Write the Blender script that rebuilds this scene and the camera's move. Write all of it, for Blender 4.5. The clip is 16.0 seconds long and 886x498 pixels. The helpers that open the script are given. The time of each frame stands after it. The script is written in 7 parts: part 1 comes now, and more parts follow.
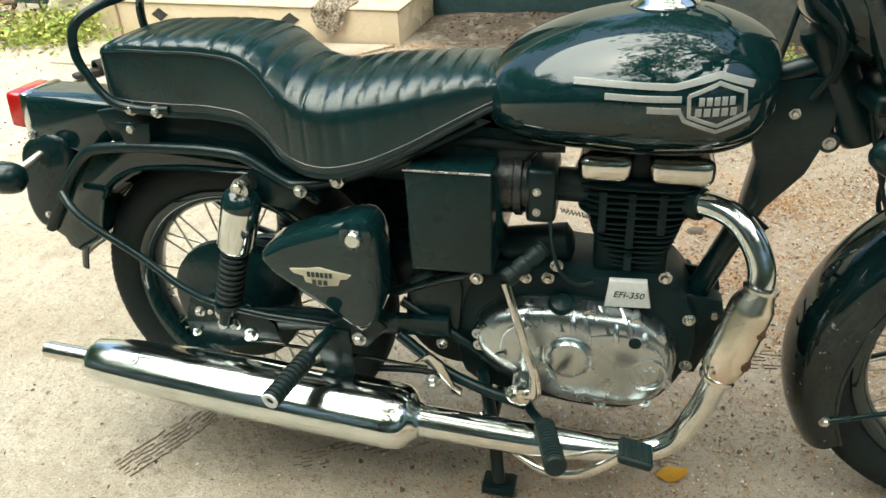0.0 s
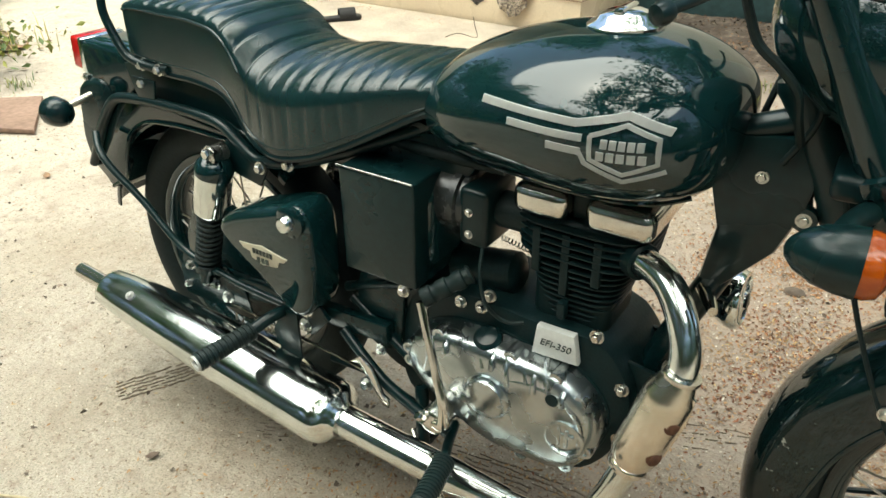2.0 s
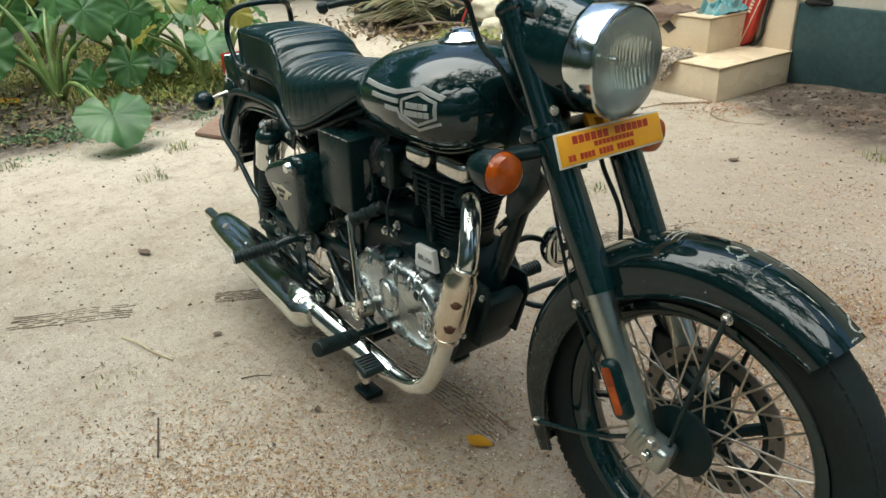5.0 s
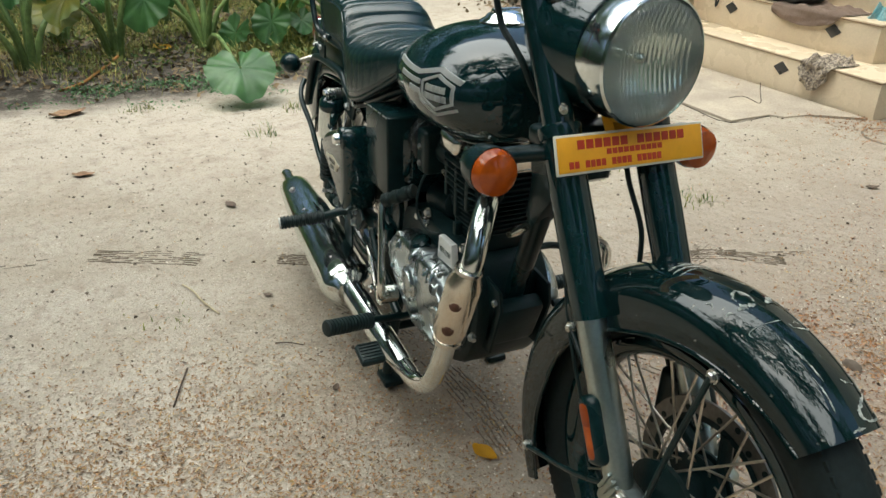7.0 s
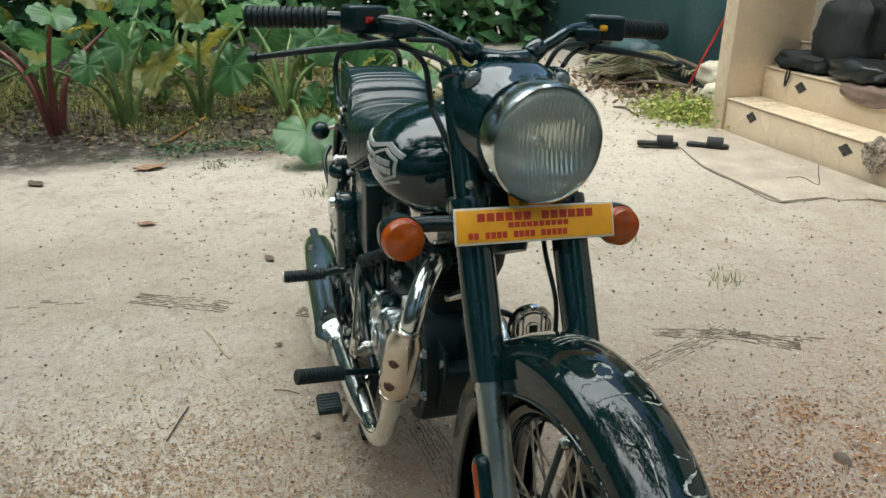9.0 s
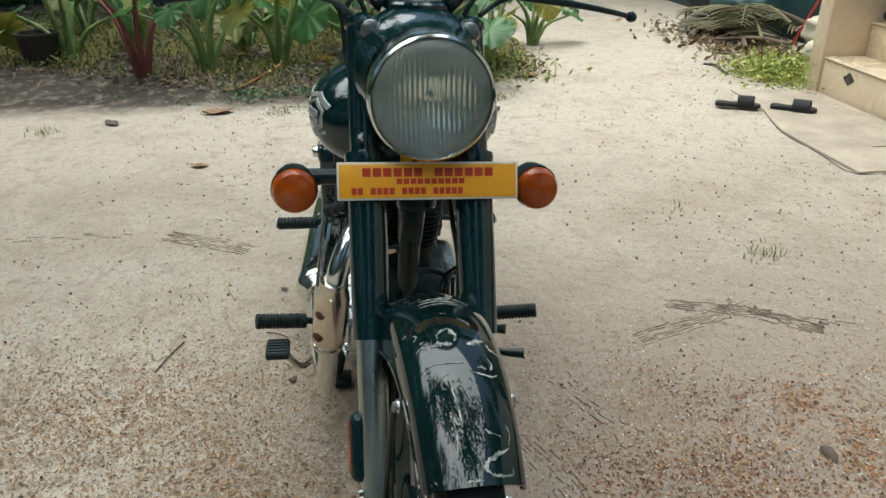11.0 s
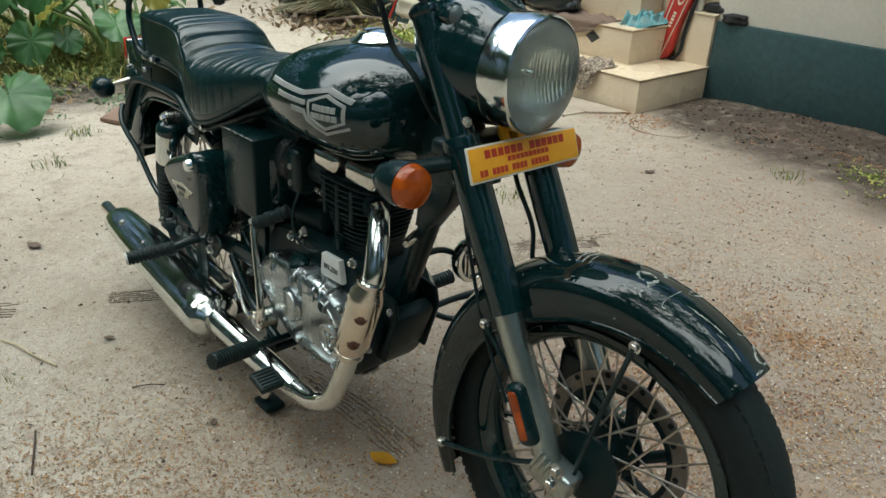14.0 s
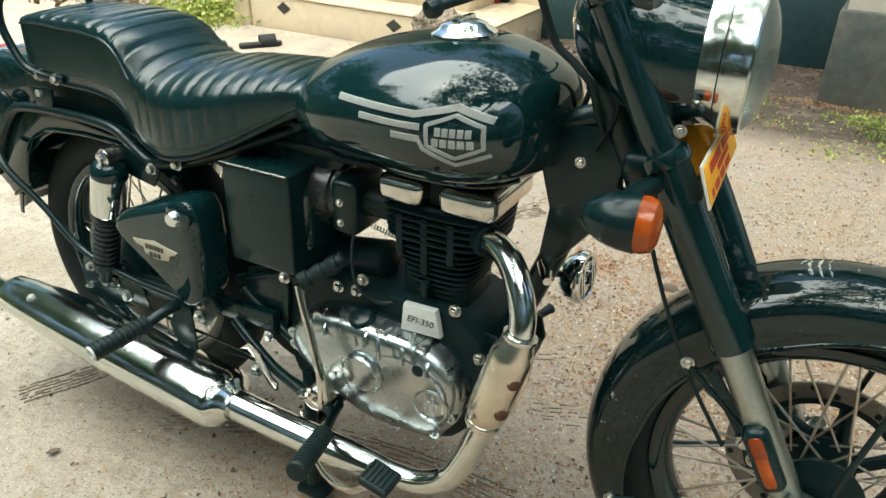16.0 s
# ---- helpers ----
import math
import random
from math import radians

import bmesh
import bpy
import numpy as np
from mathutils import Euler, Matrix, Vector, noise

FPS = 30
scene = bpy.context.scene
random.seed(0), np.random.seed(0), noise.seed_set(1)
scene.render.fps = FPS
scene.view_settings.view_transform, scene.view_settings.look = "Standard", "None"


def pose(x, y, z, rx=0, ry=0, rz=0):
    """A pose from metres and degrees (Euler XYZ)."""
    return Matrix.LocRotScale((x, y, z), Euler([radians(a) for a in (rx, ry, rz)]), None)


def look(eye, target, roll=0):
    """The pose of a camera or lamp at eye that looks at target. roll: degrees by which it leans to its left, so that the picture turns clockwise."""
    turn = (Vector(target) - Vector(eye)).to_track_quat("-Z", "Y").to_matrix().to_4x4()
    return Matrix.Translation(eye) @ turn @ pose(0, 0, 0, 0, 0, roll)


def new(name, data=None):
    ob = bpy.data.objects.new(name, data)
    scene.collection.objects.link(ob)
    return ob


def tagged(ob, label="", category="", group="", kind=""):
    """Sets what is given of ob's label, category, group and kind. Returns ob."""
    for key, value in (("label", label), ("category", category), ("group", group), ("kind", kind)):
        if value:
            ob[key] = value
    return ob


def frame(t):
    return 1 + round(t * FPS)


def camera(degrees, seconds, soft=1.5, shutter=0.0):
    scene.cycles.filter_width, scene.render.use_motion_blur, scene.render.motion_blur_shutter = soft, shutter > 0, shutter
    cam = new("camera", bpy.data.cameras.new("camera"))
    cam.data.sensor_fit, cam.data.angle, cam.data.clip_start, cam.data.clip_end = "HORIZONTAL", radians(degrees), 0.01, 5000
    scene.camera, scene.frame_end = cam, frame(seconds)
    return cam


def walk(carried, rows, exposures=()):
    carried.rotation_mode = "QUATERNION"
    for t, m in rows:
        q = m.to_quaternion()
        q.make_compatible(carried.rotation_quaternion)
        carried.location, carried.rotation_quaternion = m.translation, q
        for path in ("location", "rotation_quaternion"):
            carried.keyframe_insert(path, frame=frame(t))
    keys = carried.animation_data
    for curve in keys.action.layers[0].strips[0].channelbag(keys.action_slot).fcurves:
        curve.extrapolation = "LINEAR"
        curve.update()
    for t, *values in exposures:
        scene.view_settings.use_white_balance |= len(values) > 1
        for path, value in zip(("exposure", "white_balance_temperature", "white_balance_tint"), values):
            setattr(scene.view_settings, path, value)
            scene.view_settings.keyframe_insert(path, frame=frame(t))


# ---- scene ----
cam = camera(61.3, 16.0)
PATH = [
    (0, (0.754, -1.227, 1.219), (0.306, 0.436, 0.202), -3.3),
    (0.5, (0.848, -1.184, 1.205), (0.353, 0.468, 0.192), -2.7),
    (1, (0.897, -1.072, 1.192), (0.334, 0.539, 0.15), 0.4),
    (1.5, (0.962, -0.996, 1.194), (0.265, 0.544, 0.126), -0.6),
    (2, (1.156, -0.958, 1.203), (0.193, 0.457, 0.169), -1.6),
    (2.5, (1.32, -0.972, 1.191), (0.312, 0.425, 0.175), -1.7),
    (3, (1.506, -1.067, 1.194), (0.369, 0.31, 0.292), -0.4),
    (3.5, (1.691, -1.096, 1.211), (0.492, 0.255, 0.355), -1.2),
    (4, (1.883, -1.014, 1.211), (0.489, 0.138, 0.356), -2.1),
    (4.5, (2.011, -0.979, 1.207), (0.541, 0.091, 0.372), -3.2),
    (5, (2.043, -0.965, 1.201), (0.573, 0.098, 0.357), -3.0),
    (7.5, (2.107, -0.564, 1.175), (0.447, 0.057, 0.248), -0.1),
    (8, (2.152, -0.472, 1.175), (0.484, 0.076, 0.218), -0.7),
    (8.5, (2.228, -0.485, 1.214), (0.482, 0.116, 0.445), 0.4),
    (11, (2.308, -0.092, 1.205), (0.505, 0.126, 0.368), -0.3),
    (11.5, (2.235, -0.255, 1.204), (0.472, 0.208, 0.38), -0.5),
    (12, (2.158, -0.417, 1.207), (0.475, 0.259, 0.365), 0.1),
    (12.5, (2.199, -0.539, 1.205), (0.565, 0.28, 0.394), 0.4),
    (13, (2.253, -0.656, 1.21), (0.669, 0.251, 0.392), 0.6),
    (13.5, (2.162, -0.773, 1.209), (0.637, 0.254, 0.421), 1.8),
    (14, (2.002, -0.894, 1.2), (0.666, 0.325, 0.345), 1.6),
    (14.5, (1.845, -0.915, 1.171), (0.578, 0.346, 0.274), 1.3),
    (15, (1.654, -0.896, 1.163), (0.474, 0.39, 0.186), 0.2),
    (15.5, (1.482, -0.942, 1.178), (0.458, 0.487, 0.223), 1.4),
    (16, (1.334, -1.024, 1.203), (0.488, 0.509, 0.236), -0.0),
]
walk(cam, [(t, look(eye, target, roll)) for t, eye, target, roll in PATH], exposures=[(0.0, 1.36, 6310, -2), (1.5, 1.28, 6310, -2), (2.5, 1.14, 6410, 0), (3.5, 0.97, 6410, 1), (5.0, 0.80, 6110, 1), (7.5, 0.69, 6060, 2), (8.5, 0.67, 5910, 2), (11.0, 0.59, 5890, 2), (12.0, 0.62, 5860, 1), (13.0, 0.60, 5860, 1), (14.0, 0.54, 5860, 0), (14.5, 0.78, 5860, 0), (15.0, 0.95, 5910, 0), (16.0, 1.24, 6060, -2)])

# ---- light ----
SUN_EL, SUN_AZ = 78.0, 250.0
world = bpy.data.worlds.new("world")
scene.world = world
world.use_nodes = True
wn = world.node_tree.nodes
sky = wn.new("ShaderNodeTexSky")
sky.sky_type, sky.sun_disc = "NISHITA", False
sky.sun_elevation, sky.sun_rotation = radians(SUN_EL), radians(90 - SUN_AZ)
sky.air_density, sky.dust_density, sky.ozone_density = 1.0, 4.0, 1.0
world.node_tree.links.new(sky.outputs[0], wn["Background"].inputs[0])
wn["Background"].inputs[1].default_value = 0.15
sun = new("sun", bpy.data.lights.new("sun", "SUN"))
sun.data.energy, sun.data.angle, sun.data.color = 4.05, radians(86), (1.0, 0.94, 0.82)
sun_way = Vector((math.cos(radians(SUN_AZ)) * math.cos(radians(SUN_EL)), math.sin(radians(SUN_AZ)) * math.cos(radians(SUN_EL)), math.sin(radians(SUN_EL))))
sun.matrix_world = look(sun_way * 20, (0, 0, 0))


# ---- mesh tools ----
class Shape:
    """A list of vertices and faces that grows piece by piece."""

    def __init__(self):
        self.v, self.f = [], []

    def add(self, verts, faces, m=None):
        k = len(self.v)
        self.v += [m @ Vector(p) if m is not None else Vector(p) for p in verts]
        self.f += [tuple(i + k for i in f) for f in faces]
        return self

    def join(self, other, m=None):
        return self.add(other.v, other.f, m)

    def moved(self, m):
        return Shape().add(self.v, self.f, m)


def along(p, q):
    """The pose at p whose z axis points to q."""
    p, q = Vector(p), Vector(q)
    return Matrix.Translation(p) @ (q - p).to_track_quat("Z", "Y").to_matrix().to_4x4()


def smooth_path(pts, res, closed=False):
    """A smooth line through pts of any dimension, with slopes weighted by the distances between them."""
    a = np.array(pts, float)
    n = len(a)
    out = []
    for i in range(n if closed else n - 1):
        p0, p1, p2, p3 = (a[(i + k) % n] if closed else a[min(max(i + k, 0), n - 1)] for k in (-1, 0, 1, 2))
        d0, d1, d2 = (max(np.linalg.norm(q - p), 1e-9) for p, q in ((p0, p1), (p1, p2), (p2, p3)))
        chord = (p2 - p1) / d1
        m1 = chord * d1 if d0 < 1e-8 else ((p1 - p0) / d0 * d1 + chord * d0) / (d0 + d1) * d1
        m2 = chord * d1 if d2 < 1e-8 else (chord * d2 + (p3 - p2) / d2 * d1) / (d1 + d2) * d1
        for s in range(res):
            t = s / res
            out.append((2 * t ** 3 - 3 * t * t + 1) * p1 + (t ** 3 - 2 * t * t + t) * m1 + (3 * t * t - 2 * t ** 3) * p2 + (t ** 3 - t * t) * m2)
    if not closed:
        out.append(a[-1])
    return out


def loft(rings, caps=True, around=True):
    s, n = Shape(), len(rings[0])
    faces = []
    for i in range(len(rings) - 1):
        for j in range(n if around else n - 1):
            k = (j + 1) % n
            faces.append((i * n + j, i * n + k, (i + 1) * n + k, (i + 1) * n + j))
    if caps:
        faces += [tuple(reversed(range(n))), tuple(range((len(rings) - 1) * n, len(rings) * n))]
    return s.add([p for r in rings for p in r], faces)


def tube(pts, r, n=12, res=6, caps=True):
    """A round bar along pts; r is one radius, or one for each point."""
    rs = [r] * len(pts) if isinstance(r, (int, float)) else list(r)
    line = smooth_path([(*p, q) for p, q in zip(pts, rs)], res if len(pts) > 2 else 1)
    c = [Vector(p[:3]) for p in line]
    up, rings = None, []
    for i, p in enumerate(c):
        d = (c[min(i + 1, len(c) - 1)] - c[max(i - 1, 0)]).normalized()
        if up is None:
            up = d.orthogonal().normalized()
        up = (up - d * up.dot(d)).normalized()
        side = d.cross(up)
        rings.append([p + (up * math.cos(a) + side * math.sin(a)) * line[i][3] for a in (2 * math.pi * j / n for j in range(n))])
    return loft(rings, caps)


def lathe(prof, m=None, n=28):
    """Turns (radius, height) pairs about the z axis of m."""
    rings = [[(max(r, 1e-4) * math.cos(2 * math.pi * j / n), max(r, 1e-4) * math.sin(2 * math.pi * j / n), h) for j in range(n)] for r, h in prof]
    return Shape().join(loft(rings), m)


def ring(prof, m=None, n=48):
    """Turns a closed (radius, height) outline about the z axis of m."""
    rings = [[(r * math.cos(a), r * math.sin(a), h) for r, h in prof] for a in (2 * math.pi * j / n for j in range(n))]
    return Shape().join(loft(rings + [rings[0]], caps=False), m)


def from_bm(bm, m=None):
    bm.verts.index_update()
    s = Shape().add([v.co.copy() for v in bm.verts], [tuple(v.index for v in f.verts) for f in bm.faces], m)
    bm.free()
    return s


def block(lo, hi, bevel=0.004, m=None, seg=2):
    """A box between two corners with rounded edges."""
    bm = bmesh.new()
    bmesh.ops.create_cube(bm, size=1)
    lo, hi = Vector(lo), Vector(hi)
    for v in bm.verts:
        v.co = Vector((lo[i] + (v.co[i] + 0.5) * (hi[i] - lo[i]) for i in range(3)))
    if bevel:
        bmesh.ops.bevel(bm, geom=list(bm.edges), offset=bevel, segments=seg, profile=0.5, affect="EDGES", clamp_overlap=True)
    return from_bm(bm, m)


def plate(outline, y0, y1, bevel=0.003, m=None, seg=2, both=True):
    """A slab with an (x, z) outline between two y, with rounded rims."""
    bm = bmesh.new()
    a = [bm.verts.new((p[0], y0, p[1])) for p in outline]
    b = [bm.verts.new((p[0], y1, p[1])) for p in outline]
    fa, fb = bm.faces.new(a), bm.faces.new(list(reversed(b)))
    for i in range(len(a)):
        k = (i + 1) % len(a)
        bm.faces.new((a[i], b[i], b[k], a[k]))
    bmesh.ops.recalc_face_normals(bm, faces=list(bm.faces))
    if bevel:
        edges = list(fa.edges) + (list(fb.edges) if both else [])
        bmesh.ops.bevel(bm, geom=edges, offset=bevel, segments=seg, profile=0.5, affect="EDGES", clamp_overlap=True)
    return from_bm(bm, m)


def mesh_of(name, s, material, angle=38):
    me = bpy.data.meshes.new(name)
    me.from_pydata([tuple(p) for p in s.v], [], s.f)
    me.update()
    bm = bmesh.new()
    bm.from_mesh(me)
    bmesh.ops.recalc_face_normals(bm, faces=list(bm.faces))
    bm.to_mesh(me)
    bm.free()
    me.materials.append(material)
    me.polygons.foreach_set("use_smooth", [True] * len(me.polygons))
    me.set_sharp_from_angle(angle=radians(angle))
    return me


def open_mesh(name, s, material, smooth=True):
    """A mesh of loose sheets, with no sorting of normals."""
    me = bpy.data.meshes.new(name)
    me.from_pydata([tuple(p) for p in s.v], [], s.f)
    me.update()
    me.materials.append(material)
    me.polygons.foreach_set("use_smooth", [smooth] * len(me.polygons))
    return me


def thing(name, base, label, category, group="", kind=""):
    ob = new(name)
    ob.empty_display_size = 0.1
    ob.location = base
    return tagged(ob, label, category, group, kind)


def hang(ob, parent):
    """Makes ob a part of parent without moving it."""
    ob.parent = parent
    ob.matrix_parent_inverse = Matrix.Translation(parent.location).inverted()
    return ob


def part(name, s, material, parent, label="", angle=38):
    ob = hang(new(name, mesh_of(name, s, material, angle)), parent)
    return tagged(ob, label)


def single(name, s, material, label, category, group="", kind="", angle=38):
    return tagged(new(name, mesh_of(name, s, material, angle)), label, category, group, kind)


# ---- materials ----
def material(name, colour, rough=0.5, metal=0.0, vary=0.15, grain=40.0, bump=0.1, coat=0.0, second=None, patch=3.0, rough_vary=0.1, spec=0.5):
    """Principled, with fine grain, broad patches towards a second colour, uneven gloss and relief."""
    m = bpy.data.materials.new(name)
    m.use_nodes = True
    nt = m.node_tree
    n, link = nt.nodes, nt.links.new
    p = n["Principled BSDF"]
    p.inputs["Metallic"].default_value = metal
    p.inputs["Coat Weight"].default_value = coat
    p.inputs["Coat Roughness"].default_value = 0.03
    p.inputs["Specular IOR Level"].default_value = spec
    co = n.new("ShaderNodeTexCoord").outputs["Object"]

    def noise_at(scale, detail=4.0):
        t = n.new("ShaderNodeTexNoise")
        t.inputs["Scale"].default_value, t.inputs["Detail"].default_value = scale, detail
        link(co, t.inputs["Vector"])
        return t.outputs["Fac"]

    fine, broad = noise_at(grain), noise_at(patch)
    ramp = n.new("ShaderNodeMapRange")
    ramp.inputs[1].default_value, ramp.inputs[2].default_value = 0.35, 0.65
    link(broad, ramp.inputs[0])
    mix = n.new("ShaderNodeMix")
    mix.data_type = "RGBA"
    mix.inputs[6].default_value = (*colour, 1)
    mix.inputs[7].default_value = (*(second or [c * (1 - vary) for c in colour]), 1)
    link(ramp.outputs[0], mix.inputs[0])
    mul = n.new("ShaderNodeMix")
    mul.data_type, mul.blend_type = "RGBA", "MULTIPLY"
    mul.inputs[0].default_value = 1.0
    shade = n.new("ShaderNodeMapRange")
    shade.inputs[1].default_value, shade.inputs[2].default_value = 0.3, 0.7
    shade.inputs[3].default_value, shade.inputs[4].default_value = 1 - vary, 1 + vary * 0.4
    link(fine, shade.inputs[0])
    link(mix.outputs[2], mul.inputs[6])
    link(shade.outputs[0], mul.inputs[7])
    link(mul.outputs[2], p.inputs["Base Color"])
    rr = n.new("ShaderNodeMapRange")
    rr.inputs[1].default_value, rr.inputs[2].default_value = 0.3, 0.7
    rr.inputs[3].default_value, rr.inputs[4].default_value = max(rough - rough_vary, 0.02), min(rough + rough_vary, 1)
    link(broad, rr.inputs[0])
    link(rr.outputs[0], p.inputs["Roughness"])
    if bump:
        b = n.new("ShaderNodeBump")
        b.inputs["Strength"].default_value, b.inputs["Distance"].default_value = bump, 0.004
        link(fine, b.inputs["Height"])
        link(b.outputs[0], p.inputs["Normal"])
    return m


def dusted(m, scale, low, high, dust, much, streak=1.0):
    """Dried splashes and dust specks: dull, matt and of a colour of their own."""
    n, link = m.node_tree.nodes, m.node_tree.links.new
    p = n["Principled BSDF"]
    stretch = n.new("ShaderNodeMapping")
    stretch.inputs["Scale"].default_value = (1.0, streak, 1.0)
    link(n.new("ShaderNodeTexCoord").outputs["Object"], stretch.inputs["Vector"])
    t = n.new("ShaderNodeTexNoise")
    t.inputs["Scale"].default_value, t.inputs["Detail"].default_value, t.inputs["Roughness"].default_value = scale, 3, 0.55
    link(stretch.outputs[0], t.inputs["Vector"])
    r = n.new("ShaderNodeMapRange")
    r.inputs[1].default_value, r.inputs[2].default_value, r.inputs[4].default_value = low, high, much
    link(t.outputs["Fac"], r.inputs[0])
    mix = n.new("ShaderNodeMix")
    mix.data_type = "RGBA"
    mix.inputs[7].default_value = (*dust, 1)
    link(p.inputs["Base Color"].links[0].from_socket, mix.inputs[6])
    link(r.outputs[0], mix.inputs[0])
    link(mix.outputs[2], p.inputs["Base Color"])
    for name, end in (("Roughness", 0.8), ("Metallic", 0.0)):
        k = n.new("ShaderNodeMix")
        k.inputs[2].default_value, k.inputs[3].default_value = p.inputs[name].default_value, end
        if p.inputs[name].links:
            link(p.inputs[name].links[0].from_socket, k.inputs[2])
        link(r.outputs[0], k.inputs[0])
        link(k.outputs[0], p.inputs[name])
    return m


PAINT = material("black_paint", (0.0055, 0.0255, 0.0270), 0.045, 0, 0.2, 60, 0.0, 0.0, rough_vary=0.02, spec=0.62)
MUDPAINT = material("smudged_black_paint", (0.0035, 0.0145, 0.0152), 0.035, 0, 0.3, 14, 0.06, 0.0, second=(0.004, 0.012, 0.012), patch=9, rough_vary=0.02, spec=0.5)
dusted(MUDPAINT, 62, 0.68, 0.75, (0.42, 0.40, 0.34), 0.6)
SATIN = material("satin_black_steel", (0.0045, 0.0215, 0.0228), 0.30, 0, 0.3, 80, 0.03, 0.1, spec=0.3)
ENGINE_BLACK = material("engine_black_paint", (0.005, 0.0185, 0.0198), 0.40, 0, 0.3, 200, 0.12, second=(0.006, 0.0175, 0.0182), patch=12, spec=0.2)
RUBBER = material("black_rubber", (0.007, 0.0205, 0.0208), 0.55, 0, 0.3, 150, 0.15, second=(0.010, 0.018, 0.0175), patch=10, spec=0.3)
TYRE = material("tyre_rubber", (0.005, 0.0150, 0.0155), 0.7, 0, 0.3, 120, 0.2, second=(0.010, 0.016, 0.0155), patch=7, spec=0.3)
LEATHER = material("seat_vinyl", (0.0075, 0.0295, 0.0305), 0.20, 0, 0.25, 380, 0.09, rough_vary=0.08, patch=8)
CHROME = material("chrome", (0.80, 0.82, 0.80), 0.055, 1, 0.08, 30, 0.0, second=(0.70, 0.74, 0.72), patch=9, rough_vary=0.03)
dusted(CHROME, 24, 0.56, 0.85, (0.30, 0.29, 0.24), 0.10)
SILVER = material("hazy_chrome", (0.76, 0.79, 0.77), 0.13, 1, 0.08, 40, 0.012, second=(0.66, 0.71, 0.69), patch=12, rough_vary=0.05)
DULLCHROME = material("weathered_chrome", (0.72, 0.70, 0.64), 0.14, 1, 0.15, 60, 0.02, patch=9, rough_vary=0.06)
ALU = material("polished_aluminium", (0.52, 0.565, 0.57), 0.27, 1, 0.06, 90, 0.012, second=(0.38, 0.425, 0.435), patch=16, rough_vary=0.06)
SATINALU = material("satin_aluminium", (0.46, 0.515, 0.485), 0.32, 1, 0.1, 160, 0.05, patch=8)
BOLT = material("zinc_bolt", (0.66, 0.66, 0.62), 0.28, 1, 0.2, 200, 0.05, patch=40)
SPOKE = material("dull_spoke_steel", (0.66, 0.61, 0.52), 0.36, 1, 0.2, 100, 0.0)
WHITE = material("silver_white_print", (0.62, 0.63, 0.60), 0.35, 0, 0.08, 90, 0.0)
GOLD = material("pale_gold_print", (0.52, 0.48, 0.36), 0.35, 0.2, 0.1, 90, 0.0)
ORANGE = material("orange_lens", (0.46, 0.09, 0.006), 0.12, 0, 0.2, 50, 0.0, 0.0, second=(0.32, 0.055, 0.004), patch=30)
PILOT = material("pilot_lamp_glass", (0.10, 0.13, 0.125), 0.06, 0, 0.2, 50, 0.0, 0.3)
DARK_ORANGE = material("dark_orange_lens", (0.26, 0.045, 0.006), 0.15, 0, 0.2, 50, 0.0, 0.0)
REDLENS = material("red_lens", (0.5, 0.012, 0.01), 0.15, 0, 0.2, 50, 0.0, 0.5)
PLATE = material("yellow_plate", (0.86, 0.42, 0.01), 0.4, 0, 0.06, 60, 0.0, second=(0.82, 0.38, 0.01))
PLATE_EDGE = material("white_plate_edge", (0.75, 0.72, 0.62), 0.5, 0, 0.1, 60, 0.0)
RED_INK = material("red_print", (0.5, 0.04, 0.01), 0.5, 0, 0.1, 80, 0.0)
GUARD = material("scuffed_polythene", (0.018, 0.024, 0.024), 0.22, 0, 0.3, 60, 0.25, second=(0.03, 0.033, 0.032), patch=20)
REFLECTOR = material("lamp_reflector", (0.92, 0.94, 0.92), 0.10, 1, 0.05, 20, 0.0)
DISC = material("brake_disc_steel", (0.24, 0.235, 0.22), 0.36, 1, 0.2, 120, 0.04)


def fluted(m, strength, scale):
    """Adds narrow upright flutes and uneven pressing to a material's relief."""
    n, link = m.node_tree.nodes, m.node_tree.links.new
    co = n.new("ShaderNodeTexCoord").outputs["Object"]
    w = n.new("ShaderNodeTexWave")
    w.bands_direction = "Y"
    w.inputs["Scale"].default_value, w.inputs["Distortion"].default_value = scale, 0.0
    link(co, w.inputs["Vector"])
    b = n.new("ShaderNodeBump")
    b.inputs["Strength"].default_value, b.inputs["Distance"].default_value = strength, 0.002
    link(w.outputs["Fac"], b.inputs["Height"])
    t = n.new("ShaderNodeTexNoise")
    t.inputs["Scale"].default_value, t.inputs["Detail"].default_value = 34, 3
    link(co, t.inputs["Vector"])
    c = n.new("ShaderNodeBump")
    c.inputs["Strength"].default_value, c.inputs["Distance"].default_value = 0.55, 0.004
    link(t.outputs["Fac"], c.inputs["Height"])
    link(b.outputs[0], c.inputs["Normal"])
    return c.outputs[0]


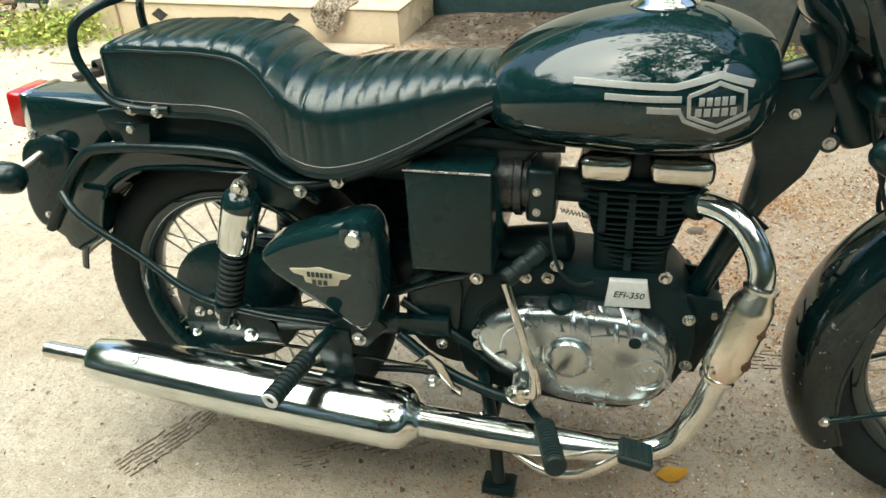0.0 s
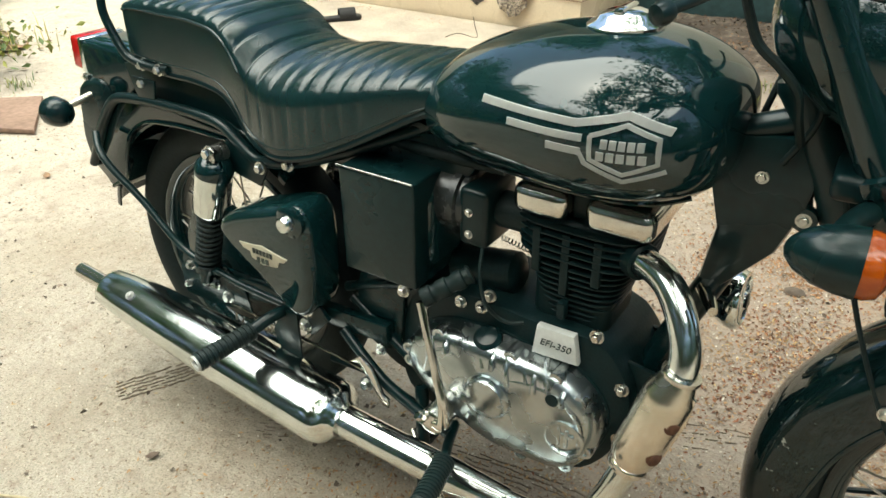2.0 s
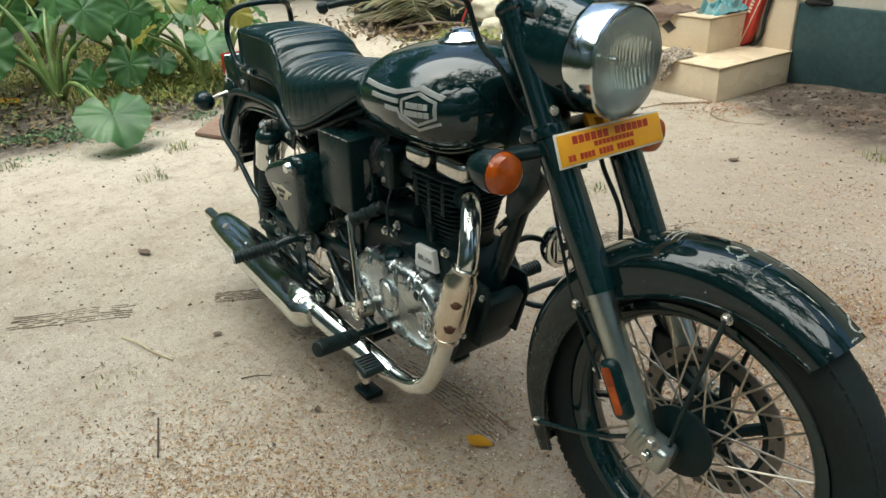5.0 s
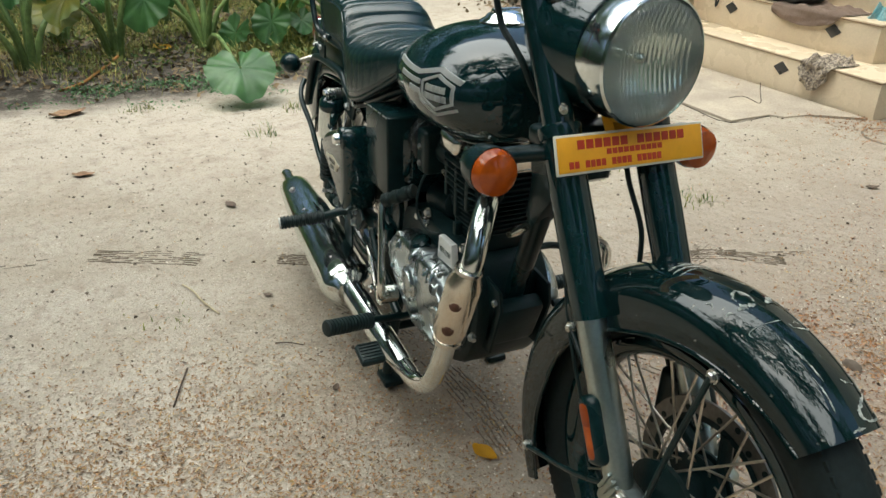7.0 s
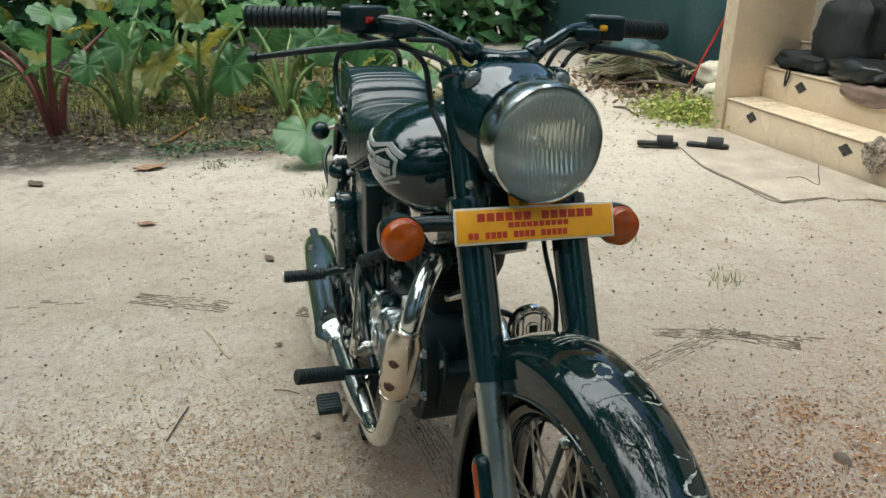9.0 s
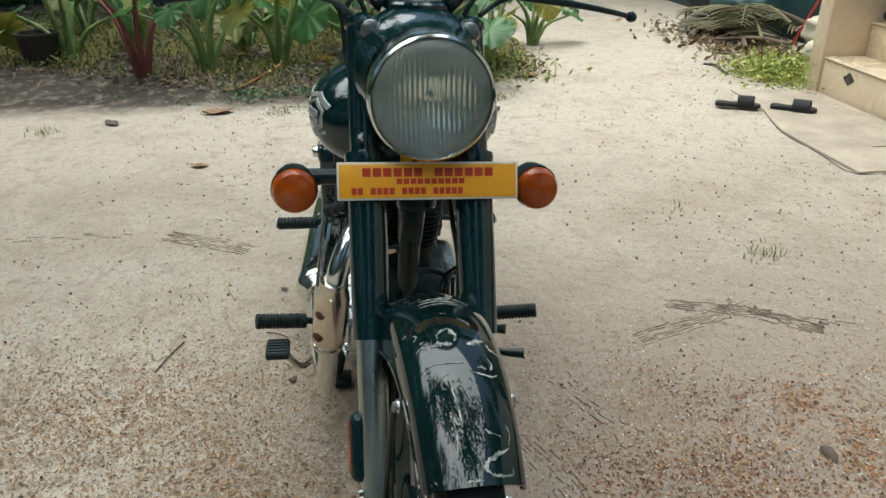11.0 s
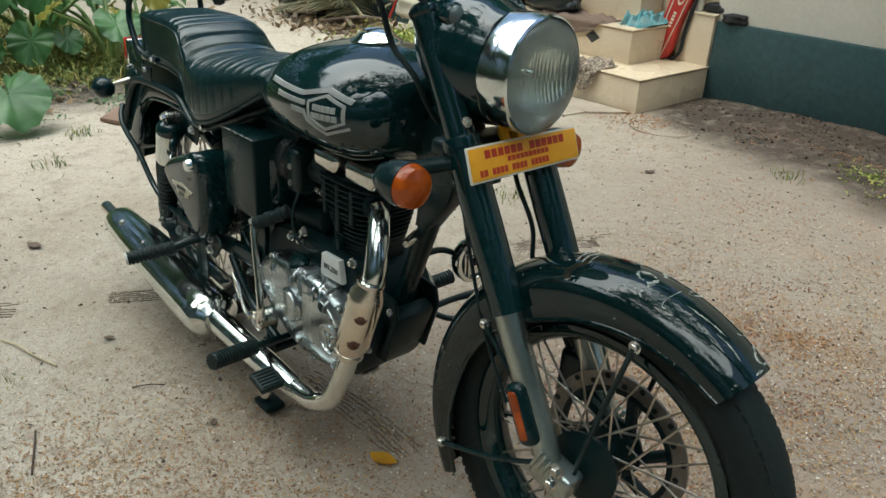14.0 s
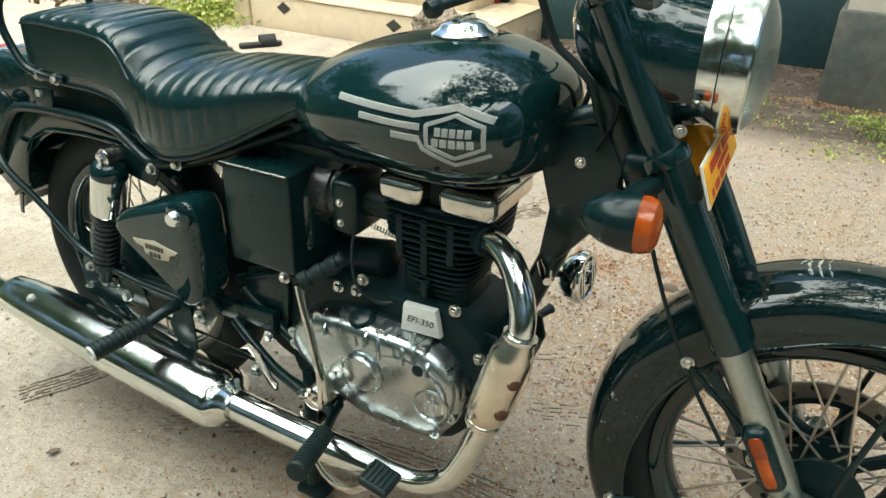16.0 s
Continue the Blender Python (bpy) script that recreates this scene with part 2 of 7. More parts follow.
def lamp_glass():
    m = bpy.data.materials.new("fluted_lamp_glass")
    m.use_nodes = True
    n, link = m.node_tree.nodes, m.node_tree.links.new
    relief = fluted(m, 0.45, 52)
    clear = n.new("ShaderNodeBsdfTransparent")
    clear.inputs[0].default_value = (0.90, 0.96, 0.92, 1)
    gloss = n.new("ShaderNodeBsdfGlossy")
    gloss.inputs["Roughness"].default_value = 0.06
    haze = n.new("ShaderNodeBsdfDiffuse")
    haze.inputs[0].default_value = (0.62, 0.70, 0.64, 1)
    link(relief, gloss.inputs["Normal"])
    link(relief, haze.inputs["Normal"])
    edge = n.new("ShaderNodeLayerWeight")
    edge.inputs["Blend"].default_value = 0.42
    shiny = n.new("ShaderNodeMixShader")
    link(edge.outputs["Fresnel"], shiny.inputs[0])
    link(clear.outputs[0], shiny.inputs[1])
    link(gloss.outputs[0], shiny.inputs[2])
    dusty = n.new("ShaderNodeMixShader")
    dusty.inputs[0].default_value = 0.09
    link(shiny.outputs[0], dusty.inputs[1])
    link(haze.outputs[0], dusty.inputs[2])
    link(dusty.outputs[0], n["Material Output"].inputs[0])
    return m


link_relief = REFLECTOR.node_tree.links.new
link_relief(fluted(REFLECTOR, 0.5, 40), REFLECTOR.node_tree.nodes["Principled BSDF"].inputs["Normal"])
LAMP_GLASS = lamp_glass()


def piece_material(name, colour, second, rough, hue=0.5):
    """Varies each loose piece of a joined mesh by itself."""
    m = material(name, colour, rough, 0, 0.2, 60, 0.1)
    n, link = m.node_tree.nodes, m.node_tree.links.new
    g = n.new("ShaderNodeNewGeometry")
    mix = n.new("ShaderNodeMix")
    mix.data_type = "RGBA"
    mix.inputs[6].default_value, mix.inputs[7].default_value = (*colour, 1), (*second, 1)
    link(g.outputs["Random Per Island"], mix.inputs[0])
    link(mix.outputs[2], n["Principled BSDF"].inputs["Base Color"])
    return m


def leaf_material(name, colour, second, rough=0.42):
    m = material(name, colour, rough, 0, 0.25, 25, 0.15, second=second, patch=6)
    n, link = m.node_tree.nodes, m.node_tree.links.new
    p = n["Principled BSDF"]
    t = n.new("ShaderNodeBsdfTranslucent")
    t.inputs[0].default_value = (*[c * 1.6 for c in colour], 1)
    mix = n.new("ShaderNodeMixShader")
    mix.inputs[0].default_value = 0.3
    link(p.outputs[0], mix.inputs[1])
    link(t.outputs[0], mix.inputs[2])
    link(mix.outputs[0], n["Material Output"].inputs[0])
    return m


def ground_material():
    """Pale trodden sand, light and shade painted in; dark soil along the house's foot."""
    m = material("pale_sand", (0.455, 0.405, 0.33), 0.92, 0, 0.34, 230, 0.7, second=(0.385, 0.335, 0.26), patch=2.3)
    n, link = m.node_tree.nodes, m.node_tree.links.new
    p = n["Principled BSDF"]
    colour = p.inputs["Base Color"].links[0].from_socket
    co = n.new("ShaderNodeTexCoord").outputs["Object"]
    sep = n.new("ShaderNodeSeparateXYZ")
    link(co, sep.inputs[0])
    t = n.new("ShaderNodeTexNoise")
    t.inputs["Scale"].default_value, t.inputs["Detail"].default_value = 2.2, 6
    link(co, t.inputs["Vector"])

    def band(socket, a, b, wobble):
        add = n.new("ShaderNodeMath")
        add.operation = "MULTIPLY_ADD"
        add.inputs[1].default_value = wobble
        link(t.outputs["Fac"], add.inputs[0])
        link(socket, add.inputs[2])
        r = n.new("ShaderNodeMapRange")
        r.interpolation_type = "SMOOTHSTEP"
        r.inputs[1].default_value, r.inputs[2].default_value = a, b
        link(add.outputs[0], r.inputs[0])
        return r.outputs[0]

    def times(a, b):
        k = n.new("ShaderNodeMath")
        k.operation = "MULTIPLY"
        link(a, k.inputs[0])
        link(b, k.inputs[1])
        return k.outputs[0]

    def lay(under, over, fac):
        mix = n.new("ShaderNodeMix")
        mix.data_type = "RGBA"
        mix.inputs[7].default_value = (*over, 1)
        link(under, mix.inputs[6])
        link(fac, mix.inputs[0])
        return mix.outputs[2]

    # Faint sunlit tone behind the bike, painted as slightly paler sand.
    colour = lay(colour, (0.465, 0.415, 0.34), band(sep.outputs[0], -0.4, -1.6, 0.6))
    # Shade over the front right of the yard, painted into the sand.
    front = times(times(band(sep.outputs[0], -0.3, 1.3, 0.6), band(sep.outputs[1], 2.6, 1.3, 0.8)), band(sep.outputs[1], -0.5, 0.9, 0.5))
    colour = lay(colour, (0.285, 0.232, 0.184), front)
    # Darker sand towards the house on the right.
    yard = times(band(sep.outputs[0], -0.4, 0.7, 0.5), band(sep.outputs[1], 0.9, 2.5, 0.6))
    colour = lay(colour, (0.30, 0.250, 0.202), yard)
    # Paler near left: the bright end of the same painted gradient.
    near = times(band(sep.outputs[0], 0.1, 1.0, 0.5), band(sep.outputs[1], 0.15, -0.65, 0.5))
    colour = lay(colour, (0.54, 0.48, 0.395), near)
    # trodden blotches and rusty dust
    for scale, lo, hi, tint, much in ((2.6, 0.50, 0.72, (0.33, 0.27, 0.205), 0.6), (8.0, 0.52, 0.70, (0.29, 0.24, 0.185), 0.7), (26.0, 0.54, 0.70, (0.25, 0.195, 0.145), 0.65), (75.0, 0.57, 0.68, (0.20, 0.14, 0.095), 0.7), (150.0, 0.58, 0.66, (0.15, 0.105, 0.07), 0.75)):
        q = n.new("ShaderNodeTexNoise")
        q.inputs["Scale"].default_value, q.inputs["Detail"].default_value, q.inputs["Roughness"].default_value = scale, 7, 0.62
        link(co, q.inputs["Vector"])
        r = n.new("ShaderNodeMapRange")
        r.inputs[1].default_value, r.inputs[2].default_value, r.inputs[4].default_value = lo, hi, much
        link(q.outputs["Fac"], r.inputs[0])
        colour = lay(colour, tint, r.outputs[0])
    q = n.new("ShaderNodeTexNoise")
    q.inputs["Scale"].default_value, q.inputs["Detail"].default_value, q.inputs["Roughness"].default_value = 4.0, 8, 0.7
    link(co, q.inputs["Vector"])
    r = n.new("ShaderNodeMapRange")
    r.inputs[1].default_value, r.inputs[2].default_value, r.inputs[4].default_value = 0.47, 0.66, 0.6
    link(q.outputs["Fac"], r.inputs[0])
    colour = lay(colour, (0.34, 0.235, 0.16), times(r.outputs[0], band(sep.outputs[0], 0.75, 1.5, 0.5)))
    slope = n.new("ShaderNodeMath")
    slope.operation = "MULTIPLY_ADD"
    slope.inputs[1].default_value = 0.36
    link(sep.outputs[0], slope.inputs[0])
    link(sep.outputs[1], slope.inputs[2])
    soil = times(band(slope.outputs[0], 3.04, 3.46, 0.6), band(sep.outputs[0], -0.85, -0.45, 0.3))
    crumb = n.new("ShaderNodeTexNoise")
    crumb.inputs["Scale"].default_value, crumb.inputs["Detail"].default_value, crumb.inputs["Roughness"].default_value = 9.0, 9, 0.72
    link(co, crumb.inputs["Vector"])
    broken = n.new("ShaderNodeMapRange")
    broken.inputs[1].default_value, broken.inputs[2].default_value, broken.inputs[3].default_value = 0.32, 0.50, 0.45
    link(crumb.outputs["Fac"], broken.inputs[0])
    colour = lay(colour, (0.062, 0.046, 0.034), times(soil, broken.outputs[0]))
    # Dark bed soil; its outer edge also carries the plants' shade as colour.
    bed = times(band(sep.outputs[0], -2.22, -2.72, 0.5), band(sep.outputs[1], 1.75, 0.9, 0.6))
    colour = lay(colour, (0.046, 0.037, 0.027), times(bed, broken.outputs[0]))
    link(colour, p.inputs["Base Color"])
    lumps = n.new("ShaderNodeTexNoise")
    lumps.inputs["Scale"].default_value, lumps.inputs["Detail"].default_value = 18, 8
    link(co, lumps.inputs["Vector"])
    b = n.new("ShaderNodeBump")
    b.inputs["Strength"].default_value, b.inputs["Distance"].default_value = 0.9, 0.026
    link(lumps.outputs["Fac"], b.inputs["Height"])
    link(p.inputs["Normal"].links[0].from_socket, b.inputs["Normal"])
    link(b.outputs[0], p.inputs["Normal"])
    return m


SAND = ground_material()
TILE = material("cream_tile", (0.72, 0.60, 0.43), 0.28, 0, 0.06, 90, 0.03, second=(0.66, 0.54, 0.38), patch=4)
TILE_EDGE = material("tan_tile_edge", (0.40, 0.28, 0.17), 0.4, 0, 0.12, 60, 0.05)
DIAMOND = material("dark_inlay_tile", (0.045, 0.045, 0.045), 0.3, 0, 0.2, 60, 0.0)
PLINTH = material("dark_green_plinth_paint", (0.020, 0.058, 0.062), 0.55, 0, 0.25, 30, 0.15, second=(0.040, 0.082, 0.084), patch=1.6)
PLINTH_GREY = material("weathered_grey_plinth_paint", (0.17, 0.155, 0.13), 0.75, 0, 0.25, 25, 0.2, second=(0.07, 0.085, 0.08), patch=1.8)
WALLPAINT = material("white_wall_paint", (0.80, 0.76, 0.66), 0.8, 0, 0.06, 40, 0.1, second=(0.72, 0.67, 0.56), patch=1.5)
DARKWOOD = material("dark_door_wood", (0.06, 0.035, 0.022), 0.5, 0, 0.3, 30, 0.1)
CEMENT = material("dusty_cement", (0.46, 0.395, 0.31), 0.95, 0, 0.25, 120, 0.4, second=(0.35, 0.30, 0.24), patch=4)

# ---- ground ----
def ground():
    def axis(a, b):
        mid = np.arange(a, b + 0.001, 0.05)
        far = np.array([0.1, 0.25, 0.5, 1, 2, 4, 8, 16, 40, 100, 300])
        return np.concatenate([a - far[::-1], mid, b + far])

    xs, ys = axis(-4.5, 3.0), axis(-2.2, 4.2)
    s = Shape()
    for y in ys:
        for x in xs:
            h = 0.010 * noise.noise((x * 1.3, y * 1.3, 2)) + 0.006 * noise.noise((x * 5, y * 5, 7)) + 0.003 * noise.noise((x * 13, y * 13, 3))
            near = min(1.0, max(0.0, math.hypot(max(abs(x - 0.7) - 0.9, 0), y) / 0.3))
            if x < -2.9 and y < 1.2:
                h += 0.06 * min(1, (-2.9 - x) / 0.8) * min(1, (1.2 - y) / 0.8)
            if y > 2.9 and -0.6 < x < 1.4:
                h += 0.05 * min(1, (y - 2.9) / 0.8) * min(1, (x + 0.6) / 0.4) * (0.6 + 0.6 * noise.noise((x * 3, y * 3, 9)))
            s.v.append(Vector((x, y, h * (0.3 + 0.7 * near) - 0.004)))
    w = len(xs)
    s.f = [(j * w + i, j * w + i + 1, (j + 1) * w + i + 1, (j + 1) * w + i) for j in range(len(ys) - 1) for i in range(w - 1)]
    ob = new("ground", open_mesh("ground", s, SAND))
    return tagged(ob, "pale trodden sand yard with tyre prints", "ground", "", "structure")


ground()

# ---- motorcycle ----
AXLE_R = Vector((-0.010, 0, 0.331))
AXLE_F = Vector((1.435, 0, 0.327))
LEAN_M = Matrix.Translation((0, -0.014, 0)) @ Matrix.Rotation(radians(-1.6), 4, "X")
RAKE = Vector((-0.464, 0, 0.886)).normalized()
HEAD = Vector((1.075, 0, 0.85))
STEER_M = LEAN_M @ Matrix.Translation(HEAD) @ Matrix.Rotation(radians(3.6), 4, RAKE) @ Matrix.Translation(-HEAD)
bike = thing("motorcycle", (0.6, 0, 0), "black and chrome classic single-cylinder motorcycle parked on its centre stand", "motorcycle")


def fixed(name, s, m, label="", parent=None, angle=38):
    """A part of the leaning frame."""
    return part(name, s.moved(LEAN_M), m, parent or bike, label, angle)


def turned(name, s, m, label="", parent=None, angle=38):
    """A part of the steered front end."""
    return part(name, s.moved(STEER_M), m, parent or bike, label, angle)


def bolt_shape(p, way, r=0.008, h=0.008):
    """A hexagon head on a washer."""
    m = along(p, Vector(p) + Vector(way))
    return lathe([(r * 1.45, -0.002), (r * 1.45, 0.0015), (0.0, 0.0015)], m, 16).join(lathe([(r, 0), (r, h * 0.8), (r * 0.8, h), (0, h)], m, 6))


OUT = Vector((0, -1, 0))
FLAT = Matrix.Rotation(radians(90), 4, "X")


def wheel(name, axle, make, width, label):
    """Rim with its tyre, hub and crossed spokes."""
    m = Matrix.Translation(axle) @ FLAT
    rim = [(0.226, -0.016), (0.232, -0.026), (0.250, -0.030), (0.252, -0.034), (0.245, -0.036), (0.232, -0.032), (0.221, -0.018), (0.219, 0.0)]
    rim = [(r, h) for r, h in rim] + [(r, -h) for r, h in reversed(rim)]
    body = make(name, ring(rim, m, 72), PAINT, label)
    sec = []
    for k in range(24):
        a = 2 * math.pi * k / 24
        c, s_ = math.cos(a), math.sin(a)
        sec.append((0.287 + 0.0435 * math.copysign(abs(c) ** 0.9, c), width * math.copysign(abs(s_) ** 0.8, s_)))
    tyre = ring(sec, m, 96)
    make("tyre", tyre, TYRE, "black road tyre with block tread", body)
    tread = Shape()
    for k in range(110):
        a = 2 * math.pi * k / 110
        for row, h in enumerate((-0.030, -0.010, 0.010, 0.030)):
            b = a + (row % 2) * math.pi / 110
            lift = 0.3222 - abs(h) ** 2 * 8.5
            tread.join(block((-0.0065, -0.0065, -0.004), (0.0065, 0.0065, 0.004), 0), m @ Matrix.Rotation(b, 4, "Z") @ Matrix.Translation((lift, 0, h)))
    make("tread", tread, TYRE, "rubber tread blocks", body)
    return body, m


def spokes(body, m, frame_m, hub_r, hub_h, count):
    """Crossed wire spokes as separate parts on two shared meshes."""
    for way in (1, -1):
        p0, ang = Vector((hub_r, 0, hub_h)), radians(48) * way
        p1 = Vector((0.224 * math.cos(ang), 0.224 * math.sin(ang), 0.010))
        for side in (1, -1):
            a, b = Vector((p0[0], p0[1], p0[2] * side)), Vector((p1[0], p1[1], p1[2] * side))
            me = mesh_of("spoke", tube([a, a + (b - a) * 0.93, b], [0.0021, 0.0021, 0.0034], 6, 1), SPOKE)
            for k in range(count):
                ob = new("spoke", me)
                ob.parent = body
                turn = 2 * math.pi * (k + 0.25 * (side + 1) + (0.5 if way > 0 else 0)) / count
                ob.matrix_basis = frame_m @ m @ Matrix.Rotation(turn, 4, "Z")


def make_fixed(name, s, m, label="", parent=None):
    return fixed(name, s, m, label, parent)


def make_turned(name, s, m, label="", parent=None):
    return turned(name, s, m, label, parent)


rear, rear_m = wheel("rear_wheel", AXLE_R, make_fixed, 0.046, "spoked rear wheel with black rim")
spokes(rear, rear_m, LEAN_M, 0.06, 0.034, 9)
fixed("brake_drum", lathe([(0.02, 0.070), (0.060, 0.068), (0.132, 0.058), (0.142, 0.052), (0.144, 0.040), (0.138, 0.036), (0.02, 0.036)], rear_m @ Matrix.Translation((-0.012, 0.0, 0)), 48), SATIN, "black rear brake drum", rear)
fixed("hub", lathe([(0.02, -0.075), (0.088, -0.070), (0.095, -0.055), (0.095, -0.03), (0.062, -0.03), (0.062, 0.03), (0.085, 0.035), (0.085, 0.055), (0.03, 0.07)], rear_m, 40), ENGINE_BLACK, "black drum hub", rear)
front, front_m = wheel("front_wheel", AXLE_F, make_turned, 0.043, "spoked front wheel with black rim")
spokes(front, front_m, STEER_M, 0.045, 0.03, 9)
turned("hub", lathe([(0.018, -0.05), (0.05, -0.046), (0.055, -0.032), (0.03, -0.025), (0.03, 0.025), (0.062, 0.032), (0.066, 0.044), (0.025, 0.052)], front_m, 36), ENGINE_BLACK, "black front hub", front)


disc_m = front_m @ Matrix.Translation((0, 0, -0.055))
disc = turned("brake_disc", ring([(0.112, 0.0), (0.141, 0.0), (0.141, 0.005), (0.112, 0.005)], disc_m, 72), DISC, "drilled steel brake disc", front)
carrier = turned("disc_carrier", ring([(0.104, -0.001), (0.114, -0.001), (0.114, 0.006), (0.104, 0.006)], disc_m, 72), ENGINE_BLACK, "black windowed disc carrier", front)
turned("carrier_ring", ring([(0.044, 0.0), (0.056, 0.0), (0.056, 0.005), (0.044, 0.005)], disc_m, 40), ENGINE_BLACK, "", front)
for k in range(6):
    a = 2 * math.pi * k / 6
    arm = tube([(0.05 * math.cos(a), 0.05 * math.sin(a), 0.002), (0.108 * math.cos(a + 0.35), 0.108 * math.sin(a + 0.35), 0.002)], 0.011, 8, 1)
    turned("carrier_arm", arm.moved(disc_m), ENGINE_BLACK, "", front)
for k in range(24):
    a = 2 * math.pi * k / 24
    r = 0.133 if k % 2 else 0.122
    turned("drilling", lathe([(0.0054, -0.0012), (0.0054, 0.0062), (0, 0.0062)], disc_m @ Matrix.Translation((r * math.cos(a), r * math.sin(a), 0)), 10), ENGINE_BLACK, "", disc)

# seat
SEAT = [(-0.176, 0.785, 0.862, 0.87, 0.083), (-0.163, 0.777, 0.874, 0.884, 0.0946), (-0.13, 0.773, 0.88, 0.894, 0.1004), (-0.05, 0.769, 0.88, 0.899, 0.1037),
        (0.05, 0.767, 0.877, 0.9, 0.1062), (0.11, 0.757, 0.868, 0.893, 0.1127), (0.145, 0.735, 0.848, 0.878, 0.1208), (0.175, 0.703, 0.812, 0.857, 0.1286),
        (0.21, 0.687, 0.785, 0.841, 0.1373), (0.25, 0.683, 0.775, 0.834, 0.146), (0.32, 0.695, 0.78, 0.844, 0.146), (0.4, 0.728, 0.796, 0.85, 0.136),
        (0.47, 0.765, 0.815, 0.853, 0.122), (0.53, 0.797, 0.828, 0.853, 0.11), (0.555, 0.808, 0.83, 0.846, 0.102), (0.568, 0.815, 0.826, 0.836, 0.09)]


def seat_rings():
    rings = []
    for x, zb, zc, zt, w in smooth_path(SEAT, 14):
        stitch = 0.0
        if -0.15 < x < 0.55:
            d = ((x + 0.145) / 0.034 + 0.5) % 1.0 - 0.5
            stitch = math.exp(-(d / 0.10) ** 2)
        rider = min(1.0, max(0.0, (x - 0.13) / 0.06))
        r = []
        low = [(-1.0, 0.0), (-1.012, 0.10), (-1.012, 0.25), (-1.012, 0.5), (-1.008, 0.75), (-1.0, 0.92)]
        for a, b in low:
            dip = 0.0028 * stitch * rider * min(1.0, max(0.0, (b - 0.15) * 3)) if 0.18 < x < 0.46 else 0.0
            r.append((a * (w - dip), zb + (zc - zb) * b))
        pw = 3.0 - 0.7 * rider
        for k in range(13):
            a = math.pi * (k + 0.5) / 13
            c, s_ = -math.cos(a), math.sin(a)
            px = math.copysign(abs(c) ** (2 / pw), c)
            pz = s_ ** (2 / pw)
            r.append((px * w, zc + (zt - zc) * pz - 0.0045 * stitch * min(1, pz * 1.6)))
        r += [(-p[0], p[1]) for p in reversed(r[:6])]
        rings.append([(x, y, z) for y, z in r])
    return rings


seat = fixed("seat", loft(seat_rings()), LEATHER, "black ribbed vinyl dual seat", angle=60)
for side in (-1, 1):
    seam = [(x, side * (w + 0.0015), zb + (zc - zb) * 0.13) for x, zb, zc, zt, w in SEAT[1:-1]]
    fixed("piping", tube(seam, 0.0016, 6, 6), LEATHER, "", seat)
    crease = [(x, side * (w + 0.0005), zc - 0.004) for x, zb, zc, zt, w in SEAT[1:8]]
    fixed("piping", tube(crease, 0.0028, 8, 6), LEATHER, "", seat)
    base = [(x, side * (w * 0.96), zb - 0.006) for x, zb, zc, zt, w in SEAT[1:-1]]
    fixed("seat_pan", tube(base, 0.007, 8, 6), SATIN, "black steel seat pan edge", seat)

# tank
TANK = [(0.528, 0.046, 0.782, 0.830), (0.532, 0.078, 0.764, 0.844), (0.544, 0.106, 0.749, 0.861), (0.576, 0.133, 0.739, 0.885), (0.63, 0.157, 0.732, 0.910), (0.70, 0.174, 0.728, 0.930),
        (0.76, 0.184, 0.725, 0.939), (0.82, 0.187, 0.725, 0.942), (0.87, 0.181, 0.728, 0.936), (0.91, 0.166, 0.735, 0.924), (0.945, 0.138, 0.747, 0.908), (0.966, 0.104, 0.765, 0.893), (0.977, 0.066, 0.790, 0.873), (0.981, 0.030, 0.812, 0.850)]
TANK_LINE = smooth_path(TANK, 6)


def tank_ring(x, w, zb, zt):
    zm = zb + (zt - zb) * 0.50
    r = []
    for k in range(40):
        a = 2 * math.pi * k / 40
        c, s_ = math.cos(a), math.sin(a)
        if s_ >= 0:
            r.append((x, w * math.copysign(abs(c) ** (2 / 2.15), c), zm + (zt - zm) * abs(s_) ** (2 / 2.0)))
        else:
            r.append((x, w * math.copysign(abs(c) ** (2 / 2.5), c), zm - (zm - zb) * abs(s_) ** (2 / 2.5)))
    return r


def tank_side(x, z):
    """Half width of the tank at x and height z."""
    row = np.array(TANK_LINE)
    w, zb, zt = (np.interp(x, row[:, 0], row[:, k]) for k in (1, 2, 3))
    zm = zb + (zt - zb) * 0.50
    if z >= zm:
        return w * max(0.0, 1 - min(1, (z - zm) / (zt - zm)) ** 2.0) ** (1 / 2.15)
    return w * max(0.0, 1 - min(1, (zm - z) / (zm - zb)) ** 2.5) ** (1 / 2.5)


tank = fixed("fuel_tank", loft([tank_ring(*r) for r in TANK_LINE]), PAINT, "glossy black teardrop fuel tank", angle=60)
fixed("tank_seam", tube([(x, -(tank_side(x, zb + 0.012) + 0.001), zb + 0.010) for x, w, zb, zt in TANK[3:11]], 0.004, 8, 6), PAINT, "", tank)
fixed("tank_seam", tube([(x, tank_side(x, zb + 0.012) + 0.001, zb + 0.010) for x, w, zb, zt in TANK[3:11]], 0.004, 8, 6), PAINT, "", tank)
cap_m = along((0.800, 0, 0.938), (0.797, 0, 1.0))
cap = fixed("filler_cap", lathe([(0.052, -0.006), (0.052, 0.003), (0.046, 0.008), (0.040, 0.010), (0.036, 0.016), (0.020, 0.022), (0, 0.024)], cap_m, 40), CHROME, "chrome fuel filler cap", tank)
fixed("cap_lug", block((-0.030, -0.007, 0.016), (0.030, 0.007, 0.027), 0.004, cap_m), CHROME, "", cap)


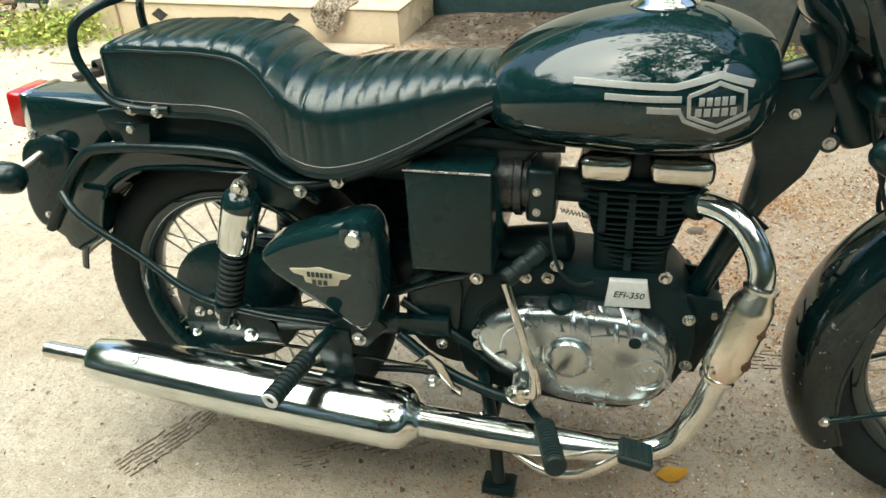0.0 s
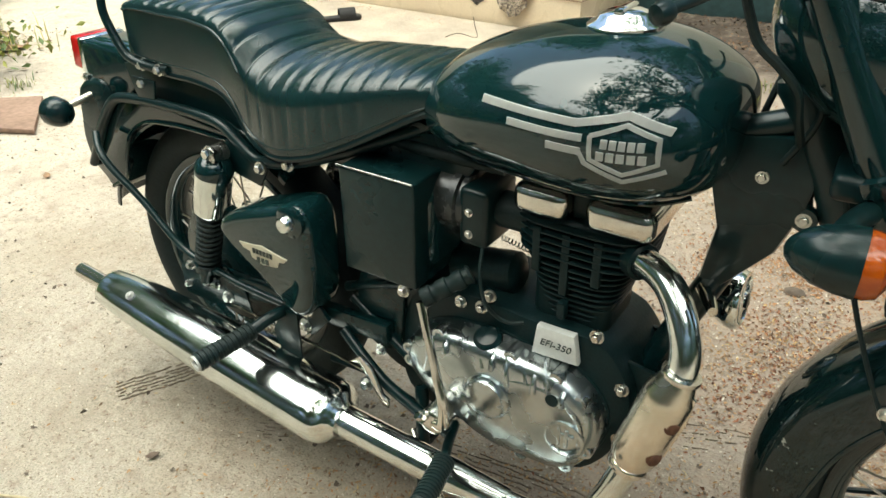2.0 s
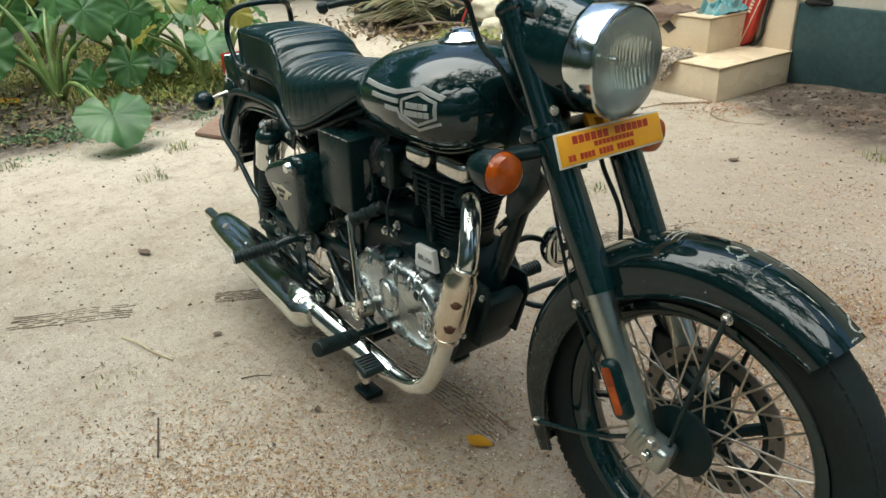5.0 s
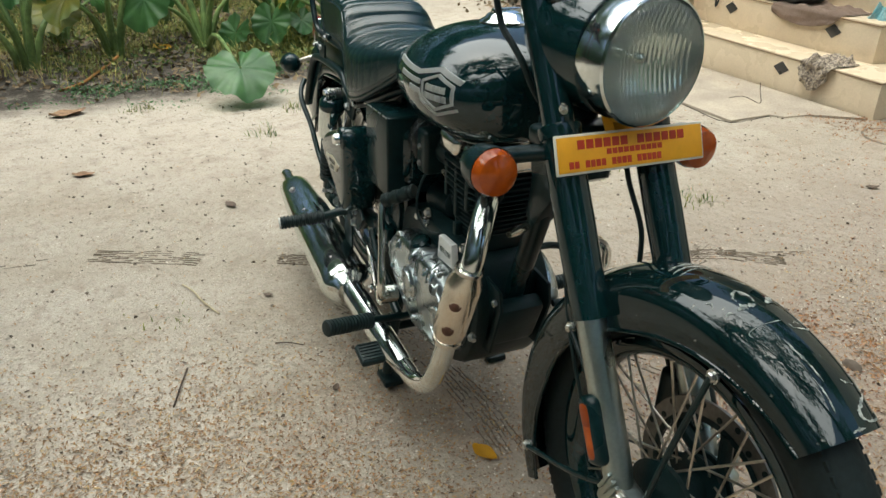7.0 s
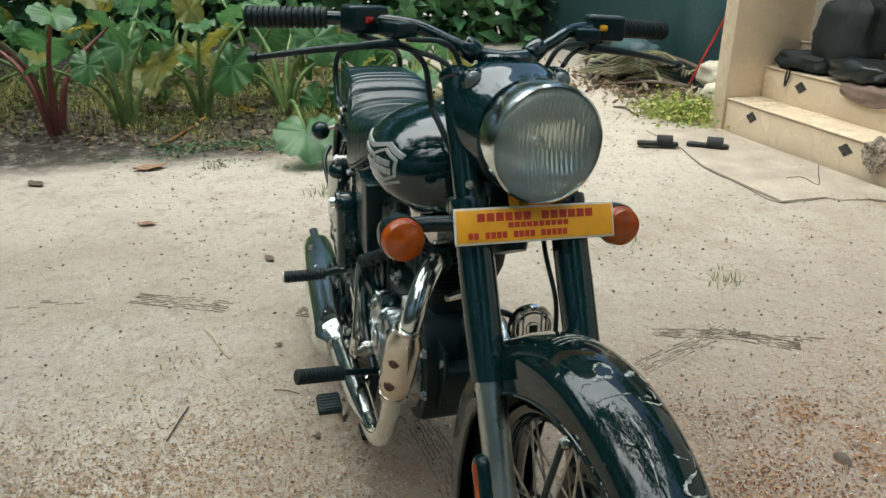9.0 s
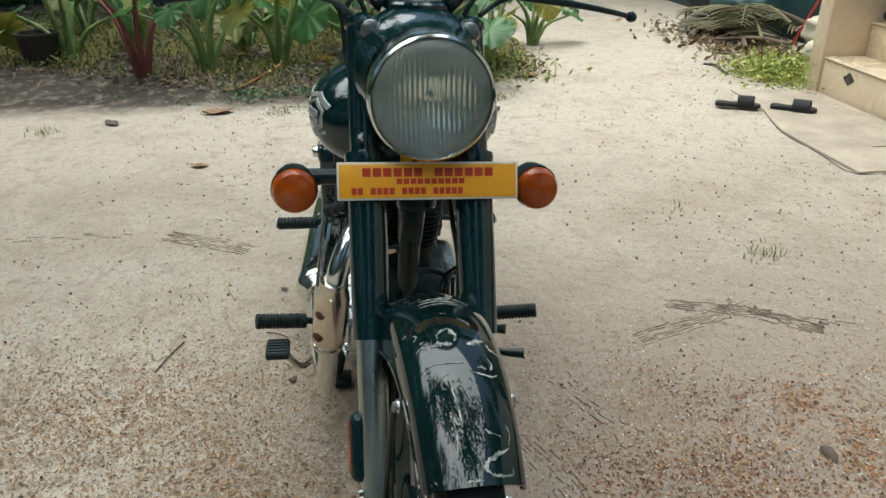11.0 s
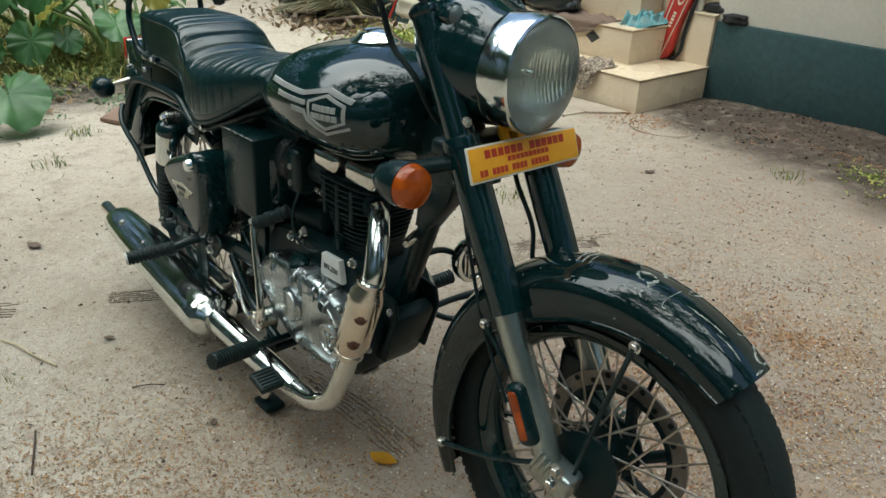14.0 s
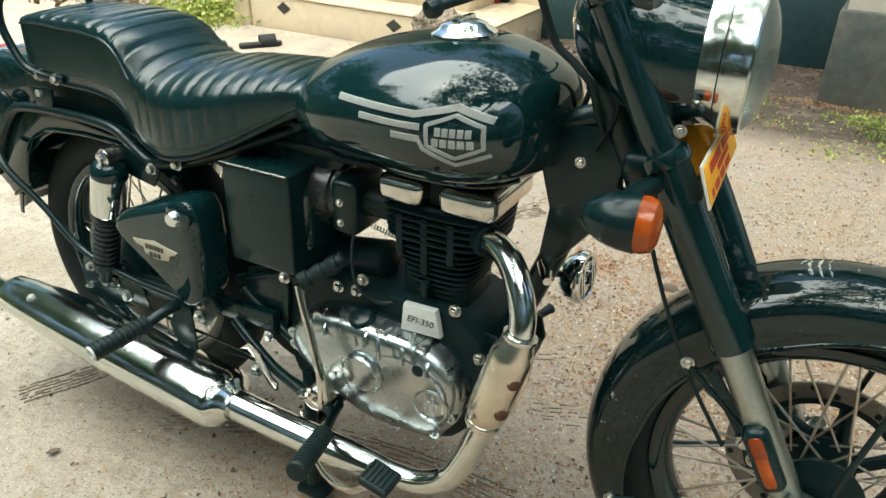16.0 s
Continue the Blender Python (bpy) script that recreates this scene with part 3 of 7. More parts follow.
def on_tank(outline, side, lift=0.0022):
    """A thin band between two rows of (x, z), laid on the tank's flank."""
    rows = []
    for (x0, z0), (x1, z1) in outline:
        rows.append([(x0 + (x1 - x0) * k / 3, side * (tank_side(x0 + (x1 - x0) * k / 3, z0 + (z1 - z0) * k / 3) + lift), z0 + (z1 - z0) * k / 3) for k in range(4)])
    s = loft(rows, caps=False, around=False)
    back = [[(p[0], p[1] - side * 0.003, p[2]) for p in r] for r in rows]
    return s.join(loft([[*r, *reversed(b)] for r, b in zip(rows, back)]))


def band(pts, width):
    """Two edges at a distance to each side of an (x, z) line."""
    a = [Vector(p) for p in pts]
    fine = []
    for p, q in zip(a, a[1:]):
        k = max(1, round((q - p).length / 0.012))
        fine += [p + (q - p) * i / k for i in range(k)]
    fine.append(a[-1])
    out = []
    for i, p in enumerate(fine):
        d = (fine[min(i + 1, len(fine) - 1)] - fine[max(i - 1, 0)]).normalized()
        nrm = Vector((-d[1], d[0])) * width / 2
        out.append((p - nrm, p + nrm))
    return out


HEX = [(0.838, 0.850), (0.878, 0.866), (0.915, 0.852), (0.917, 0.822), (0.880, 0.806), (0.840, 0.821)]
for side in (-1, 1):
    for pts, w in (([(0.676, 0.862), (0.75, 0.862), (0.818, 0.862), (0.878, 0.876), (0.926, 0.860)], 0.0085), ([(0.722, 0.845), (0.78, 0.845), (0.828, 0.846)], 0.0085),
                   ([(0.782, 0.829), (0.826, 0.829), (0.834, 0.815), (0.880, 0.796), (0.926, 0.813)], 0.0055), ([(0.782, 0.829), (0.828, 0.829)], 0.009), (HEX + HEX[:1], 0.0052)):
        fixed("tank_stripe", on_tank(band(pts, w), side), WHITE, "silver-white badge stripe", tank)
    for x0, x1, z, h in ((0.852, 0.904, 0.8425, 0.011), (0.848, 0.908, 0.8270, 0.011)):
        k = 5
        for i in range(k):
            u = x0 + (x1 - x0) * i / k
            fixed("badge_bar", on_tank(band([(u, z), (u + (x1 - x0) / k * 0.72, z)], h), side), WHITE, "", tank)


# mudguards
def arc_guard(axle, a0, a1, sections, steps):
    """A curved guard: sections of (radius, half width) swept about the axle from a0 to a1 degrees."""
    rows = []
    for i in range(steps + 1):
        u = i / steps
        a = radians(a0 + (a1 - a0) * u)
        prof = sections(u)
        rows.append([(axle[0] + r * math.cos(a), y, axle[2] + r * math.sin(a)) for r, y in prof])
    return loft(rows)


def front_section(u):
    """Outer skin, then back along the inside; deeper skirts at the rear than at the nose."""
    wide = 0.063 + 0.015 * min(1, u * 2.2)
    low = 0.272 + 0.028 * min(1, max(0, (u - 0.75) * 4)) + 0.040 * max(0, 1 - u * 2.8)
    crown = 0.3625
    out = [(low, -wide)] + [(0.320 + (crown - 0.320) * math.sin(a), -wide * math.cos(a)) for a in np.linspace(0.0, math.pi, 19)] + [(low, wide)]
    inner = [(max(r - 0.004, low), y * 0.95) for r, y in reversed(out)]
    return out + inner


fguard = turned("front_mudguard", arc_guard(AXLE_F, 51, 211, front_section, 48), MUDPAINT, "smudged glossy black front mudguard", angle=50)
for side in (-1, 1):
    lip = []
    for u in np.linspace(0, 1, 20):
        a = radians(51 + 160 * u)
        r, y = front_section(u)[0]
        lip.append((AXLE_F[0] + r * math.cos(a), side * (-y - 0.001), AXLE_F[2] + r * math.sin(a)))
    turned("rolled_lip", tube(lip, 0.004, 8, 2), MUDPAINT, "", fguard)
for x, y, z in ((1.503, -0.076, 0.606), (1.219, -0.080, 0.522), (1.140, -0.080, 0.224)):
    for side in (1, -1):
        turned("bolt", bolt_shape((x, y * side, z), (0, -side, 0), 0.007, 0.007), BOLT, "zinc-plated bolt", fguard)
for side in (-1, 1):
    for p in ((1.219, 0.522), (1.140, 0.224), (1.503, 0.606)):
        turned("mudguard_stay", tube([(p[0], side * 0.080, p[1]), ((p[0] + 1.435) / 2, side * 0.083, (p[1] + 0.327) / 2), (1.435 + (p[0] - 1.435) * 0.1, side * 0.084, 0.340)], 0.0048, 8, 3), SATIN, "black steel stay", fguard)


POLISH_GLEAM = material("dried_white_polish", (0.52, 0.53, 0.47), 0.55, 0, 0.3, 160, 0.1, second=(0.10, 0.12, 0.11), patch=110)


def on_guard(a, v, lift=0.0007):
    """A point on the front mudguard's crown: degrees round the axle, and 0 to 1 from the right rim to the left."""
    u = (a - 51) / 160
    wide = 0.063 + 0.015 * min(1, u * 2.2)
    s = math.pi * v
    r = 0.320 + 0.0425 * math.sin(s) + lift
    return Vector((AXLE_F[0] + r * math.cos(radians(a)), -(wide + lift) * math.cos(s), AXLE_F[2] + r * math.sin(radians(a))))


def smear(pts, width, seed):
    """A thin uneven white streak on the guard, for dried polish and painted sky gleams."""
    line = smooth_path(pts, 9)
    rows = []
    for i, (a, v) in enumerate(line):
        p = on_guard(a, v)
        q = on_guard(*line[min(i + 1, len(line) - 1)]) - on_guard(*line[max(i - 1, 0)])
        nrm = (p - on_guard(a, v, -0.01)).normalized()
        side = q.cross(nrm).normalized()
        w = width * (0.15 + math.sin(math.pi * i / (len(line) - 1)) ** 0.6) * (0.55 + 1.1 * noise.noise((i * 0.9, seed * 3.7, 0.5)))
        w2 = width * (0.15 + math.sin(math.pi * i / (len(line) - 1)) ** 0.6) * (0.55 + 1.1 * noise.noise((i * 0.9, seed * 3.7, 9.5)))
        rows.append([p - side * w - nrm * 0.0006, p - side * w * 0.8, p + side * w2 * 0.8, p + side * w2 - nrm * 0.0006])
    return loft(rows)


# Dried polish marks; the last two streaks are painted reflections of the sky.
for i, (pts, w) in enumerate((
        (((84.5, 0.40), (86.5, 0.42), (87.5, 0.47), (85.5, 0.51), (83.2, 0.50)), 0.0030), (((82.4, 0.35), (82.8, 0.41), (82.2, 0.48)), 0.0058), (((82.0, 0.57), (83.0, 0.62), (84.0, 0.69)), 0.0062),
        (((83.2, 0.71), (81.4, 0.75), (80.8, 0.82)), 0.0032), (((81.8, 0.24), (83.0, 0.28), (82.0, 0.32)), 0.0022), (((75.0, 0.26), (77.0, 0.38), (76.6, 0.52)), 0.0015),
        (((75.4, 0.55), (73.8, 0.60), (73.4, 0.67), (74.2, 0.74)), 0.0020), (((78.5, 0.68), (76.5, 0.71), (75.0, 0.69)), 0.0018),
        (((53.0, 0.57), (54.2, 0.54), (56.2, 0.61), (57.8, 0.72)), 0.0034), (((52.8, 0.57), (52.6, 0.64), (54.0, 0.73)), 0.0026), (((51.8, 0.42), (52.1, 0.47), (51.8, 0.52)), 0.0026),
        (((61.5, 0.56), (60.5, 0.61), (60.0, 0.67)), 0.0018), (((99.5, 0.36), (100.3, 0.50), (99.4, 0.64)), 0.0020), (((101.4, 0.36), (102.2, 0.48), (101.4, 0.62)), 0.0026),
        (((103.4, 0.38), (104.2, 0.50), (103.6, 0.58)), 0.0030), (((106.0, 0.52), (104.6, 0.60), (102.0, 0.70)), 0.0024), (((92.0, 0.56), (91.0, 0.60), (89.5, 0.63)), 0.0014),
        (((86.0, 0.24), (87.5, 0.27), (88.2, 0.25)), 0.0015), (((58.5, 0.72), (61.0, 0.74), (62.5, 0.72)), 0.0010), (((62.0, 0.44), (67.0, 0.43), (73.0, 0.41)), 0.0022), (((56.0, 0.38), (60.0, 0.40), (64.0, 0.39)), 0.0014))):
    turned("polish_smear", smear(pts, w, i), POLISH_GLEAM, "dried white polish smear", fguard)


def rear_section(u):
    wide = 0.088
    crown = 0.378
    low = 0.338
    out = [(low, -wide)] + [(0.345 + (crown - 0.345) * math.sin(a), -wide * math.cos(a)) for a in np.linspace(0.0, math.pi, 13)] + [(low, wide)]
    return out + [(max(r - 0.004, low), y * 0.96) for r, y in reversed(out)]


rguard = fixed("rear_mudguard", arc_guard(AXLE_R, 50, 168, rear_section, 36), PAINT, "glossy black rear mudguard", angle=50)
TAIL = [(-0.402, 0.772), (-0.300, 0.770), (-0.200, 0.762), (-0.215, 0.690), (-0.290, 0.650), (-0.400, 0.672), (-0.406, 0.694)]
fixed("tail_section", plate(TAIL, -0.056, 0.056, 0.012, None, 3), PAINT, "black tail lamp housing", rguard)
HOLDER = smooth_path([(-0.395, 0.690), (-0.440, 0.662), (-0.457, 0.600), (-0.468, 0.520), (-0.452, 0.484), (-0.425, 0.478), (-0.392, 0.500), (-0.358, 0.575), (-0.320, 0.650), (-0.335, 0.690)], 3, True)
fixed("plate_holder", plate(HOLDER, -0.064, 0.064, 0.016, None, 4), SATIN, "black rear plate holder", rguard)
fixed("guard_flap", plate(smooth_path([(-0.292, 0.560), (-0.325, 0.545), (-0.385, 0.475), (-0.375, 0.448), (-0.345, 0.440), (-0.310, 0.470), (-0.285, 0.520)], 3, True), -0.082, 0.082, 0.010, None, 3), PAINT, "rounded end of the rear mudguard", rguard)
face_m = Matrix.Translation((-0.404, 0, 0.735)) @ Matrix.Rotation(radians(-84), 4, "Y")
lamp = fixed("tail_lamp", block((-0.036, -0.050, 0.006), (0.036, 0.050, 0.046), 0.008, face_m, 3), REDLENS, "red tail lamp lens", rguard)
fixed("lamp_base", block((-0.040, -0.055, -0.008), (0.040, 0.055, 0.010), 0.005, face_m), CHROME, "chrome tail lamp surround", lamp)
fixed("holder_bolt", bolt_shape((-0.418, -0.065, 0.515), OUT, 0.006, 0.006), BOLT, "zinc-plated bolt", rguard)
fixed("housing_bolt", bolt_shape((-0.405, -0.057, 0.690), OUT, 0.006, 0.006), BOLT, "zinc-plated bolt", rguard)
for side in (-1, 1):
    stem = fixed("rear_indicator", Shape().join(
        lathe([(0, -0.036), (0.016, -0.033), (0.028, -0.022), (0.032, -0.006), (0.033, 0.012), (0.030, 0.020), (0, 0.026)], along((-0.415, side * 0.137, 0.631), (-1.0, side * 0.137, 0.631)), 24)), SATIN, "black rear indicator pod")
    fixed("stem", tube([(-0.392, side * 0.060, 0.652), (-0.398, side * 0.090, 0.646), (-0.410, side * 0.112, 0.637)], [0.010, 0.008, 0.007], 12, 3), SPOKE, "bare metal stem", stem)
    rail = [(-0.395, side * 0.094, 0.500), (-0.352, side * 0.096, 0.560), (-0.302, side * 0.098, 0.628), (-0.246, side * 0.100, 0.680), (-0.17, side * 0.102, 0.694), (-0.07, side * 0.104, 0.698), (0.02, side * 0.106, 0.698),
            (0.088, side * 0.108, 0.690), (0.14, side * 0.112, 0.662), (0.18, side * 0.116, 0.645), (0.21, side * 0.118, 0.648), (0.28, side * 0.116, 0.664), (0.38, side * 0.108, 0.700), (0.46, side * 0.09, 0.735), (0.53, side * 0.06, 0.765)]
    fixed("subframe_rail", tube(rail, 0.0105, 12, 5), SATIN, "black tubular rear subframe")
    stay = [(-0.318, side * 0.118, 0.596), (-0.289, side * 0.137, 0.576), (-0.160, side * 0.142, 0.481), (-0.053, side * 0.145, 0.404), (0.065, side * 0.145, 0.376), (0.243, side * 0.142, 0.362)]
    fixed("lower_stay", tube(stay, 0.0080, 10, 6), SATIN, "bent black tubular stay")
    VAL = [(-0.395, 0.50), (-0.352, 0.56), (-0.302, 0.628), (-0.246, 0.68), (-0.17, 0.694), (-0.07, 0.698), (0.02, 0.698), (0.088, 0.69), (0.14, 0.662), (0.19, 0.640), (0.16, 0.625), (0.10, 0.652), (0.035, 0.655), (-0.084, 0.653), (-0.174, 0.639), (-0.229, 0.605), (-0.262, 0.54), (-0.276, 0.498), (-0.34, 0.455)]
    fixed("valance", plate(VAL, side * 0.086, side * 0.092, 0.0015), PAINT, "glossy black side valance", rguard)
    lip = [(x, side * 0.093, z) for x, z in VAL[10:]]
    fixed("rolled_lip", tube(lip, 0.0045, 8, 5), PAINT, "", rguard)
    fixed("seat_support", plate([(-0.20, 0.69), (-0.22, 0.755), (-0.12, 0.772), (0.08, 0.768), (0.15, 0.735), (0.22, 0.690), (0.40, 0.735), (0.50, 0.775), (0.54, 0.765), (0.44, 0.715), (0.24, 0.640), (0.12, 0.655), (0.0, 0.685)], side * 0.070, side * 0.078, 0.002), SATIN, "black pressed seat support")
    fixed("seat_bracket", plate([(-0.15, 0.700), (-0.10, 0.700), (-0.09, 0.745), (-0.16, 0.745)], side * 0.104, side * 0.109, 0.001), SATIN)
    for x, y, z in ((-0.122, -0.106, 0.772), (-0.068, -0.108, 0.770), (-0.130, -0.106, 0.734), (0.201, -0.132, 0.640), (0.274, -0.134, 0.664)):
        fixed("frame_bolt", bolt_shape((x, side * -y, z), (0, side, 0), 0.0085, 0.010), BOLT, "zinc-plated bolt")
grab = [(-0.045, -0.104, 0.772), (-0.11, -0.107, 0.773), (-0.155, -0.110, 0.786), (-0.186, -0.110, 0.825), (-0.206, -0.108, 0.872), (-0.199, -0.100, 0.918), (-0.168, -0.074, 0.944), (-0.150, -0.03, 0.952)]
grab += [(x, -y, z) for x, y, z in reversed(grab[:-1])][0:0] + [(x, -y, z) for x, y, z in reversed(grab)]
fixed("grab_rail", tube(grab, 0.0085, 12, 5), SATIN, "black tubular pillion grab rail")

# suspension and swing arm
for side in (-1, 1):
    top, low = Vector((0.098, side * 0.143, 0.648)), Vector((0.002, side * 0.143, 0.345))
    m = along(top, low)
    shock = fixed("shock_absorber", lathe([(0.014, 0.008), (0.029, 0.018), (0.0355, 0.030), (0.036, 0.038), (0.036, 0.126), (0.033, 0.132)], m, 32), CHROME, "chrome-shrouded rear shock absorber")
    coil = [m @ Vector((0.0235 * math.cos(2 * math.pi * t), 0.0235 * math.sin(2 * math.pi * t), 0.128 + 0.142 * t / 11)) for t in np.linspace(0, 11, 133)]
    # Black paint stands for the dark reflection on the shroud's chrome shoulder.
    fixed("shroud_cap", lathe([(0.010, 0.004), (0.027, 0.012), (0.0345, 0.024), (0.0366, 0.036), (0.0366, 0.041), (0.030, 0.042)], m, 32), PAINT, "dark domed cap of the shroud", shock)
    fixed("spring", tube(coil, 0.0042, 8, 1), RUBBER, "black coil spring", shock)
    fixed("damper", lathe([(0.016, 0.14), (0.016, 0.27), (0.026, 0.272), (0.026, 0.285), (0.014, 0.29), (0.014, 0.32)], m, 20), SATIN, "black damper body", shock)
    fixed("mount", bolt_shape(top + Vector((0, side * 0.012, 0.006)), (0, side, 0), 0.010, 0.014).join(lathe([(0.017, -0.02), (0.017, 0.018), (0, 0.018)], along(top, top + Vector((0, side, 0))), 20)), BOLT, "upper mounting bolt", shock)
    arm = plate([(-0.055, 0.310), (-0.055, 0.355), (0.03, 0.360), (0.20, 0.372), (0.46, 0.385), (0.46, 0.345), (0.20, 0.330), (0.03, 0.305)], side * 0.098, side * 0.122, 0.006)
    fixed("swing_arm", arm, SATIN, "black steel swing arm")
    fixed("axle_nut", bolt_shape((-0.012, side * 0.124, 0.331), (0, side, 0), 0.014, 0.016).join(bolt_shape((-0.040, side * 0.122, 0.352), (0, side, 0), 0.006, 0.01)).join(bolt_shape((0.035, side * 0.122, 0.297), (0, side, 0), 0.008, 0.01)), BOLT, "zinc rear axle nut")
    fixed("mounting_plate", plate([(0.05, 0.62), (0.10, 0.668), (0.15, 0.66), (0.20, 0.63), (0.175, 0.59), (0.12, 0.60)], side * 0.108, side * 0.114, 0.002), SATIN, "black shock mounting plate")
fixed("axle_plate", plate([(-0.075, 0.395), (-0.100, 0.330), (-0.098, 0.272), (-0.020, 0.268), (0.110, 0.292), (0.098, 0.338), (0.045, 0.385), (-0.02, 0.372)], -0.1275, -0.1225, 0.0015), SATIN, "black axle mounting plate")
for x, z, r in ((-0.014, 0.352, 0.010), (0.012, 0.329, 0.009), (0.045, 0.308, 0.010), (0.047, 0.372, 0.006), (-0.062, 0.352, 0.008), (-0.080, 0.300, 0.006)):
    fixed("plate_bolt", bolt_shape((x, -0.129, z), OUT, r, 0.010), BOLT, "zinc-plated bolt")
fixed("brake_arm", plate([(-0.065, 0.29), (-0.055, 0.375), (-0.025, 0.40), (-0.02, 0.33), (-0.03, 0.285)], -0.112, -0.104, 0.002), SATIN, "black brake arm")
fixed("brake_rod", tube([(-0.06, -0.118, 0.285), (0.20, -0.135, 0.292), (0.42, -0.145, 0.288)], 0.0035, 8, 4), DULLCHROME, "thin steel brake rod")
fixed("chain_cover", plate([(-0.13, 0.30), (-0.10, 0.41), (0.0, 0.43), (0.40, 0.44), (0.44, 0.40), (0.40, 0.33), (0.0, 0.28), (-0.08, 0.27)], 0.060, 0.085, 0.008), SATIN, "black chain guard")

fixed("gearbox_case", plate(smooth_path([(0.36, 0.30), (0.37, 0.42), (0.42, 0.47), (0.50, 0.47), (0.52, 0.30), (0.48, 0.235), (0.41, 0.245)], 4, True), -0.052, 0.07, 0.010), ENGINE_BLACK, "black gearbox housing")
fixed("pivot_bracket", plate(smooth_path([(0.385, 0.46), (0.392, 0.345), (0.405, 0.318), (0.440, 0.312), (0.462, 0.330), (0.478, 0.396), (0.478, 0.46)], 3, True), -0.096, -0.080, 0.004), SATIN, "black rounded frame bracket")
fixed("stand_spring", tube([(0.30, -0.10, 0.235), (0.40, -0.11, 0.250), (0.52, -0.115, 0.228)], 0.007, 10, 3), SATIN, "black stand spring")
fixed("lower_rail", tube([(0.36, -0.125, 0.345), (0.46, -0.138, 0.275), (0.55, -0.142, 0.240), (0.61, -0.146, 0.226)], 0.011, 12, 4), SATIN, "black lower frame rail")

# tool boxes
BOX_OUT = [(0.126, 0.528), (0.150, 0.556), (0.195, 0.577), (0.25, 0.596), (0.31, 0.615), (0.336, 0.614), (0.350, 0.596), (0.355, 0.55), (0.355, 0.50), (0.350, 0.45), (0.341, 0.412), (0.325, 0.393), (0.303, 0.387), (0.268, 0.409), (0.222, 0.443), (0.165, 0.482), (0.137, 0.505)]
box_line = smooth_path(BOX_OUT, 2, True)
for side in (-1, 1):
    tb = plate(box_line, side * 0.100, side * 0.192, 0.020, None, 4)
    box = fixed("tool_box", tb, PAINT, "glossy black triangular side cover", angle=50)
    knob_m = along((0.320, side * 0.184, 0.590), (0.320, side * 0.4, 0.590))
    fixed("lock_boss", lathe([(0.030, 0.0), (0.029, 0.008), (0.022, 0.012), (0, 0.012)], knob_m, 28), PAINT, "", box)
    fixed("knob", lathe([(0.015, 0.008), (0.015, 0.022), (0.012, 0.026), (0, 0.027)], knob_m, 24), CHROME, "round chrome lock knob", box)
    badge = plate([(0.188, 0.516), (0.224, 0.519), (0.245, 0.523), (0.272, 0.517), (0.305, 0.512), (0.296, 0.503), (0.284, 0.501), (0.278, 0.488), (0.244, 0.483), (0.216, 0.491), (0.214, 0.503), (0.196, 0.507)], side * 0.191, side * 0.1945, 0.0006)
    fixed("winged_badge", badge, GOLD, "pale winged badge", box)
    for z, x0, x1, k in ((0.508, 0.222, 0.272, 6), (0.492, 0.230, 0.262, 3)):
        for i in range(k):
            u = x0 + (x1 - x0) * i / k
            fixed("badge_bar", plate([(u, z - 0.005), (u + (x1 - x0) / k * 0.7, z - 0.005), (u + (x1 - x0) / k * 0.7, z + 0.005), (u, z + 0.005)], side * 0.194, side * 0.1958, 0), PAINT, "", box)

# air box, throttle body
fixed("under_seat_tray", plate(smooth_path([(0.30, 0.650), (0.36, 0.715), (0.46, 0.745), (0.56, 0.752), (0.62, 0.728), (0.60, 0.690), (0.48, 0.670), (0.36, 0.640)], 3, True), -0.072, 0.072, 0.012), SATIN, "black tray below the seat nose")
fixed("wiring_loom", tube([(0.44, -0.066, 0.726), (0.54, -0.072, 0.724), (0.60, -0.066, 0.720), (0.66, -0.060, 0.718)], 0.010, 10, 4), RUBBER, "taped black wiring loom")
fixed("return_spring", tube([(0.655 + 0.055 * t / 9, -0.058 + 0.0038 * math.cos(2 * math.pi * t), 0.600 - 0.010 * t / 9 + 0.0038 * math.sin(2 * math.pi * t)) for t in np.linspace(0, 9, 91)], 0.0011, 6, 1), BOLT, "small throttle return spring")
fixed("air_box", block((0.385, -0.128, 0.515), (0.560, 0.128, 0.690), 0.045, None, 5), PAINT, "black air filter box")
lid = block((0.402, -0.150, 0.509), (0.550, -0.035, 0.699), 0.005, None, 3)
lid = fixed("side_panel", lid, SATIN, "boxed satin black side cover")
fixed("panel_lip", tube([(0.400, -0.150, 0.700), (0.548, -0.150, 0.699)], 0.0018, 8, 1), BOLT, "worn bare-metal lip", lid)
fixed("intake_boot", lathe([(0.05, 0), (0.056, 0.005), (0.056, 0.03), (0.060, 0.033), (0.060, 0.045), (0.054, 0.048), (0.054, 0.06), (0.045, 0.065)], along((0.545, -0.045, 0.645), (0.62, -0.045, 0.645)), 36), GUARD, "wrinkled black intake boot")
tb = fixed("throttle_body", block((0.598, -0.098, 0.590), (0.650, 0.0, 0.690), 0.010, None, 3), SATIN, "black throttle body")
for z in (0.650, 0.612):
    fixed("screw", bolt_shape((0.618, -0.098, z), OUT, 0.005, 0.005), BOLT, "", tb)
fixed("intake_pipe", tube([(0.645, -0.045, 0.645), (0.70, -0.04, 0.642)], 0.03, 20, 1), RUBBER, "black rubber intake stub")

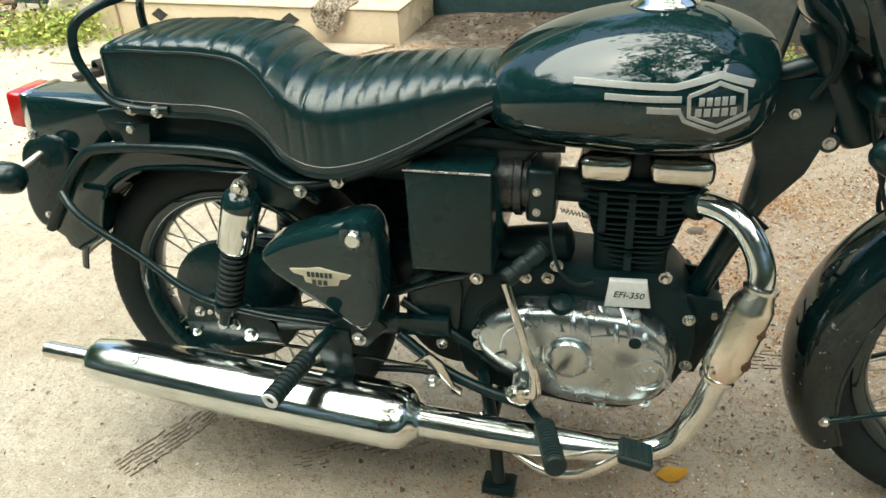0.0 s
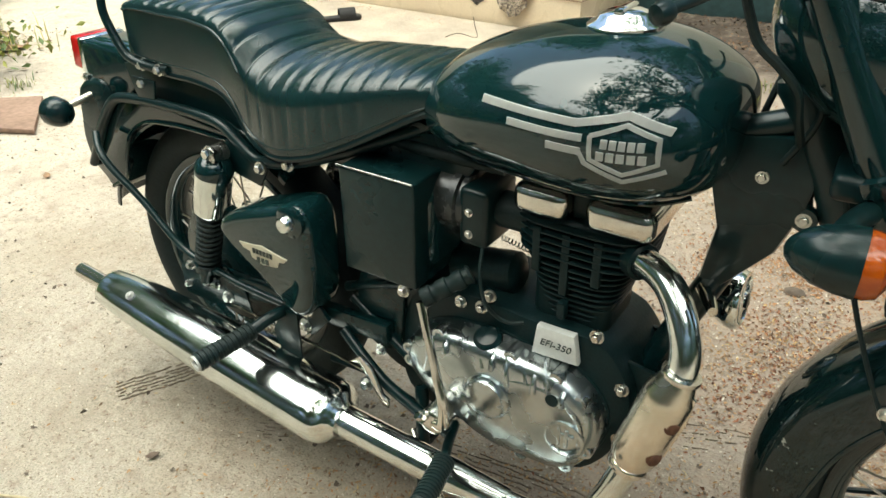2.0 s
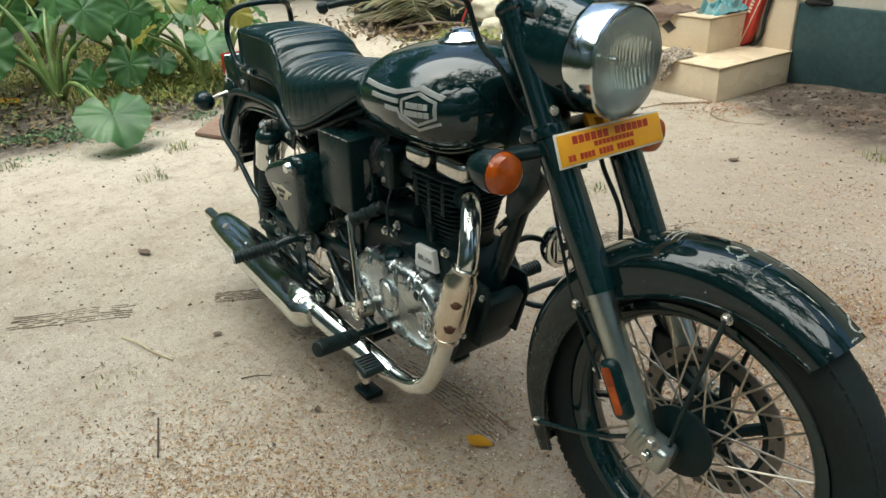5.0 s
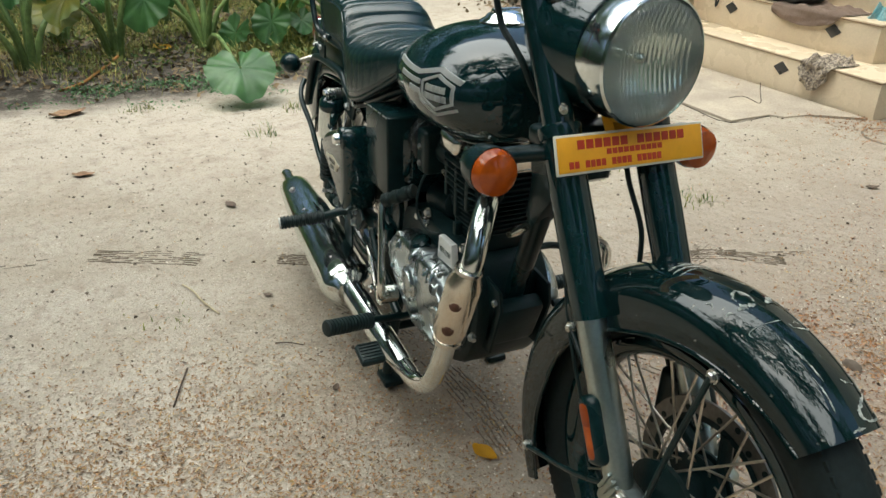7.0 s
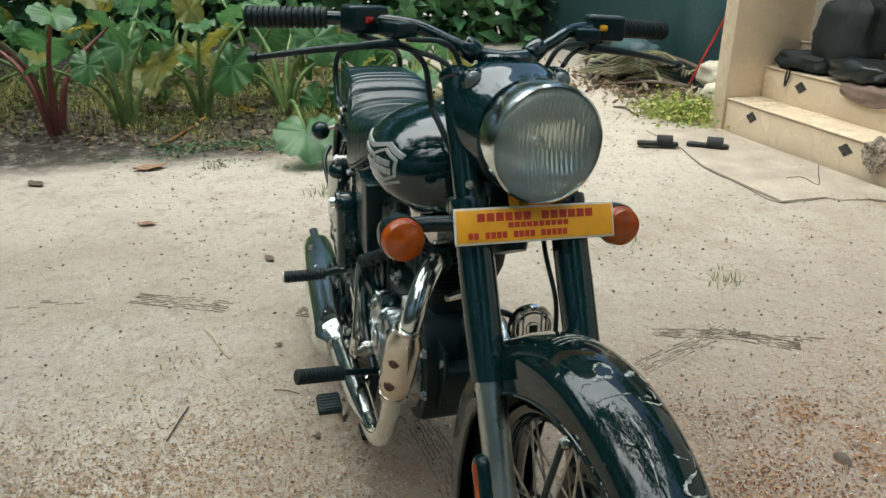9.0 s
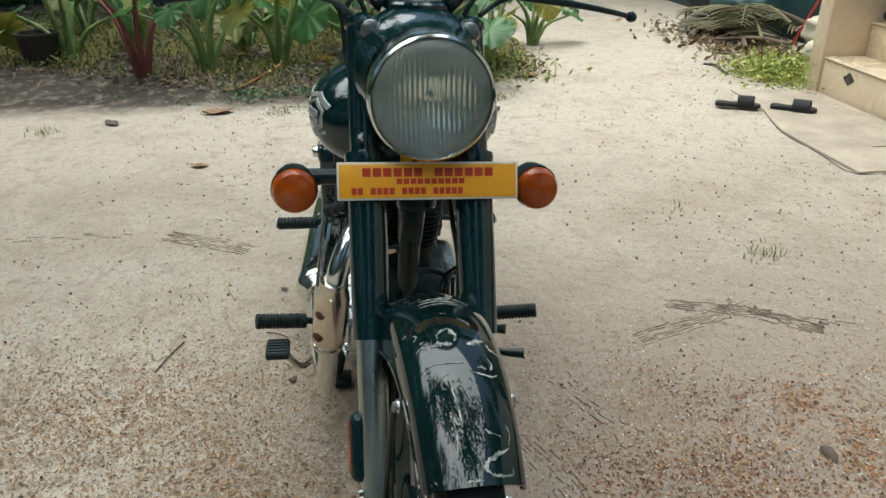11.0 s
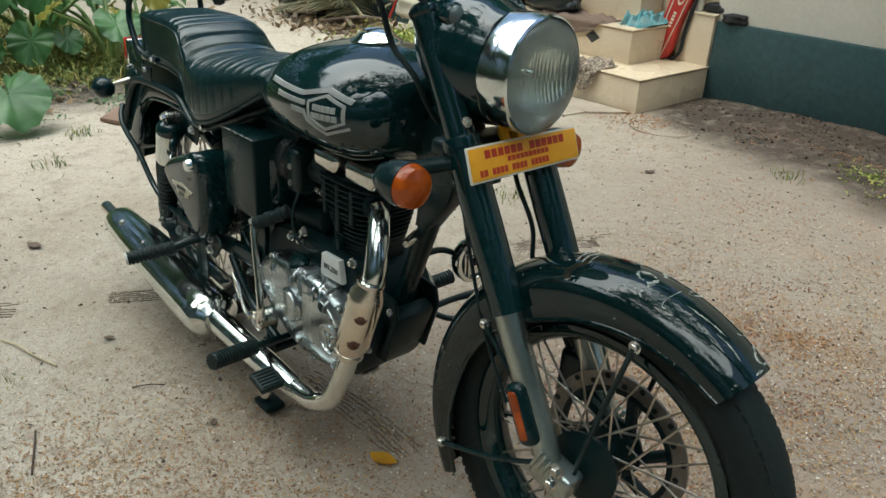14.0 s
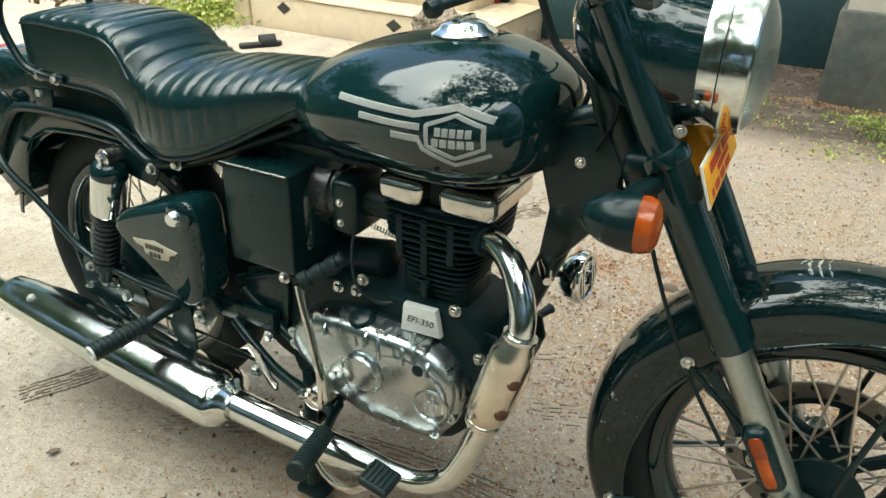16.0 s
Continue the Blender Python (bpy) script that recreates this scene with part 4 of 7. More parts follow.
# engine
crank = plate(smooth_path([(0.48, 0.24), (0.47, 0.36), (0.50, 0.46), (0.60, 0.49), (0.72, 0.485), (0.86, 0.475), (0.90, 0.42), (0.895, 0.30), (0.84, 0.215), (0.62, 0.20)], 4, True), -0.088, 0.088, 0.012)
crank = fixed("crankcase", crank, ENGINE_BLACK, "black-painted engine crankcase")
CASE = [(0.508, 0.372), (0.527, 0.402), (0.575, 0.430), (0.645, 0.441), (0.72, 0.439), (0.805, 0.430), (0.850, 0.400), (0.872, 0.365), (0.868, 0.300), (0.835, 0.250), (0.75, 0.234), (0.67, 0.238), (0.605, 0.268), (0.530, 0.316), (0.510, 0.345)]
case_line = [Vector((p[0], 0, p[1])) for p in smooth_path(CASE, 5, True)]
case_mid = Vector((0.695, 0, 0.338))
case = loft([[case_mid + (p - case_mid) * k + Vector((0, y, 0)) for p in case_line] for k, y in ((1.0, -0.086), (1.0, -0.112), (0.985, -0.124), (0.95, -0.133), (0.90, -0.138), (0.80, -0.142), (0.62, -0.146), (0.40, -0.1485), (0.18, -0.1495))])
case = fixed("clutch_cover", case, ALU, "polished aluminium right engine cover", angle=50)
for k, (x, z) in enumerate(CASE):
    if k % 2 == 0 or k in (5, 9):
        cx, cz = x + (0.69 - x) * 0.055, z + (0.35 - z) * 0.07
        fixed("cover_screw", lathe([(0.0125, -0.03), (0.0125, 0.002), (0.0115, 0.004), (0.0065, 0.004), (0.0055, 0.001), (0, 0.001)], along((cx, -0.130, cz), (cx, -0.3, cz)), 20), ALU, "", case)
bx, bz = 0.826, 0.326
fixed("round_boss", ring([(0.034, 0.0), (0.034, 0.006), (0.030, 0.007), (0.028, 0.004), (0.028, 0.0)], along((bx, -0.1405, bz), (bx, -0.3, bz)), 40), ALU, "cast circular boss", case)
for dx in (-0.009, 0.004):
    fixed("boss_bar", block((bx + dx - 0.003, -0.1465, bz - 0.018), (bx + dx + 0.003, -0.138, bz + 0.018), 0.002), ALU, "", case)
    fixed("boss_bar", block((bx + dx, -0.1465, bz + 0.004), (bx + dx + 0.012, -0.138, bz + 0.010), 0.002), ALU, "", case)
for ridge in ([(0.648, 0.402), (0.642, 0.350), (0.662, 0.298), (0.705, 0.270), (0.770, 0.262)], [(0.722, 0.398), (0.760, 0.404), (0.815, 0.394), (0.848, 0.358), (0.850, 0.315)], [(0.560, 0.350), (0.572, 0.390), (0.605, 0.408), (0.635, 0.398)], [(0.728, 0.345), (0.745, 0.305), (0.780, 0.285)]):
    fixed("casting_ridge", tube([(x, -0.1385 - 0.010 * max(0, 1 - math.hypot((x - 0.695) / 0.17, (z - 0.338) / 0.095)), z) for x, z in ridge], 0.0048, 8, 5), ALU, "", case)
fixed("raised_panel", plate([(0.600, 0.300), (0.622, 0.298), (0.632, 0.330), (0.606, 0.338)], -0.1485, -0.135, 0.003, None, 2), ALU, "small cast pad", case)
fixed("round_boss", lathe([(0.042, 0), (0.042, 0.007), (0.036, 0.010), (0.034, 0.014), (0.014, 0.018), (0, 0.018)], along((0.688, -0.1465, 0.352), (0.688, -0.4, 0.352)), 40), ALU, "stepped round cast boss", case)
gasket = [(x, -0.0865, z) for x, z in smooth_path(CASE, 3, True)]
fixed("gasket", tube(gasket + [gasket[0]], 0.0055, 6, 1), ENGINE_BLACK, "dark gasket line", case)
for p, q in (((0.600, 0.424), (0.604, 0.404)), ((0.690, 0.434), (0.693, 0.408)), ((0.712, 0.436), (0.722, 0.388)), ((0.765, 0.430), (0.768, 0.394)), ((0.815, 0.412), (0.818, 0.388)), ((0.640, 0.262), (0.655, 0.300)), ((0.700, 0.246), (0.705, 0.275)), ((0.548, 0.330), (0.572, 0.345))):
    fixed("casting_rib", tube([(p[0], -0.126, p[1]), ((p[0] + q[0]) / 2, -0.143, (p[1] + q[1]) / 2), (q[0], -0.147, q[1])], 0.0055, 8, 4), ALU, "", case)
fixed("dipstick_window", lathe([(0.011, 0), (0.011, 0.005), (0, 0.006)], along((0.800, -0.140, 0.392), (0.80, -0.4, 0.392)), 18), ENGINE_BLACK, "small black plug", case)
for x in (0.655, 0.735, 0.772):
    fixed("casting_rib", tube([(x, -0.108, 0.438), (x + 0.012, -0.134, 0.424), (x + 0.02, -0.143, 0.402)], 0.0052, 8, 4), ALU, "", case)
fixed("oil_cap", lathe([(0.024, 0), (0.024, 0.012), (0.018, 0.018), (0, 0.020)], along((0.668, -0.112, 0.434), (0.668, -0.135, 0.48)), 24), SATIN, "black oil filler cap", case)

barrel = fixed("cylinder", block((0.715, -0.060, 0.470), (0.845, 0.060, 0.620), 0.02, None, 3), ENGINE_BLACK, "black finned engine cylinder")


def fin(x0, x1, w, z, t=0.0035):
    """A thin cooling fin with a rounded plan."""
    c, h = (x0 + x1) / 2, (x1 - x0) / 2
    turn = [2 * math.pi * k / 32 for k in range(32)]
    plan = [(math.copysign(abs(math.cos(a)) ** 0.55, math.cos(a)), math.copysign(abs(math.sin(a)) ** 0.55, math.sin(a))) for a in turn]
    return loft([[(c + px * (h - d), py * (w - d), z + dz) for px, py in plan] for d, dz in ((0.0012, -t / 2), (0.0, -t / 4), (0.0, t / 4), (0.0012, t / 2))])


for k in range(9):
    z = 0.498 + 0.0115 * k
    u = k / 8
    fixed("fin", fin(0.728 - 0.030 * u, 0.842 + 0.026 * u, 0.064 + 0.018 * u, z), ENGINE_BLACK, "", barrel)
headp = fixed("cylinder_head", block((0.700, -0.070, 0.600), (0.875, 0.070, 0.668), 0.015, None, 3), ENGINE_BLACK, "black finned cylinder head")
for k in range(5):
    fixed("fin", fin(0.682 - 0.002 * k, 0.884 + 0.002 * k, 0.086, 0.606 + 0.0125 * k), ENGINE_BLACK, "", headp)
for x, z0, z1 in ((0.728, 0.575, 0.650), (0.776, 0.545, 0.650), (0.826, 0.575, 0.650), (0.776, 0.500, 0.530)):
    fixed("fin_bridge", block((x - 0.007, -0.084, z0), (x + 0.007, -0.066, z1), 0.003), ENGINE_BLACK, "", barrel)
for x0, x1 in ((0.682, 0.772), (0.798, 0.902)):
    fixed("rocker_cover", block((x0, -0.086, 0.664), (x1, 0.086, 0.714), 0.018, None, 5), DULLCHROME, "polished rocker cover", headp)
fixed("head_stay", block((0.772, -0.06, 0.668), (0.80, 0.06, 0.715), 0.004), ENGINE_BLACK, "", headp)
efi = plate([(0.748, 0.492), (0.812, 0.494), (0.822, 0.442), (0.742, 0.438)], -0.106, -0.090, 0.003)
efi = fixed("model_plate", efi, WHITE, "brushed metal plate with black lettering", crank)
text = bpy.data.curves.new("lettering", "FONT")
text.body, text.size, text.align_x, text.align_y, text.extrude, text.shear = "EFI-350", 0.0175, "CENTER", "CENTER", 0.0004, 0.25
text_ob = new("lettering", text)
dg = bpy.context.evaluated_depsgraph_get()
letters = bpy.data.meshes.new_from_object(text_ob.evaluated_get(dg))
bpy.data.objects.remove(text_ob)
s = Shape().add([v.co.copy() for v in letters.vertices], [tuple(p.vertices) for p in letters.polygons], Matrix.Translation((0.782, -0.1066, 0.466)) @ FLAT)
hang(new("lettering", open_mesh("lettering", s.moved(LEAN_M), ENGINE_BLACK, False)), efi)
for x, y, z in ((0.842, -0.090, 0.498), (0.890, -0.088, 0.415), (0.935, -0.058, 0.412), (0.895, -0.088, 0.315), (0.52, -0.143, 0.497), (0.640, -0.09, 0.478), (0.60, -0.09, 0.475), (0.655, -0.09, 0.505), (0.445, -0.12, 0.33)):
    fixed("engine_bolt", bolt_shape((x, y, z), OUT, 0.008, 0.010), BOLT, "zinc-plated bolt")
fixed("engine_plate", plate([(0.870, 0.45), (0.945, 0.44), (0.955, 0.40), (0.915, 0.28), (0.88, 0.28)], -0.060, -0.052, 0.002), ENGINE_BLACK, "black engine mounting plate")
fixed("engine_plate", plate([(0.870, 0.45), (0.945, 0.44), (0.955, 0.40), (0.915, 0.28), (0.88, 0.28)], 0.052, 0.060, 0.002), ENGINE_BLACK, "black engine mounting plate")
left_cover = plate(smooth_path(CASE, 4, True), 0.086, 0.140, 0.02, None, 3)
fixed("primary_cover", left_cover, ALU, "polished aluminium left engine cover", angle=50)
fixed("starter_motor", lathe([(0.03, 0), (0.036, 0.01), (0.036, 0.12), (0.02, 0.13)], along((0.55, -0.02, 0.50), (0.68, -0.02, 0.52)), 24), ENGINE_BLACK, "black starter motor")
fixed("wire", tube([(0.640, -0.09, 0.60), (0.650, -0.115, 0.55), (0.668, -0.12, 0.505), (0.700, -0.105, 0.478), (0.720, -0.095, 0.480)], 0.0032, 8, 6), RUBBER, "black engine wire")
fixed("sump_guard", block((0.886, -0.060, 0.280), (0.926, 0.045, 0.395), 0.012, Matrix.Translation((0.96, 0, 0.31)) @ Matrix.Rotation(radians(22), 4, "Y") @ Matrix.Translation((-0.96, 0, -0.31))), ENGINE_BLACK, "black regulator box ahead of the engine")

# frame
fixed("down_tube", tube([(1.045, 0, 0.80), (1.008, 0, 0.69), (0.968, 0, 0.585), (0.927, 0, 0.478), (0.902, 0, 0.41)], 0.0215, 20, 4), SATIN, "black front down tube")
fixed("gusset", plate([(1.085, 0.84), (0.955, 0.825), (0.945, 0.765), (0.966, 0.69), (0.955, 0.605), (0.988, 0.600), (1.046, 0.672), (1.072, 0.745)], -0.022, 0.022, 0.008), SATIN, "black steering head gusset")
fixed("top_tube", tube([(1.06, 0, 0.86), (0.9, 0, 0.80), (0.55, 0, 0.735), (0.38, 0, 0.71)], 0.018, 14, 3), SATIN, "black frame backbone")
fixed("seat_tube", tube([(0.40, 0, 0.72), (0.44, 0, 0.55), (0.47, 0, 0.36)], 0.02, 14, 3), SATIN, "black seat tube")
for side in (-1, 1):
    fixed("frame_strut", tube([(0.345, side * 0.085, 0.415), (0.45, side * 0.10, 0.465), (0.52, side * 0.12, 0.497)], 0.010, 10, 3), SATIN, "black frame strut")
    fixed("frame_strut", tube([(0.36, side * 0.09, 0.40), (0.50, side * 0.10, 0.315), (0.58, side * 0.10, 0.26), (0.64, side * 0.06, 0.24)], 0.010, 10, 3), SATIN, "black frame strut")
    fixed("pivot_plate", plate(smooth_path([(0.44, 0.50), (0.43, 0.36), (0.46, 0.31), (0.50, 0.32), (0.505, 0.40), (0.50, 0.50)], 3, True), side * 0.075, side * 0.085, 0.003), SATIN, "black swing arm pivot plate")
fixed("steering_head", lathe([(0.030, -0.10), (0.034, -0.09), (0.030, -0.06), (0.030, 0.06), (0.034, 0.09), (0.030, 0.10)], along(HEAD + Vector((0.0, 0, -0.03)), HEAD + Vector((0.0, 0, -0.03)) + RAKE), 24), SATIN, "black steering head")
fixed("frame_bolt", bolt_shape((1.012, -0.024, 0.777), OUT, 0.006, 0.006), BOLT, "zinc-plated bolt")
lug = fixed("frame_lug", lathe([(0.006, -0.008), (0.016, -0.008), (0.017, 0.0), (0.016, 0.008), (0.006, 0.008)], along((1.071, -0.012, 0.729), (1.071, -0.2, 0.729)), 24).join(tube([(1.071, -0.012, 0.738), (1.062, -0.006, 0.775)], 0.008, 10, 1)), SATIN, "black round frame lug")
fixed("lug_bolt", bolt_shape((1.071, -0.020, 0.729), OUT, 0.007, 0.006), BOLT, "", lug)

# exhaust
RUST = material("rusty_bolt", (0.13, 0.06, 0.035), 0.7, 0.3, 0.3, 80, 0.1)
SHIELD_STEEL = material("satin_catalyst_steel", (0.82, 0.75, 0.66), 0.22, 1, 0.10, 70, 0.01, second=(0.66, 0.62, 0.52), patch=9, rough_vary=0.06)
hdr = [(0.850, -0.040, 0.618), (0.893, -0.066, 0.632), (0.935, -0.094, 0.626), (0.968, -0.122, 0.594), (0.984, -0.140, 0.550), (0.981, -0.150, 0.510), (0.960, -0.160, 0.430), (0.936, -0.168, 0.345), (0.913, -0.174, 0.275), (0.880, -0.180, 0.215), (0.83, -0.185, 0.186), (0.76, -0.188, 0.180), (0.66, -0.192, 0.184), (0.55, -0.197, 0.192), (0.415, -0.203, 0.205)]
exhaust = fixed("exhaust_pipe", tube(hdr, 0.0215, 24, 8), SILVER, "chrome exhaust header and bend")
fixed("heat_seam", plate([(0.994, 0.513), (1.012, 0.500), (1.006, 0.455), (0.985, 0.385), (0.972, 0.372), (0.962, 0.378), (0.985, 0.455)], -0.158, -0.151, 0.001), SHIELD_STEEL, "folded seam of the catalyst", exhaust)
fixed("shield_clamp", ring([(0.022, -0.004), (0.0275, -0.004), (0.0285, 0.0), (0.0275, 0.004), (0.022, 0.004)], along((0.985, -0.1485, 0.529), (0.9835, -0.1495, 0.522)), 28), DULLCHROME, "thin clamp ring", exhaust)
fixed("shield_clamp", ring([(0.022, -0.005), (0.0300, -0.005), (0.0310, 0.0), (0.0300, 0.005), (0.022, 0.005)], along((0.9385, -0.1675, 0.358), (0.9365, -0.168, 0.351)), 28), DULLCHROME, "thin clamp ring", exhaust)
fixed("port_clamp", ring([(0.0215, -0.010), (0.0275, -0.010), (0.0285, 0), (0.0275, 0.010), (0.0215, 0.010)], along((0.880, -0.058, 0.629), (0.915, -0.082, 0.632)), 28), ENGINE_BLACK, "black clamp ring at the exhaust port", exhaust)
shield = [(0.986, -0.1480, 0.532), (0.984, -0.149, 0.522), (0.977, -0.153, 0.499), (0.974, -0.154, 0.488), (0.957, -0.161, 0.425), (0.947, -0.165, 0.390), (0.943, -0.166, 0.376), (0.937, -0.168, 0.352)]
shield = fixed("heat_shield", tube(shield, [0.0228, 0.0245, 0.0345, 0.0355, 0.0355, 0.0355, 0.0335, 0.0228], 28, 1), SHIELD_STEEL, "scuffed bright catalyst bulge on the pipe", exhaust)
for p in ((0.994, -0.181, 0.462), (0.979, -0.188, 0.402)):
    fixed("shield_bolt", bolt_shape(Vector(p) + Vector((-0.002, 0.003, 0)), (0.75, -0.62, 0.2), 0.0085, 0.005), RUST, "rust-stained bolt", exhaust)
fixed("pipe_sleeve", tube([(0.755, -0.188, 0.180), (0.66, -0.192, 0.184), (0.55, -0.197, 0.192), (0.41, -0.203, 0.206)], [0.0235, 0.030, 0.031, 0.031], 28, 5), SILVER, "chrome sleeve before the silencer", exhaust)
SIL0, SIL1 = Vector((0.415, -0.203, 0.207)), Vector((-0.320, -0.178, 0.237))
sm = along(SIL0, SIL1)
sil = fixed("silencer", lathe([(0.030, -0.005), (0.034, 0.004), (0.046, 0.012), (0.055, 0.026), (0.058, 0.045), (0.058, 0.08), (0.057, 0.35), (0.052, 0.55), (0.046, 0.66), (0.043, 0.712), (0.040, 0.722), (0.030, 0.730), (0.024, 0.735)], sm, 48).moved(Matrix.Translation((0, -0.194, 0)) @ Matrix.Diagonal((1, 1.22, 1, 1)) @ Matrix.Translation((0, 0.194, 0))), SILVER, "long chrome silencer")
fixed("tail_pipe", lathe([(0.0185, 0.72), (0.0185, 0.845), (0.0155, 0.845), (0.0155, 0.80)], sm, 28), DULLCHROME, "short tail pipe", sil)
for d in (0.10, 0.43, 0.60):
    fixed("rivet", bolt_shape(sm @ Vector((0, 0, d)) + Vector((0, -0.030, 0.048 - 0.006 * d)), (0, -0.5, 0.85), 0.007, 0.005), BOLT, "", sil)
fixed("silencer_bracket", plate([(0.20, 0.30), (0.23, 0.36), (0.27, 0.36), (0.27, 0.25), (0.22, 0.24)], -0.155, -0.149, 0.002), SATIN, "black silencer bracket", sil)


# pegs and levers
def ribbed(p, q, r, ribs, flat=1.0):
    m = along(p, q)
    length = (Vector(q) - Vector(p)).length
    prof = [(0.0, 0.0), (r * 0.9, 0.0)]
    for i in range(ribs):
        a = length * i / ribs
        b = length / ribs
        prof += [(r, a + b * 0.1), (r, a + b * 0.6), (r * 0.84, a + b * 0.7), (r * 0.84, a + b * 0.98)]
    prof += [(r * 1.04, length), (r * 0.9, length + 0.004), (0, length + 0.005)]
    return lathe(prof, m, 20)


for side in (-1, 1):
    peg = fixed("rider_footrest", ribbed((0.656, side * 0.232, 0.256), (0.686, side * 0.344, 0.276), 0.0190, 14), RUBBER, "ribbed black rubber footrest")
    fixed("peg_arm", tube([(0.600, side * 0.11, 0.215), (0.625, side * 0.17, 0.232), (0.645, side * 0.21, 0.248), (0.656, side * 0.232, 0.256)], 0.009, 12, 4), SATIN, "", peg)
    peg = fixed("pillion_footrest", ribbed((0.207, side * 0.212, 0.335), (0.183, side * 0.325, 0.324), 0.0185, 11), RUBBER, "ribbed black rubber pillion footrest")
    fixed("peg_end", ring([(0.0085, 0.0), (0.0150, 0.0), (0.0160, 0.003), (0.0150, 0.006), (0.0085, 0.005)], along((0.183, side * 0.328, 0.3237), (0.175, side * 0.366, 0.320)), 20), WHITE, "pale worn end ring", peg)
    fixed("peg_arm", tube([(0.235, side * 0.140, 0.355), (0.222, side * 0.175, 0.350), (0.207, side * 0.215, 0.335)], 0.012, 12, 4), SATIN, "black steel hinge", peg)
    fixed("peg_bracket", plate([(0.215, 0.365), (0.26, 0.385), (0.32, 0.40), (0.345, 0.37), (0.30, 0.32), (0.225, 0.330)], side * 0.138, side * 0.148, 0.003), SATIN, "black pillion footrest bracket")
for x, z, r in ((0.288, 0.342, 0.010), (0.30, 0.375, 0.006), (0.43, 0.262, 0.010)):
    fixed("bracket_bolt", bolt_shape((x, -0.150, z), OUT, r, 0.011), BOLT, "zinc bracket bolt")
pedal = fixed("brake_pedal", block((0.783, -0.314, 0.264), (0.840, -0.260, 0.281), 0.006, Matrix.Translation((0.81, -0.285, 0.27)) @ Matrix.Rotation(radians(12), 4, "Y") @ Matrix.Translation((-0.81, 0.285, -0.27)), 3), RUBBER, "black rubber brake pedal pad")
for k in range(6):
    fixed("pad_groove", block((0.787 + k * 0.009, -0.309, 0.280), (0.7905 + k * 0.009, -0.265, 0.2835), 0.001, Matrix.Translation((0.81, -0.285, 0.27)) @ Matrix.Rotation(radians(12), 4, "Y") @ Matrix.Translation((-0.81, 0.285, -0.27))), RUBBER, "", pedal)
fixed("pedal_arm", tube([(0.80, -0.275, 0.258), (0.765, -0.262, 0.212), (0.72, -0.245, 0.165), (0.66, -0.225, 0.142), (0.58, -0.18, 0.150), (0.52, -0.13, 0.175)], 0.0085, 12, 5), DULLCHROME, "chrome brake pedal lever", pedal)
fixed("brake_crank", plate([(0.40, 0.31), (0.425, 0.318), (0.440, 0.298), (0.470, 0.248), (0.488, 0.240), (0.490, 0.256), (0.476, 0.264), (0.455, 0.315), (0.43, 0.335)], -0.165, -0.155, 0.003), DULLCHROME, "zinc brake linkage lever")
kick = fixed("kick_starter", tube([(0.615, -0.195, 0.292), (0.632, -0.200, 0.300), (0.634, -0.198, 0.325), (0.615, -0.190, 0.39), (0.590, -0.180, 0.47), (0.576, -0.172, 0.512)], [0.010, 0.011, 0.010, 0.008, 0.008, 0.009], 14, 6), DULLCHROME, "chrome kick-start lever")
fixed("kick_boss", lathe([(0.020, 0), (0.024, 0.01), (0.024, 0.045), (0.015, 0.05), (0, 0.05)], along((0.605, -0.150, 0.288), (0.605, -0.4, 0.288)), 24).join(bolt_shape((0.592, -0.203, 0.300), (-0.3, -0.6, 0.6), 0.008, 0.012)), DULLCHROME, "", kick)
fixed("kick_rubber", ribbed((0.576, -0.168, 0.515), (0.632, -0.118, 0.552), 0.0165, 3), RUBBER, "black rubber kick pedal", kick)
fixed("gear_lever", tube([(0.70, 0.15, 0.30), (0.76, 0.19, 0.26), (0.82, 0.23, 0.245), (0.835, 0.285, 0.245)], [0.008, 0.008, 0.008, 0.012], 10, 4), SATIN, "black gear lever")
fixed("side_peg", tube([(0.885, 0.11, 0.35), (0.89, 0.18, 0.352), (0.905, 0.22, 0.356)], [0.008, 0.008, 0.011], 10, 4), RUBBER, "")
stand = fixed("centre_stand", tube([(0.52, -0.10, 0.26), (0.545, -0.135, 0.14), (0.560, -0.160, 0.030)], 0.013, 12, 4).join(tube([(0.52, 0.10, 0.26), (0.545, 0.135, 0.14), (0.560, 0.160, 0.030)], 0.013, 12, 4)).join(tube([(0.54, -0.13, 0.15), (0.54, 0.13, 0.15)], 0.011, 12, 1)), SATIN, "black tubular centre stand")
for side in (-1, 1):
    fixed("stand_foot", block((0.525, side * 0.150 - 0.026, 0.002), (0.592, side * 0.150 + 0.026, 0.020), 0.005, None, 2), ENGINE_BLACK, "dirty black stand foot", stand)

# horn
horn_m = along((0.998, 0.108, 0.511), (1.04, 0.107, 0.514))
horn = fixed("horn", lathe([(0.018, -0.045), (0.038, -0.03), (0.048, -0.012), (0.050, 0.0), (0.047, 0.008), (0.040, 0.009), (0.038, 0.006), (0.016, 0.007), (0.014, 0.011), (0, 0.011)], horn_m, 36), CHROME, "round chrome horn with ringed face")
fixed("centre_pad", block((-0.009, -0.009, 0.0105), (0.009, 0.009, 0.0135), 0.002, horn_m), ENGINE_BLACK, "small dark centre pad", horn)
fixed("groove_ring", ring([(0.0325, 0.004), (0.0325, 0.0078), (0.0360, 0.0078), (0.0360, 0.004)], horn_m, 36), ENGINE_BLACK, "dark pressed groove", horn)
